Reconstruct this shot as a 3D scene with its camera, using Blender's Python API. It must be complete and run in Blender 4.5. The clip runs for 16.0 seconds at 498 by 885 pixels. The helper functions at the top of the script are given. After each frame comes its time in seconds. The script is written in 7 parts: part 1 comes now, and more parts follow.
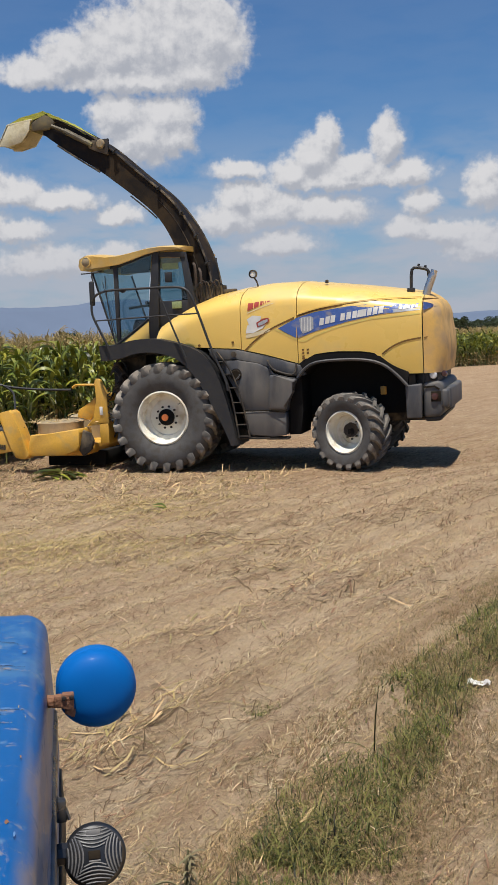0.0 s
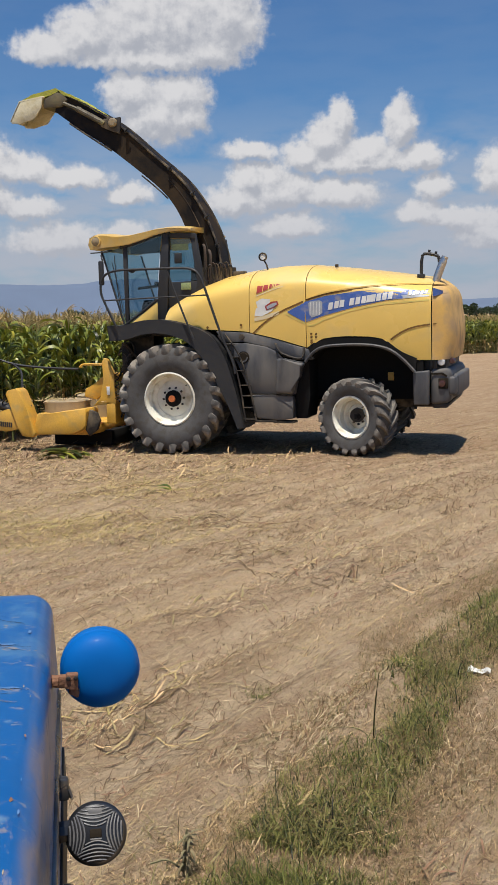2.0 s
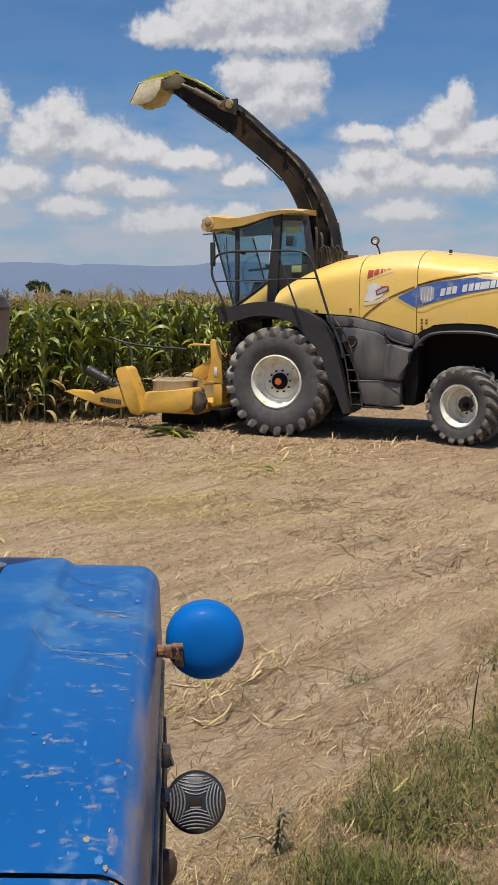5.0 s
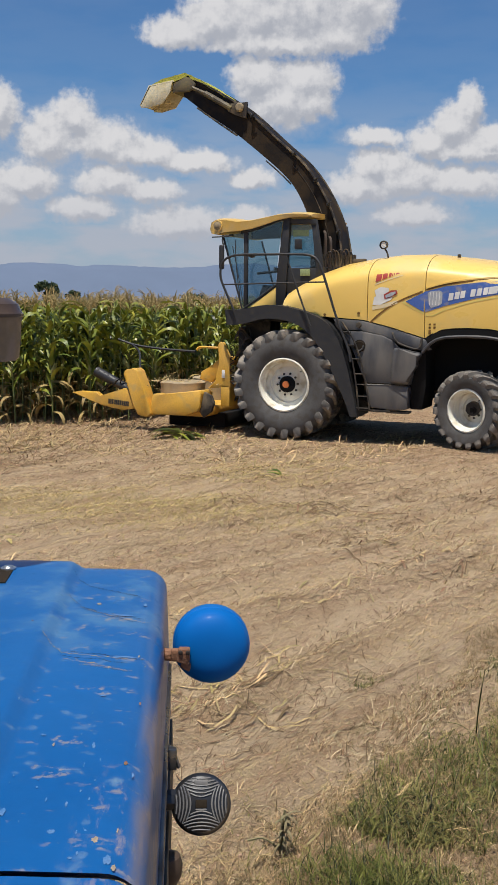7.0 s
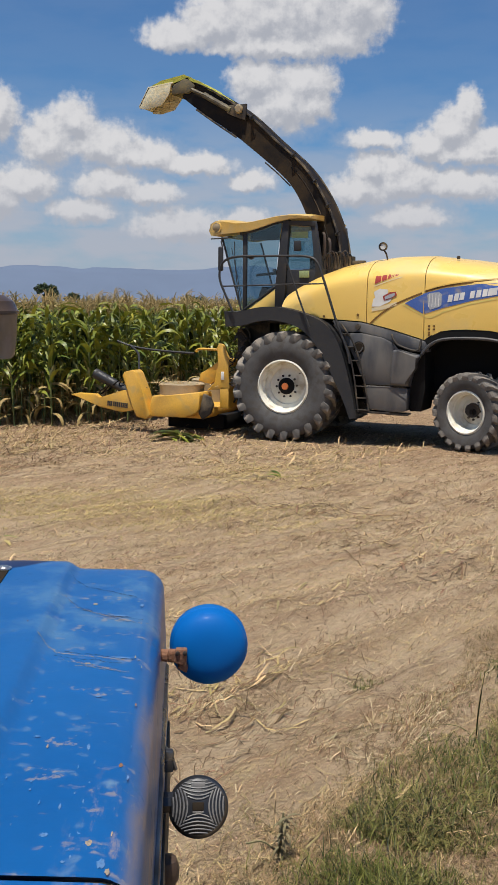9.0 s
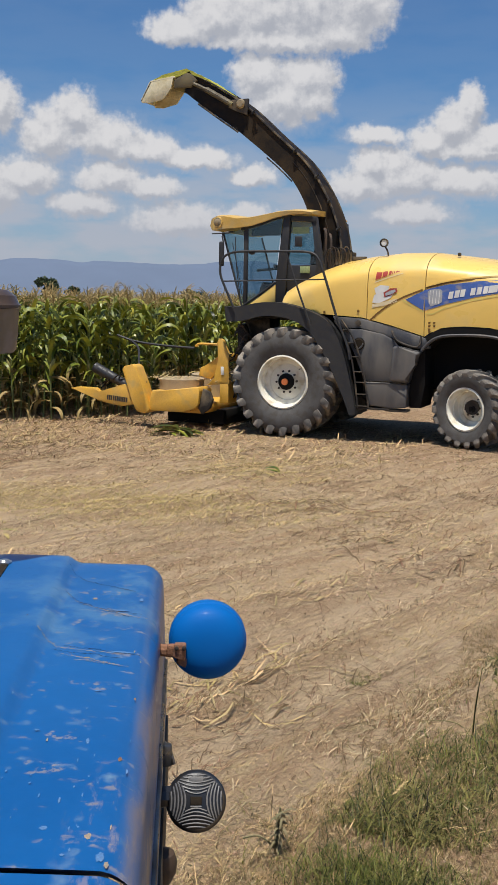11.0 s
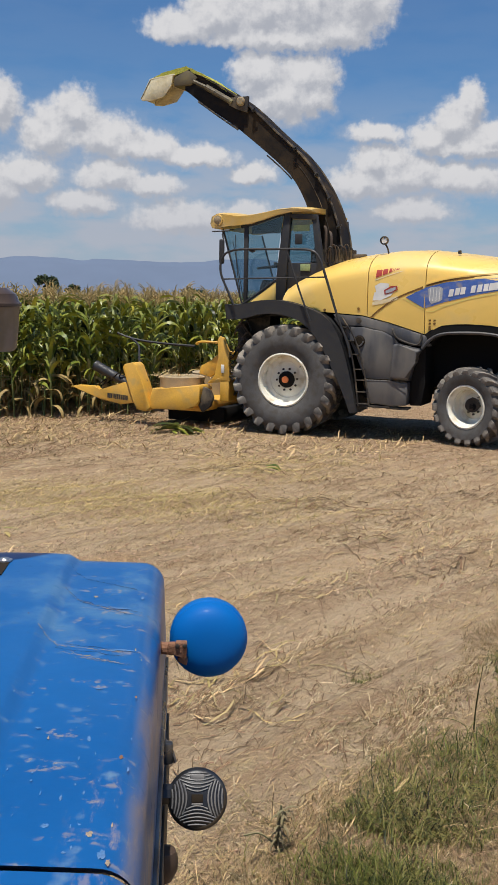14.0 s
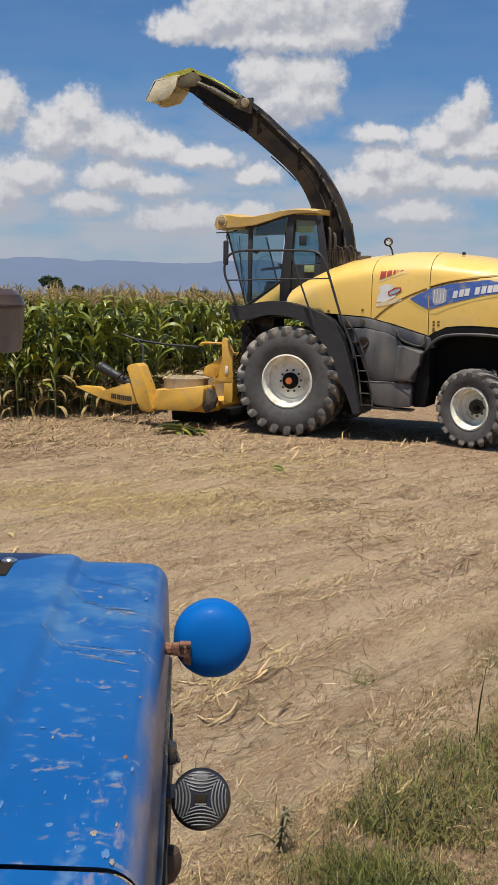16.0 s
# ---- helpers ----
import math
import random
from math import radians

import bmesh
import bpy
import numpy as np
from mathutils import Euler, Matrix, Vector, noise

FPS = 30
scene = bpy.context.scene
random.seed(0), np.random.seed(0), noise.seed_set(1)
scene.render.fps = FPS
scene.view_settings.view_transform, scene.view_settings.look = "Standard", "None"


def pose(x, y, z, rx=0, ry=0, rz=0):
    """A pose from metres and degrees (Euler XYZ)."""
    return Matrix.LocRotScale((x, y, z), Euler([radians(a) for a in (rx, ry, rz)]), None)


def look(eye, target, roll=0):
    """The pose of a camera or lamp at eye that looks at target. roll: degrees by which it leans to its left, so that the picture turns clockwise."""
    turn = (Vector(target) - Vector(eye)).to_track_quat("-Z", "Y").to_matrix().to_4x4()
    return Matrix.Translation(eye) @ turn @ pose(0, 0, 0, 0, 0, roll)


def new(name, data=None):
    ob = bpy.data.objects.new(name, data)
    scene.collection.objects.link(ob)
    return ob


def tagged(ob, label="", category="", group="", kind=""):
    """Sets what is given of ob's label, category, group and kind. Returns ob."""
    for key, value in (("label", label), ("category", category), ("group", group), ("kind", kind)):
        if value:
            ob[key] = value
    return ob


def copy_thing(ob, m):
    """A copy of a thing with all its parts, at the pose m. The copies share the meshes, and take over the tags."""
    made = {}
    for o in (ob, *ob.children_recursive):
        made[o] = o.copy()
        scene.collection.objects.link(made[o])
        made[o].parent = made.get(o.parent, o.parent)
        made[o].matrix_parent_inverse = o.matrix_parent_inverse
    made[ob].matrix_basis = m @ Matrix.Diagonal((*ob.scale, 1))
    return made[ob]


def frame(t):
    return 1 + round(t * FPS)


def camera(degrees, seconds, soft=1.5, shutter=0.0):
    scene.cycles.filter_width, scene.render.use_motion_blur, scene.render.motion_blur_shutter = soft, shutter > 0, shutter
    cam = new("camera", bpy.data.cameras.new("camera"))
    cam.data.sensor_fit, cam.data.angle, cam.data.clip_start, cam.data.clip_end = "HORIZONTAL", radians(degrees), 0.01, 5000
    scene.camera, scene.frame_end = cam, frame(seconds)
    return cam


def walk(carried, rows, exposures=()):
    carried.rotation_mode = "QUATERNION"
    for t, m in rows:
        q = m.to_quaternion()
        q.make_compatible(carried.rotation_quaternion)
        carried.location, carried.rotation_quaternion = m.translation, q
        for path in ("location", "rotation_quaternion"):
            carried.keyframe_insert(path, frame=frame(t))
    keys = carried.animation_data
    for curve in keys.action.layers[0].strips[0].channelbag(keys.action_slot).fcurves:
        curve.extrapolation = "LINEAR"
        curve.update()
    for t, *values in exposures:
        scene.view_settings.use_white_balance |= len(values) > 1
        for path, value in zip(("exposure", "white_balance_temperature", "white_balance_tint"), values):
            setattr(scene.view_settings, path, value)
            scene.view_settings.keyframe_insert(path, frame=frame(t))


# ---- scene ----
EXPOSURE = 0.02
CLOUD_LIGHT, CLOUD_SHADE, VEIL, HAZE, SKY_TINT = (9.0, 8.9, 9.0, 1), (5.4, 5.6, 6.2, 1), (5.5, 5.8, 6.7, 1), (4.6, 5.3, 6.7, 1), (0.52, 0.81, 1.13, 1)
HILL_HAZE_GLOW = (0.16, 0.21, 0.33)
SOIL_PALE, SOIL_BROWN, SOIL_RED, SOIL_DARK, SOIL_STRAW = (0.601, 0.446, 0.287), (0.534, 0.382, 0.234), (0.441, 0.286, 0.168), (0.096, 0.058, 0.033), (0.711, 0.542, 0.297)
SOIL_TRACK = (0.647, 0.487, 0.311)
SOIL_CHURNED = (0.299, 0.180, 0.099)
cam = camera(28.2, 16.0, 1.1)
PATH = [
    (0, (0.009, -0.152, 2.329), (-0.575, 1.749, 2.114), -2.6),
    (0.5, (0.004, -0.143, 2.32), (-0.596, 1.75, 2.081), -2.3),
    (1, (0.006, -0.151, 2.33), (-0.598, 1.739, 2.081), -2.1),
    (1.5, (0.012, -0.167, 2.341), (-0.592, 1.724, 2.095), -1.9),
    (2, (0.009, -0.165, 2.342), (-0.586, 1.728, 2.092), -1.4),
    (2.5, (0.005, -0.161, 2.334), (-0.59, 1.733, 2.094), -1.3),
    (3, (0.009, -0.181, 2.348), (-0.613, 1.704, 2.1), -0.9),
    (3.5, (0.003, -0.198, 2.343), (-0.734, 1.641, 2.07), 0.3),
    (4, (-0.01, -0.172, 2.333), (-0.783, 1.646, 2.022), 0.1),
    (4.5, (-0.014, -0.165, 2.325), (-0.8, 1.652, 2.042), -0.1),
    (7, (-0.002, -0.197, 2.344), (-0.804, 1.615, 2.069), 0.4),
    (7.5, (-0.005, -0.183, 2.334), (-0.809, 1.628, 2.065), 0.4),
    (8, (-0.01, -0.184, 2.336), (-0.815, 1.625, 2.056), 0.6),
    (8.5, (-0.017, -0.174, 2.325), (-0.825, 1.632, 2.034), 0.8),
    (9, (-0.009, -0.172, 2.33), (-0.81, 1.641, 2.06), 0.4),
    (11.5, (-0.01, -0.184, 2.336), (-0.808, 1.627, 2.05), 0.9),
    (12, (-0.004, -0.189, 2.339), (-0.803, 1.621, 2.047), 0.8),
    (12.5, (-0.009, -0.174, 2.332), (-0.807, 1.637, 2.048), 0.7),
    (13, (-0.008, -0.189, 2.339), (-0.808, 1.622, 2.055), 0.8),
    (13.5, (0.0, -0.191, 2.339), (-0.801, 1.62, 2.059), 0.8),
    (14, (-0.01, -0.179, 2.334), (-0.809, 1.632, 2.05), 0.8),
    (14.5, (-0.012, -0.173, 2.325), (-0.816, 1.637, 2.046), 0.8),
    (15, (-0.01, -0.184, 2.334), (-0.812, 1.625, 2.046), 0.8),
    (15.5, (-0.008, -0.184, 2.337), (-0.812, 1.626, 2.055), 0.8),
    (16, (-0.009, -0.185, 2.335), (-0.815, 1.624, 2.053), 0.9),
]
walk(cam, [(t, look(eye, target, roll)) for t, eye, target, roll in PATH], [(0, EXPOSURE)])

# ---- world and sun ----
SUN_DIR = Vector((0.05, -0.27, 1.0)).normalized()


def cloud_group():
    """Field of cumulus clouds over azimuth (to the left) and elevation, in degrees."""
    g = bpy.data.node_groups.new("cloud_field", "ShaderNodeTree")
    g.interface.new_socket("Vector", in_out="INPUT", socket_type="NodeSocketVector")
    g.interface.new_socket("Value", in_out="OUTPUT", socket_type="NodeSocketFloat")
    N, L = g.nodes, g.links
    gi, go = N.new("NodeGroupInput"), N.new("NodeGroupOutput")

    def vm(op, a, b):
        n = N.new("ShaderNodeVectorMath")
        n.operation = op
        for i, s in enumerate((a, b)):
            if s is None:
                continue
            if isinstance(s, tuple):
                n.inputs[i].default_value = s
            else:
                L.new(s, n.inputs[i])
        return n.outputs["Value"] if op == "LENGTH" else n.outputs[0]

    def ma(op, a, b=None, c=None):
        n = N.new("ShaderNodeMath")
        n.operation = op
        for i, s in enumerate((a, b, c)):
            if s is None:
                continue
            if isinstance(s, (int, float)):
                n.inputs[i].default_value = s
            else:
                L.new(s, n.inputs[i])
        return n.outputs[0]

    p = gi.outputs[0]
    # the billows bend the outlines
    for scale, amount in ((0.8, 0.9), (2.4, 0.5)):
        tex = N.new("ShaderNodeTexNoise")
        tex.inputs["Scale"].default_value, tex.inputs["Detail"].default_value = scale, 2
        L.new(gi.outputs[0], tex.inputs["Vector"])
        off = vm("SUBTRACT", tex.outputs["Color"], (0.5, 0.5, 0.5))
        p = vm("ADD", p, vm("MULTIPLY", off, (amount, amount, 0)))
    field = None
    for az, el, rx, ry, flat in CLOUDS_HIGH + CLOUDS_MID + CLOUDS_LOW:
        kx, ky = 0.58 / rx, (0.57 if el > 10.8 else 0.47) / ry
        v = N.new("ShaderNodeVectorMath")
        v.operation = "MULTIPLY_ADD"
        L.new(p, v.inputs[0])
        v.inputs[1].default_value, v.inputs[2].default_value = (kx, ky, 0), (-az * kx, -el * ky, 0)
        d = vm("LENGTH", vm("MAXIMUM", v.outputs[0], vm("MULTIPLY", v.outputs[0], (-1, -flat, 0))), None)
        field = d if field is None else ma("SMOOTH_MIN", field, d, 0.25)
    field = ma("SUBTRACT", 1.0, field)
    fine = N.new("ShaderNodeTexNoise")
    fine.inputs["Scale"].default_value, fine.inputs["Detail"].default_value, fine.inputs["Roughness"].default_value = 1.7, 6, 0.6
    L.new(gi.outputs[0], fine.inputs["Vector"])
    out = ma("ADD", field, ma("MULTIPLY", ma("SUBTRACT", fine.outputs[0], 0.5), 0.62))
    L.new(out, go.inputs[0])
    return g


# azimuth, elevation, half width, half height, flatness of the base
CLOUDS_HIGH = [(27.8, 14.3, 1.5, 0.8, 1.6), (25.9, 15.0, 1.4, 1.1, 1.6), (23.4, 15.3, 1.9, 1.7, 1.8), (20.6, 15.8, 2.1, 2.2, 1.6), (18.1, 15.9, 1.5, 1.8, 1.3),
               (19.3, 14.3, 1.5, 0.9, 1.5), (22.5, 14.0, 3.2, 0.6, 1.5), (23.5, 12.2, 1.2, 1.0, 1.3), (20.9, 12.1, 1.3, 1.0, 1.3), (22.2, 11.0, 1.6, 1.1, 1.2), (20.6, 11.0, 1.0, 0.8, 1.3)]
CLOUDS_MID = [(11.9, 10.5, 0.55, 0.8, 1.2), (12.8, 9.6, 0.85, 0.8, 1.4), (8.6, 10.2, 0.65, 0.9, 1.3), (10.6, 8.8, 1.5, 0.6, 1.6), (14.0, 8.7, 0.9, 0.6, 1.6), (7.4, 8.4, 0.8, 0.5, 1.6),
              (10.6, 8.3, 3.0, 0.45, 1.6), (17.2, 7.4, 0.8, 0.65, 1.5), (15.9, 7.6, 0.7, 0.65, 1.5), (15.2, 6.8, 1.5, 0.7, 1.6), (12.2, 6.6, 1.8, 0.6, 1.6), (17.7, 6.4, 1.4, 0.6, 1.6),
              (6.8, 6.8, 0.65, 0.55, 1.5), (3.3, 7.4, 0.8, 0.9, 1.4), (17.0, 9.2, 1.1, 0.35, 1.2), (29.4, 8.1, 1.2, 0.55, 2.0), (27.2, 7.75, 1.7, 0.45, 2.0), (33.6, 9.9, 0.95, 0.8, 1.4),
              (35.1, 8.7, 1.1, 1.0, 1.5), (32.1, 8.7, 1.5, 0.8, 1.6), (30.6, 8.2, 1.3, 0.55, 1.8), (37.8, 10.0, 1.0, 1.0, 1.5)]
CLOUDS_LOW = [(36.4, 6.5, 1.3, 0.7, 1.8), (31.8, 6.6, 1.3, 0.65, 1.8), (29.6, 6.1, 1.4, 0.45, 2.0), (33.3, 5.1, 1.3, 0.5, 1.8), (38.0, 5.7, 1.0, 0.9, 1.6), (23.8, 6.9, 0.9, 0.4, 1.5), (28.0, 4.3, 1.9, 0.7, 1.8),
              (7.6, 5.4, 0.9, 0.5, 1.6), (5.6, 5.1, 1.3, 0.45, 1.6), (14.8, 4.9, 1.5, 0.5, 1.8), (3.6, 4.3, 1.5, 0.8, 1.6), (24.0, 4.6, 1.2, 0.5, 1.8)]

world = bpy.data.worlds.new("world")
scene.world = world
world.use_nodes = True
WN, WL = world.node_tree.nodes, world.node_tree.links


def wmath(op, a, b=None, c=None):
    n = WN.new("ShaderNodeMath")
    n.operation = op
    for i, s in enumerate((a, b, c)):
        if s is None:
            continue
        if isinstance(s, (int, float)):
            n.inputs[i].default_value = s
        else:
            WL.new(s, n.inputs[i])
    return n.outputs[0]


def wrange(v, a, b, c=0.0, d=1.0):
    n = WN.new("ShaderNodeMapRange")
    n.interpolation_type = "SMOOTHSTEP"
    for i, s in enumerate((v, a, b, c, d)):
        if isinstance(s, (int, float)):
            n.inputs[i].default_value = s
        else:
            WL.new(s, n.inputs[i])
    return n.outputs[0]


def wmix(f, a, b):
    n = WN.new("ShaderNodeMix")
    n.data_type = "RGBA"
    for i, s in ((0, f), (6, a), (7, b)):
        if isinstance(s, (int, float, tuple)):
            n.inputs[i].default_value = s
        else:
            WL.new(s, n.inputs[i])
    return n.outputs[2]


sky = WN.new("ShaderNodeTexSky")
sky.sky_type, sky.sun_disc = "NISHITA", False
sky.sun_elevation, sky.sun_rotation = math.asin(SUN_DIR.z), math.atan2(SUN_DIR.x, SUN_DIR.y)
sky.air_density, sky.dust_density, sky.ozone_density, sky.altitude = 1.25, 0.5, 2.2, 800
way = WN.new("ShaderNodeTexCoord").outputs["Generated"]
axes = WN.new("ShaderNodeSeparateXYZ")
WL.new(way, axes.inputs[0])
azimuth = wmath("MULTIPLY", wmath("ARCTAN2", wmath("MULTIPLY", axes.outputs[0], -1.0), axes.outputs[1]), 57.2958)
elevation = wmath("MULTIPLY", wmath("ARCSINE", axes.outputs[2]), 57.2958)
place = WN.new("ShaderNodeCombineXYZ")
WL.new(azimuth, place.inputs[0])
WL.new(elevation, place.inputs[1])
lifted = WN.new("ShaderNodeVectorMath")
lifted.inputs[1].default_value = (0.2, 0.6, 0)
WL.new(place.outputs[0], lifted.inputs[0])
group = cloud_group()
here, above = WN.new("ShaderNodeGroup"), WN.new("ShaderNodeGroup")
here.node_tree = above.node_tree = group
WL.new(place.outputs[0], here.inputs[0])
WL.new(lifted.outputs[0], above.inputs[0])
veil = WN.new("ShaderNodeTexNoise")
veil.inputs["Scale"].default_value, veil.inputs["Detail"].default_value = 1.0, 5
stretched = WN.new("ShaderNodeVectorMath")
stretched.operation = "MULTIPLY"
stretched.inputs[1].default_value = (0.22, 0.7, 0)
WL.new(place.outputs[0], stretched.inputs[0])
WL.new(stretched.outputs[0], veil.inputs["Vector"])
thin = wmath("MULTIPLY", wrange(veil.outputs[0], 0.30, 0.60), wrange(elevation, 13.0, 4.0, 0.05, 0.80))
thick = wrange(here.outputs[0], -0.04, 0.40)
puffs = WN.new("ShaderNodeTexNoise")
puffs.inputs["Scale"].default_value, puffs.inputs["Detail"].default_value, puffs.inputs["Roughness"].default_value = 1.1, 6, 0.62
WL.new(place.outputs[0], puffs.inputs["Vector"])
rise = wmath("SUBTRACT", here.outputs[0], above.outputs[0])
lit = wrange(wmath("MULTIPLY_ADD", wmath("SUBTRACT", puffs.outputs[0], 0.5), 1.0, rise), -0.42, 0.42)
cloud = wmix(wrange(elevation, 8.5, 2.5, 0.0, 0.5), wmix(lit, CLOUD_SHADE, CLOUD_LIGHT), VEIL)
tone = wmix(1.0, sky.outputs[0], SKY_TINT)
WN[tone.node.name].blend_type = "MULTIPLY"
low = wmix(wrange(elevation, 9.0, 0.0, 0.0, 0.80), tone, HAZE)
hazy = wmath("MULTIPLY", wrange(here.outputs[0], -0.55, 0.1), wrange(elevation, 13.0, 7.0, 0.0, 0.55))
veiled = wmix(wmath("MAXIMUM", thin, hazy), low, VEIL)
full = wmix(wmath("MULTIPLY", thick, 0.96), veiled, cloud)
back = WN["Background"]
WL.new(full, back.inputs[0])
back.inputs[1].default_value = 0.077

sun = new("sun", bpy.data.lights.new("sun", "SUN"))
sun.data.energy, sun.data.angle, sun.data.color = 5.0, radians(0.53), (1.0, 0.955, 0.88)
sun.matrix_world = look(SUN_DIR * 60, (0, 0, 0))

# ---- materials ----


def material(name, base, second=None, scale=3.0, rough=0.6, metal=0.0, grain=40.0, bump=0.0, dirt=None, dirt_scale=2.0, dirt_cover=0.5,
             coat=0.0, island=0.0, thin=0.0, streak=1.0, contrast=0.3, gloss=0.5):
    """Two tones at a broad scale, a finer grain, dirt in patches of its own shape, and relief."""
    m = bpy.data.materials.new(name)
    m.use_nodes = True
    N, L = m.node_tree.nodes, m.node_tree.links
    b = N["Principled BSDF"]
    co = N.new("ShaderNodeTexCoord").outputs["Object"]
    mp = N.new("ShaderNodeMapping")
    mp.inputs["Scale"].default_value = (1, 1, 1 / streak)
    L.new(co, mp.inputs[0])
    co = mp.outputs[0]

    def tex(s, detail=4.0):
        n = N.new("ShaderNodeTexNoise")
        n.inputs["Scale"].default_value, n.inputs["Detail"].default_value = s, detail
        L.new(co, n.inputs["Vector"])
        return n.outputs[0]

    def ramp(v, a, c, lo=0.0, hi=1.0):
        n = N.new("ShaderNodeMapRange")
        for i, s in enumerate((a, c, lo, hi)):
            n.inputs[i + 1].default_value = s
        L.new(v, n.inputs[0])
        return n.outputs[0]

    def mix(f, x, y, how="MIX"):
        n = N.new("ShaderNodeMix")
        n.data_type, n.blend_type = "RGBA", how
        for i, s in ((0, f), (6, x), (7, y)):
            if isinstance(s, (int, float)):
                n.inputs[i].default_value = s
            elif isinstance(s, tuple):
                n.inputs[i].default_value = (*s[:3], 1)
            else:
                L.new(s, n.inputs[i])
        return n.outputs[2]

    second = second or tuple(c * 0.8 for c in base)
    broad, fine = tex(scale), tex(grain, 3.0)
    colour = mix(ramp(broad, 0.35, 0.65), base, second)
    colour = mix(contrast, colour, mix(ramp(fine, 0.3, 0.7), tuple(c * 0.62 for c in base), tuple(min(1, c * 1.3) for c in base)))
    if island:
        g = N.new("ShaderNodeNewGeometry")
        hsv = N.new("ShaderNodeHueSaturation")
        L.new(ramp(g.outputs["Random Per Island"], 0, 1, 1 - island, 1 + island), hsv.inputs["Value"])
        L.new(ramp(g.outputs["Random Per Island"], 0, 1, 0.5 + island * 0.035, 0.5 - island * 0.035), hsv.inputs["Hue"])
        L.new(colour, hsv.inputs["Color"])
        colour = hsv.outputs[0]
    r = ramp(broad, 0.3, 0.7, max(0.02, rough - 0.08), min(1, rough + 0.08))
    if dirt:
        f = ramp(tex(dirt_scale, 6.0), 0.62 - 0.35 * dirt_cover, 0.80 - 0.35 * dirt_cover)
        colour = mix(f, colour, dirt)
        rr = N.new("ShaderNodeMix")
        L.new(f, rr.inputs[0])
        L.new(r, rr.inputs[2])
        rr.inputs[3].default_value = 0.85
        r = rr.outputs[0]
    L.new(colour, b.inputs["Base Color"])
    L.new(r, b.inputs["Roughness"])
    b.inputs["Metallic"].default_value = metal
    b.inputs["Specular IOR Level"].default_value = gloss
    b.inputs["Coat Weight"].default_value = coat
    b.inputs["Coat Roughness"].default_value = 0.22
    if thin:
        t = N.new("ShaderNodeBsdfTranslucent")
        L.new(colour, t.inputs[0])
        s = N.new("ShaderNodeMixShader")
        s.inputs[0].default_value = thin
        L.new(b.outputs[0], s.inputs[1])
        L.new(t.outputs[0], s.inputs[2])
        L.new(s.outputs[0], N["Material Output"].inputs[0])
    if bump:
        n = N.new("ShaderNodeBump")
        n.inputs["Strength"].default_value, n.inputs["Distance"].default_value = min(1.0, bump), 0.01 * max(1, bump)
        L.new(fine, n.inputs["Height"])
        L.new(n.outputs[0], b.inputs["Normal"])
    return m


def glass_material(name, tint):
    m = bpy.data.materials.new(name)
    m.use_nodes = True
    N, L = m.node_tree.nodes, m.node_tree.links
    N.remove(N["Principled BSDF"])
    a, g, s = (N.new("ShaderNode" + k) for k in ("BsdfTransparent", "BsdfGlossy", "MixShader"))
    a.inputs[0].default_value = (*tint, 1)
    g.inputs["Roughness"].default_value = 0.04
    s.inputs[0].default_value = 0.07
    for x, y in ((a.outputs[0], s.inputs[1]), (g.outputs[0], s.inputs[2]), (s.outputs[0], N["Material Output"].inputs[0])):
        L.new(x, y)
    return m


DUST = (0.36, 0.29, 0.21)
YELLOW = material("yellow_paint", (0.88, 0.585, 0.145), (0.85, 0.55, 0.125), 0.9, 0.30, bump=0.02, grain=60, dirt=(0.70, 0.50, 0.20), dirt_scale=1.1, dirt_cover=0.25, coat=0.2, contrast=0.06)
OLD_YELLOW = material("worn_yellow_paint", (0.72, 0.40, 0.05), (0.60, 0.34, 0.07), 2.5, 0.45, bump=0.06, dirt=(0.50, 0.33, 0.10), dirt_scale=5.0, dirt_cover=0.15, contrast=0.2)
ROOF_YELLOW = material("roof_yellow", (0.74, 0.50, 0.16), (0.62, 0.37, 0.07), 1.5, 0.40, bump=0.05, dirt=(0.52, 0.40, 0.22), dirt_scale=2.0, dirt_cover=0.35, contrast=0.12)
BLACK = material("black_plastic", (0.018, 0.018, 0.020), (0.028, 0.027, 0.026), 2.0, 0.55, bump=0.08, dirt=(0.038, 0.035, 0.031), dirt_scale=16, dirt_cover=0.35)
LINER = material("black_liner", (0.010, 0.010, 0.010), (0.016, 0.014, 0.012), 2.0, 0.8, bump=0.08, gloss=0.15)
GREY = material("dusty_grey_plastic", (0.052, 0.052, 0.056), (0.085, 0.082, 0.08), 2.4, 0.55, bump=0.08, dirt=(0.15, 0.137, 0.12), dirt_scale=2.6, dirt_cover=0.5, streak=3.0)
STEEL_DARK = material("dark_steel", (0.035, 0.032, 0.030), (0.075, 0.062, 0.05), 3.0, 0.55, 0.25, bump=0.15, dirt=(0.19, 0.15, 0.10), dirt_scale=4.0, dirt_cover=0.4, gloss=0.15)
SPOUT = material("spout_steel", (0.010, 0.009, 0.009), (0.020, 0.015, 0.011), 1.4, 0.6, 0.0, bump=0.15, dirt=(0.042, 0.029, 0.017), dirt_scale=2.2, dirt_cover=0.45, gloss=0.15)
# painted shade of the hood creases; also colours bolts and fill marks
SHADOW_LINE = material("shade_line_and_marks", (0.20, 0.095, 0.012), (0.12, 0.06, 0.012), 6, 0.7)
GAP = material("dark_gap", (0.02, 0.016, 0.01), (0.03, 0.02, 0.012), 6, 0.8, gloss=0.15)
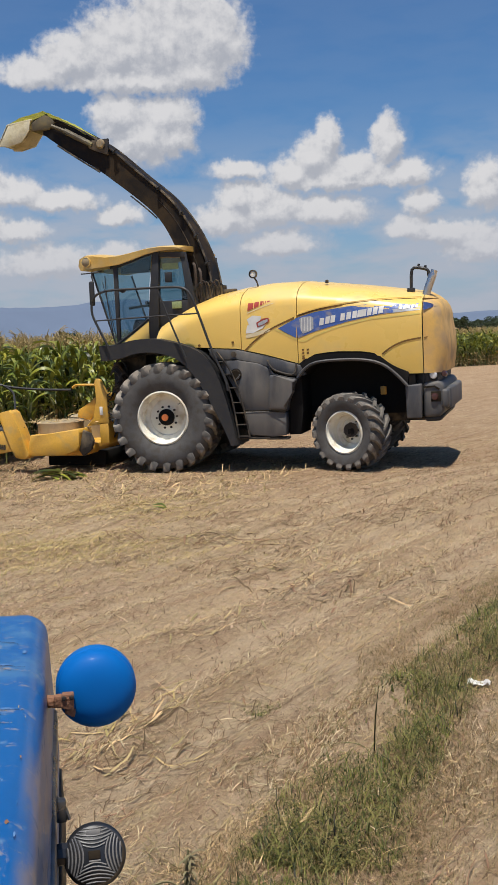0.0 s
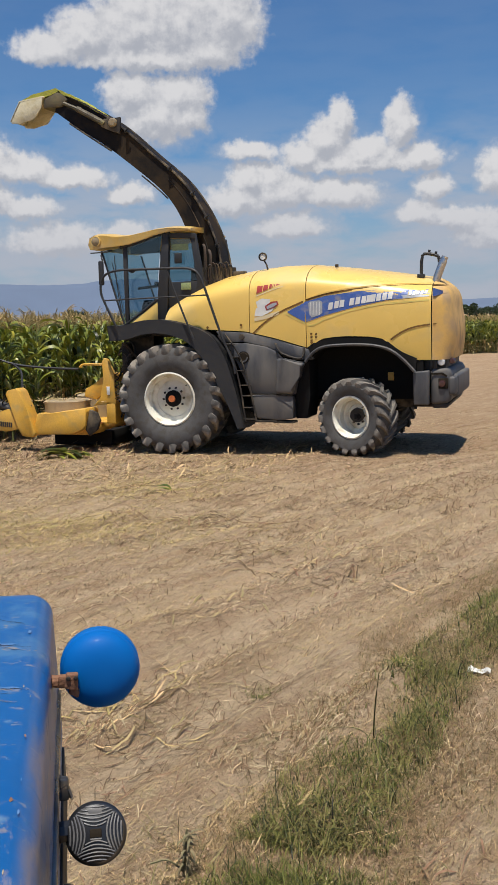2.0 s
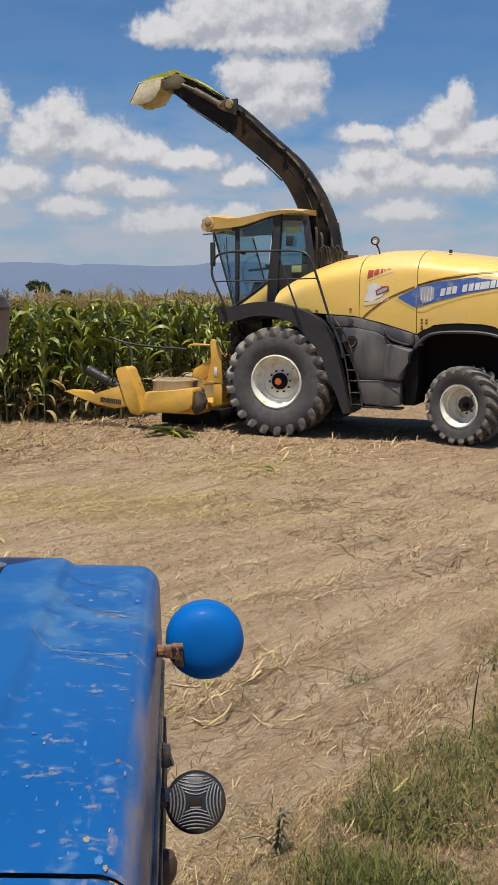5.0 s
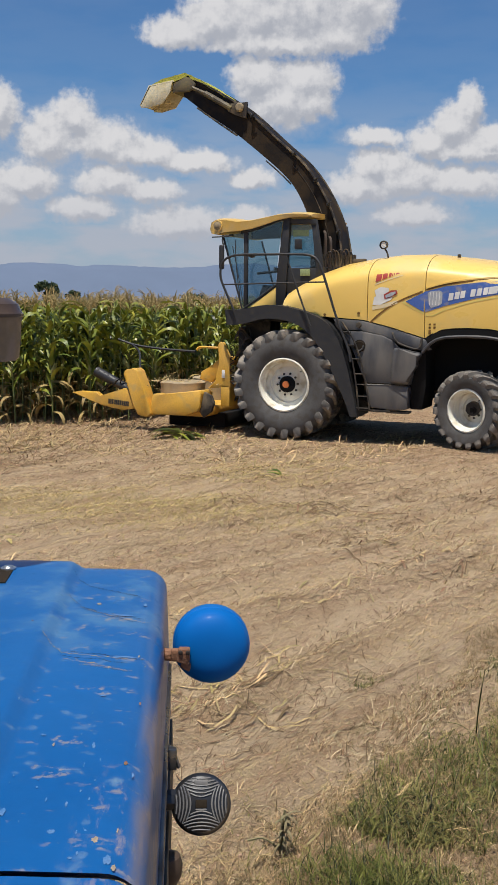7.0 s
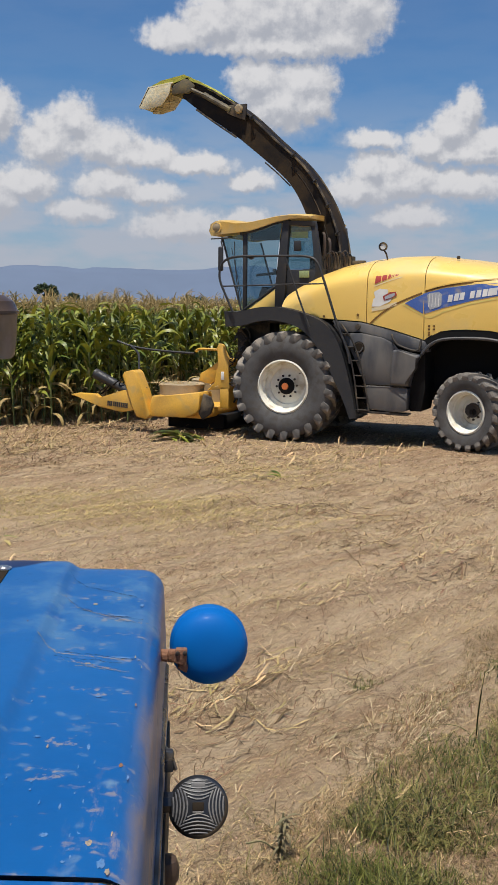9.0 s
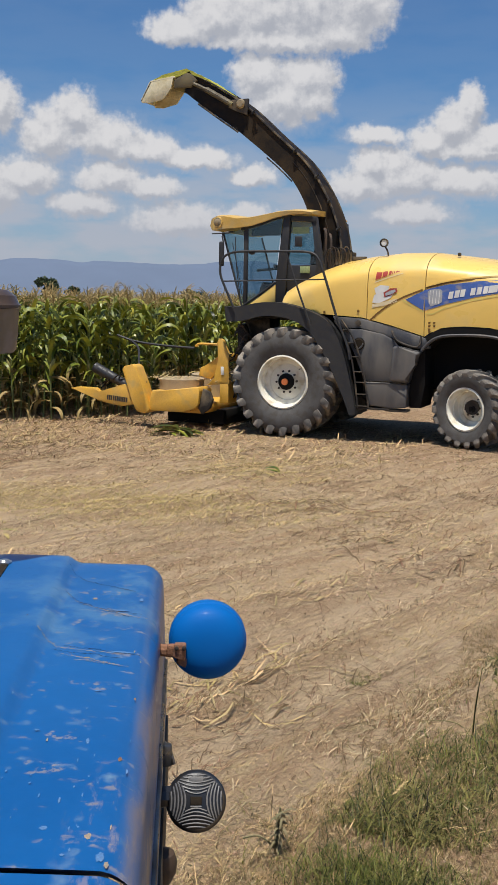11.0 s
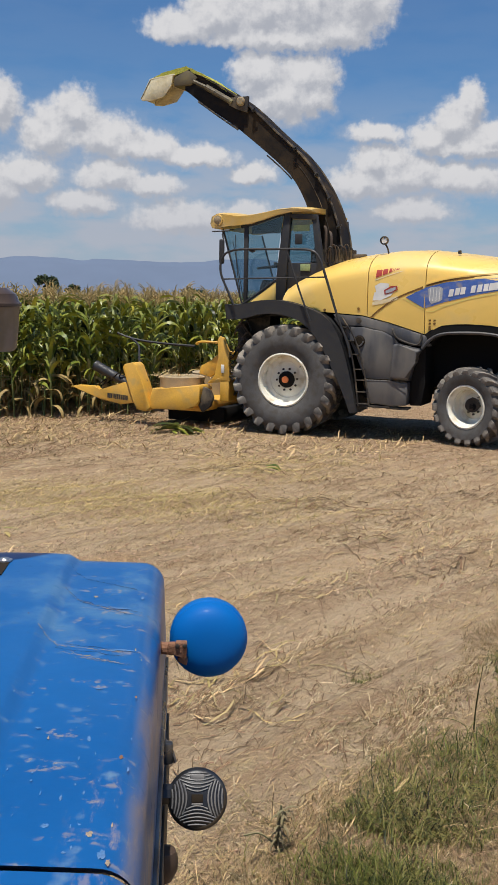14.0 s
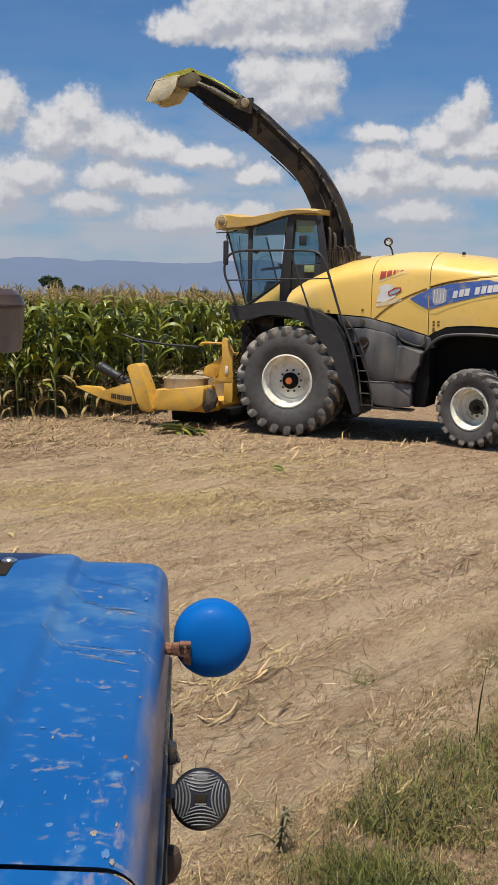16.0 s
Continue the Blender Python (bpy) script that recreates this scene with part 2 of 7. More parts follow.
RUBBER = material("dusty_rubber", (0.085, 0.082, 0.078), (0.125, 0.118, 0.110), 3.0, 0.85, bump=0.25, grain=70, dirt=(0.085, 0.076, 0.065), dirt_scale=9.0, dirt_cover=0.45, gloss=0.2)
LUG = material("worn_lug_rubber", (0.085, 0.080, 0.074), (0.19, 0.172, 0.148), 5.0, 0.9, bump=0.3, grain=60, dirt=(0.27, 0.235, 0.19), dirt_scale=7.0, dirt_cover=0.55, gloss=0.2)
RIM = material("cream_rim_paint", (0.80, 0.77, 0.66), (0.70, 0.65, 0.52), 3.0, 0.45, bump=0.05, dirt=(0.52, 0.44, 0.30), dirt_scale=5.0, dirt_cover=0.3, contrast=0.1)
ORANGE = material("orange_cap", (0.62, 0.17, 0.045), None, 8, 0.5)
CREAM = material("cream_deflector", (0.66, 0.60, 0.42), (0.55, 0.48, 0.30), 3.0, 0.55, dirt=(0.44, 0.36, 0.18), dirt_scale=4, dirt_cover=0.35, bump=0.08)
CHAFF = material("green_chaff", (0.42, 0.40, 0.06), (0.30, 0.33, 0.05), 9.0, 0.9, bump=0.8, grain=90, contrast=0.6)
TIP_STEEL = material("dusty_tip_steel", (0.13, 0.105, 0.06), (0.07, 0.055, 0.035), 5, 0.6, 0.1, bump=0.15, dirt=(0.22, 0.18, 0.08), dirt_cover=0.4)
CHROME = material("steel_tube", (0.62, 0.60, 0.57), (0.5, 0.48, 0.45), 5, 0.32, 0.9, contrast=0.1)
DRUM = material("dusty_drum", (0.33, 0.25, 0.15), (0.42, 0.33, 0.20), 4, 0.75, bump=0.1, dirt=(0.36, 0.28, 0.16), dirt_cover=0.5)
DECAL_BLUE = material("decal_blue", (0.055, 0.115, 0.36), (0.07, 0.14, 0.40), 4, 0.4, dirt=(0.25, 0.24, 0.27), dirt_scale=8, dirt_cover=0.2)
DECAL_WHITE = material("decal_white", (0.80, 0.78, 0.72), None, 5, 0.4, contrast=0.08)
DECAL_RED = material("decal_red", (0.42, 0.055, 0.035), None, 5, 0.45, contrast=0.1)
DECAL_GREY = material("decal_silver", (0.42, 0.43, 0.44), (0.30, 0.31, 0.33), 9, 0.4)
DECAL_PALE = material("decal_pale", (0.78, 0.66, 0.42), (0.72, 0.58, 0.34), 4, 0.45, contrast=0.1)
DECAL_LINE = material("decal_line", (0.80, 0.62, 0.16), None, 4, 0.4, contrast=0.1)
LENS = material("clear_lens", (0.75, 0.75, 0.72), None, 8, 0.15, coat=0.5, contrast=0.1)
LENS_DIM = material("dull_lens", (0.34, 0.26, 0.15), None, 8, 0.3, contrast=0.2)
LENS_RED = material("red_lens", (0.07, 0.025, 0.022), None, 8, 0.2, coat=0.5)
GLASS = glass_material("tinted_glass", (0.60, 0.72, 0.76))
GLASS_DARK = glass_material("sunshade_glass", (0.22, 0.27, 0.30))
STICKER = material("sticker_green", (0.30, 0.36, 0.16), None, 30, 0.6, contrast=0.5)
BLUE = material("faded_blue_enamel", (0.001, 0.080, 0.262), (0.002, 0.094, 0.292), 1.6, 0.38, bump=0.03, grain=30, dirt=(0.09, 0.18, 0.30), dirt_scale=22, dirt_cover=0.03, coat=0.2, contrast=0.10)


def worn_paint(m):
    """Rubbed and dusty places in the bonnet's paint, thickest along its right shoulder; u, v as the tractor's own axes."""
    N, L = m.node_tree.nodes, m.node_tree.links
    b = N["Principled BSDF"]
    co = N.new("ShaderNodeTexCoord").outputs["Object"]
    xyz = N.new("ShaderNodeSeparateXYZ")
    L.new(co, xyz.inputs[0])

    def tex(s, stretch, detail=6.0, rough=0.6):
        v = N.new("ShaderNodeVectorMath")
        v.operation = "MULTIPLY"
        v.inputs[1].default_value = stretch
        L.new(co, v.inputs[0])
        n = N.new("ShaderNodeTexNoise")
        n.inputs["Scale"].default_value, n.inputs["Detail"].default_value, n.inputs["Roughness"].default_value = s, detail, rough
        L.new(v.outputs[0], n.inputs["Vector"])
        return n.outputs[0]

    def rng(v, a, c, lo=0.0, hi=1.0):
        n = N.new("ShaderNodeMapRange")
        n.interpolation_type = "SMOOTHSTEP"
        for i, q in enumerate((a, c, lo, hi)):
            n.inputs[i + 1].default_value = q
        L.new(v, n.inputs[0])
        return n.outputs[0]

    def mul(x, y):
        n = N.new("ShaderNodeMath")
        n.operation = "MULTIPLY"
        L.new(x, n.inputs[0])
        L.new(y, n.inputs[1])
        return n.outputs[0]

    old = b.inputs["Base Color"].links[0].from_socket
    for f, tone in (
            (mul(rng(tex(5.0, (1, 1, 1)), 0.46, 0.66, 0, 0.5), rng(xyz.outputs[1], 1.9, 2.3)), (0.09, 0.21, 0.33)),
            (rng(tex(20.0, (1.7, 0.28, 1), 6, 0.7), 0.64, 0.78, 0, 0.22), (0.12, 0.25, 0.40)),
            (mul(rng(tex(26.0, (2.0, 0.55, 1), 6, 0.7), 0.52, 0.66, 0, 0.55), mul(rng(xyz.outputs[0], -0.20, -0.12), rng(xyz.outputs[1], 1.62, 1.40))), (0.30, 0.24, 0.22)),
            (mul(rng(tex(9.0, (1, 0.35, 1.5), 6), 0.40, 0.62, 0.0, 0.7), mul(rng(xyz.outputs[0], -0.105, -0.076), rng(xyz.outputs[1], 2.3, 1.7))), (0.20, 0.155, 0.13)),
            (mul(rng(tex(40.0, (1, 1, 1), 4), 0.50, 0.60, 0, 0.6), mul(rng(xyz.outputs[0], -0.36, -0.26), rng(tex(7.0, (1, 2.5, 1), 3), 0.54, 0.66))), (0.30, 0.25, 0.20))):
        n = N.new("ShaderNodeMix")
        n.data_type = "RGBA"
        L.new(f, n.inputs[0])
        L.new(old, n.inputs[6])
        n.inputs[7].default_value = (*tone, 1)
        old = n.outputs[2]
    L.new(old, b.inputs["Base Color"])


worn_paint(BLUE)
BLUE_NEW = material("glossy_blue_enamel", (0.001, 0.108, 0.375), (0.001, 0.118, 0.395), 2, 0.55, coat=0.03, contrast=0.04)
BLUE_NEW.node_tree.nodes["Principled BSDF"].inputs["Specular IOR Level"].default_value = 0.12
TAIL = material("dusty_tail_paint", (0.74, 0.45, 0.11), (0.62, 0.37, 0.12), 2.2, 0.55, bump=0.04, dirt=(0.50, 0.33, 0.16), dirt_scale=3.0, dirt_cover=0.4, contrast=0.1)
RUST = material("rust", (0.19, 0.085, 0.045), (0.30, 0.15, 0.08), 25, 0.85, bump=0.4, grain=120, contrast=0.4)
FILLER = material("bare_filler", (0.34, 0.26, 0.18), (0.20, 0.17, 0.15), 40, 0.9, bump=0.4, grain=150, contrast=0.5)
SCUFF = material("scuffed_primer", (0.05, 0.16, 0.35), (0.12, 0.20, 0.34), 30, 0.75, bump=0.2, grain=150, contrast=0.4)
TRIM = material("tarnished_strip", (0.20, 0.195, 0.19), (0.11, 0.105, 0.10), 6, 0.28, 0.85, bump=0.06, dirt=(0.16, 0.13, 0.10), dirt_scale=5, dirt_cover=0.35, contrast=0.2)
LAMP_BLACK = material("black_lamp_shell", (0.016, 0.016, 0.017), None, 5, 0.35, coat=0.2)
LAMP_RIB = material("worn_lamp_rib", (0.10, 0.10, 0.105), (0.16, 0.155, 0.15), 6, 0.5, dirt=(0.24, 0.22, 0.19), dirt_cover=0.4, dirt_scale=8)
CAP = material("dark_brown_cap", (0.060, 0.040, 0.030), (0.08, 0.055, 0.04), 12, 0.35, gloss=0.25)
PIPE = material("dark_brown_pipe", (0.055, 0.040, 0.030), (0.09, 0.055, 0.035), 9, 0.7, bump=0.2)
BOWL = material("dusty_brown_bowl", (0.185, 0.135, 0.080), (0.225, 0.165, 0.10), 9, 0.4, dirt=(0.27, 0.21, 0.15), dirt_scale=14, dirt_cover=0.35, gloss=0.25)
CORN_LEAF = material("corn_leaf", (0.240, 0.242, 0.028), (0.060, 0.112, 0.014), 3.0, 0.42, island=0.9, thin=0.16, contrast=0.15)
CORN_DRY = material("dry_corn_leaf", (0.42, 0.31, 0.11), (0.30, 0.21, 0.09), 4.0, 0.7, island=0.4, thin=0.25, contrast=0.2)
CORN_STALK = material("corn_stalk", (0.14, 0.19, 0.05), (0.22, 0.20, 0.07), 4.0, 0.55, island=0.3)
TASSEL = material("corn_tassel", (0.52, 0.38, 0.16), (0.42, 0.31, 0.12), 5.0, 0.8, island=0.35, thin=0.2)
HUSK = material("corn_husk", (0.25, 0.27, 0.08), (0.32, 0.27, 0.10), 6.0, 0.6, island=0.3)
STRAW = material("straw", (0.527, 0.391, 0.187), (0.425, 0.297, 0.136), 6.0, 0.75, island=0.45, contrast=0.25, gloss=0.2)
CLOD = material("soil_clod", (0.40, 0.28, 0.18), (0.49, 0.35, 0.23), 3.0, 0.95, island=0.4, bump=0.3, grain=90, gloss=0.1)
STRAW_PALE = material("pale_husk_litter", (0.629, 0.510, 0.315), (0.527, 0.399, 0.221), 6.0, 0.7, island=0.35, thin=0.15, contrast=0.2, gloss=0.2)
STRAW_BROWN = material("brown_stalk_litter", (0.22, 0.135, 0.07), (0.15, 0.09, 0.05), 8.0, 0.85, island=0.45, gloss=0.2)
CHOP = material("yellow_chop_litter", (0.476, 0.357, 0.145), (0.374, 0.289, 0.102), 8.0, 0.8, island=0.4, gloss=0.2)
GRASS = material("grass", (0.118, 0.140, 0.028), (0.205, 0.185, 0.056), 1.5, 0.5, island=1.0, thin=0.3, contrast=0.1, gloss=0.3)
GRASS_DRY = material("dry_grass", (0.306, 0.217, 0.106), (0.238, 0.157, 0.076), 2.0, 0.7, island=0.5, thin=0.2, gloss=0.2)
WEED = material("wilted_weed", (0.20, 0.18, 0.085), (0.26, 0.18, 0.10), 8, 0.8, island=0.4, thin=0.15)
TREE_LEAF = material("tree_foliage", (0.028, 0.050, 0.018), (0.045, 0.070, 0.022), 0.6, 0.7, island=0.5)
BARK = material("bark", (0.10, 0.075, 0.05), None, 2, 0.9, bump=0.4)
SEAT = material("seat_cloth", (0.035, 0.035, 0.042), None, 12, 0.8)
PAPER = material("white_litter", (0.75, 0.72, 0.66), None, 20, 0.7)

# ---- helpers for meshes ----
OFFSET = {}


def thing(name, x, y, z, label, category, group="", turn=0.0, kind=""):
    ob = new(name)
    ob.empty_display_size = 0.2
    ob.matrix_world = pose(x, y, z, 0, 0, turn)
    OFFSET[ob.name] = Vector((x, y, z)) if not turn else Vector()
    return tagged(ob, label, category, group, kind)


def finish(bm, name, mats, smooth=35.0):
    bmesh.ops.recalc_face_normals(bm, faces=bm.faces)
    me = bpy.data.meshes.new(name)
    bm.to_mesh(me)
    bm.free()
    for m in mats if isinstance(mats, (list, tuple)) else (mats,):
        me.materials.append(m)
    if smooth:
        for p in me.polygons:
            p.use_smooth = True
        me.set_sharp_from_angle(angle=radians(smooth))
    return me


def part(name, bm, mats, parent, label="", smooth=35.0):
    """Links a bmesh as one mesh under a thing or part. Things without a turn take world coordinates."""
    off = OFFSET.get(parent.name, Vector())
    bmesh.ops.translate(bm, verts=bm.verts, vec=-off)
    ob = new(name, finish(bm, name, mats, smooth))
    ob.parent = parent
    OFFSET[ob.name] = off
    return tagged(ob, label)


def merge(*bms):
    out = bmesh.new()
    for b in bms:
        me = bpy.data.meshes.new("merge")
        b.to_mesh(me)
        b.free()
        out.from_mesh(me)
        bpy.data.meshes.remove(me)
    return out


def prism(profile, y0, y1, bevel=0.0, segments=2):
    """A plate whose outline in x and z runs from y0 to y1."""
    bm = bmesh.new()
    front = [bm.verts.new((x, y0, z)) for x, z in profile]
    back = [bm.verts.new((x, y1, z)) for x, z in profile]
    n = len(profile)
    bm.faces.new(front)
    bm.faces.new(back[::-1])
    for i in range(n):
        bm.faces.new((front[i], back[i], back[(i + 1) % n], front[(i + 1) % n]))
    if bevel:
        bmesh.ops.bevel(bm, geom=list(bm.edges), offset=bevel, segments=segments, affect="EDGES", profile=0.5, clamp_overlap=True)
    return bm


def block(lo, hi, bevel=0.01, segments=2):
    bm = bmesh.new()
    bmesh.ops.create_cube(bm, size=1)
    for v in bm.verts:
        v.co = [lo[i] if v.co[i] < 0 else hi[i] for i in range(3)]
    if bevel:
        bmesh.ops.bevel(bm, geom=list(bm.edges), offset=bevel, segments=segments, affect="EDGES", profile=0.5, clamp_overlap=True)
    return bm


def tube(points, radius, sides=8, rounds=2, flat=1.0):
    """A round bar through points, its corners eased."""
    pts = [Vector(p) for p in points]
    for _ in range(rounds):
        if len(pts) < 3:
            break
        out = [pts[0]]
        for a, b in zip(pts, pts[1:]):
            out += [a.lerp(b, 0.25), a.lerp(b, 0.75)]
        pts = out + [pts[-1]]
    bm = bmesh.new()
    rings, up = [], Vector((0.31, 0.2, 0.93))
    for i, p in enumerate(pts):
        d = (pts[min(i + 1, len(pts) - 1)] - pts[max(i - 1, 0)]).normalized()
        a = d.cross(up).normalized()
        b = d.cross(a)
        r = radius[min(int(i * len(radius) / len(pts)), len(radius) - 1)] if isinstance(radius, (list, tuple)) else radius
        rings.append([bm.verts.new(p + r * (math.cos(k) * a + flat * math.sin(k) * b)) for k in (2 * math.pi * j / sides for j in range(sides))])
    for r, s in zip(rings, rings[1:]):
        for j in range(sides):
            bm.faces.new((r[j], r[(j + 1) % sides], s[(j + 1) % sides], s[j]))
    bm.faces.new(rings[0][::-1])
    bm.faces.new(rings[-1])
    return bm


def lathe(profile, m=None, segments=32):
    """Turns (radius, along) about the y axis; m places it."""
    bm = bmesh.new()
    rings = []
    for r, a in profile:
        if r < 1e-5:
            rings.append([bm.verts.new((0, a, 0))])
        else:
            rings.append([bm.verts.new((r * math.cos(t), a, r * math.sin(t))) for t in (2 * math.pi * j / segments for j in range(segments))])
    for p, q in zip(rings, rings[1:]):
        for j in range(segments):
            k = (j + 1) % segments
            if len(p) == 1 and len(q) == 1:
                continue
            if len(p) == 1:
                bm.faces.new((p[0], q[k], q[j]))
            elif len(q) == 1:
                bm.faces.new((p[j], p[k], q[0]))
            else:
                bm.faces.new((p[j], p[k], q[k], q[j]))
    if m is not None:
        bm.transform(m)
    return bm


def strip(points, width, thick, depth=0.0):
    """A flat band on a side wall: points in x, y, z, width upright, thick towards the viewer."""
    bm = bmesh.new()
    rows = []
    for i, p in enumerate(points):
        a, b = Vector(points[max(i - 1, 0)]), Vector(points[min(i + 1, len(points) - 1)])
        d = (b - a).normalized()
        n = Vector((-d.z, 0, d.x)) * width / 2
        p = Vector(p)
        o = Vector((0, -thick, 0))
        rows.append([bm.verts.new(v) for v in (p - n, p - n + o, p + n + o, p + n)])
    for r, s in zip(rows, rows[1:]):
        for j in range(4):
            bm.faces.new((r[j], r[(j + 1) % 4], s[(j + 1) % 4], s[j]))
    bm.faces.new(rows[0])
    bm.faces.new(rows[-1][::-1])
    return bm


def quads_mesh(name, verts, quads, index, mats, smooth=True):
    """A mesh from numpy arrays of vertices, quads and material slots."""
    me = bpy.data.meshes.new(name)
    nv, nq = len(verts), len(quads)
    me.vertices.add(nv)
    me.vertices.foreach_set("co", np.asarray(verts, np.float32).ravel())
    me.loops.add(nq * 4)
    me.loops.foreach_set("vertex_index", np.asarray(quads, np.int32).ravel())
    me.polygons.add(nq)
    me.polygons.foreach_set("loop_start", np.arange(0, nq * 4, 4, dtype=np.int32))
    me.polygons.foreach_set("material_index", np.asarray(index, np.int32))
    me.polygons.foreach_set("use_smooth", np.full(nq, smooth))
    for m in mats:
        me.materials.append(m)
    me.update(calc_edges=True)
    me.validate()
    return me


LATTICE = np.random.default_rng(3).random((256, 256))


def field_noise(x, y, octaves=4, gain=0.5):
    """Smooth noise over the plan, about -0.5 to 0.5."""
    total, amp, norm = 0.0, 1.0, 0.0
    for o in range(octaves):
        fx, fy = x * 2 ** o + 17.3 * o, y * 2 ** o + 5.1 * o
        ix, iy = np.floor(fx).astype(int), np.floor(fy).astype(int)
        u, v = fx - ix, fy - iy
        u, v = u * u * (3 - 2 * u), v * v * (3 - 2 * v)
        a, b = LATTICE[ix % 256, iy % 256], LATTICE[(ix + 1) % 256, iy % 256]
        c, d = LATTICE[ix % 256, (iy + 1) % 256], LATTICE[(ix + 1) % 256, (iy + 1) % 256]
        total = total + amp * (a * (1 - u) * (1 - v) + b * u * (1 - v) + c * (1 - u) * v + d * u * v)
        norm += amp
        amp *= gain
    return total / norm - 0.5


# ---- ground ----
# wheel ruts: (x where the rut crosses y = 5, drift, bend, depth, half width)
RUTS = [(-1.42, 0.14, 0.05, 0.030, 0.15), (-2.0, 0.20, 0.020, 0.022, 0.16), (-2.64, 0.23, 0.012, 0.040, 0.18), (-3.9, 0.36, 0.008, 0.040, 0.20),
        (-5.0, 0.45, 0.004, 0.030, 0.2), (-6.2, 0.50, 0.0, 0.040, 0.22), (-7.8, 0.60, 0.0, 0.035, 0.2), (-9.8, 0.75, 0.0, 0.035, 0.22)]


def ground_height(x, y):
    near = np.clip(1 - (np.hypot(x + 3, y - 9) - 14) / 20, 0, 1)
    h = 0.06 * field_noise(x * 0.7, y * 0.7, 3) + 0.05 * field_noise(x * 3.1, y * 3.1, 3) + 0.050 * field_noise(x * 8, y * 8, 3, 0.75)
    comb = x - 0.36 * (y - 5) - 0.008 * (y - 5) ** 2
    h = h + 0.065 * field_noise(comb * 4.5, y * 0.55, 3, 0.6) * np.clip(y - 3, 0, 1)
    for x0, drift, bend, depth, half in RUTS:
        d = (x - (x0 + drift * (y - 5) + bend * (y - 5) ** 2)) / math.hypot(1, drift) / half
        d = d + 0.5 * field_noise(x * 1.3 + x0, y * 1.3, 2)
        on = np.clip((y - 2.5) / 1.0, 0, 1) * np.clip((15.2 - y) / 1.5, 0, 1)
        h = h + on * 1.25 * depth * (-np.exp(-d * d) + 0.75 * np.exp(-(np.abs(d) - 1.7) ** 2 * 2.2))
        h = h + on * 0.014 * np.exp(-d * d) * np.sin((y + 0.5 * np.abs(d) * half) * 42)
    # the grown bank beside the track
    bank = np.clip((x + 1.5 - 0.045 * (y - 4) ** 2 * 0.5) / 0.8, 0, 1) * np.clip((10 - y) / 3, 0, 1)
    h = h + 0.06 * bank * (1 + field_noise(x * 2, y * 2, 2))
    # level under the machine's wheels
    flat = np.clip(np.minimum.reduce([x + 8.6, -1.6 - x, y - 15.2, 20 - y]) / 0.4 + 0.5, 0, 1)
    return h * near * (1 - 0.85 * flat)


def axis(lo, hi, step, reach):
    mid = list(np.arange(lo, hi, step))
    out, s = [], step
    while hi + sum(out) < reach:
        s *= 1.22
        out.append(s)
    right = list(hi + np.cumsum(out))
    out, s = [], step
    while -lo + sum(out) < reach:
        s *= 1.22
        out.append(s)
    left = list((lo - np.cumsum(out))[::-1])
    return np.array(left + mid + right)


gx, gy = axis(-14.0, 2.0, 0.045, 4600), axis(2.4, 20.5, 0.045, 4600)
GX, GY = np.meshgrid(gx, gy, indexing="ij")
GZ = ground_height(GX, GY)
nx, ny = GX.shape
cell = (np.arange(nx - 1)[:, None] * ny + np.arange(ny - 1)[None, :]).ravel()
ground_mesh = quads_mesh("ground", np.stack([GX, GY, GZ], -1).reshape(-1, 3), np.stack([cell, cell + ny, cell + ny + 1, cell + 1], -1), np.zeros(len(cell)), [])


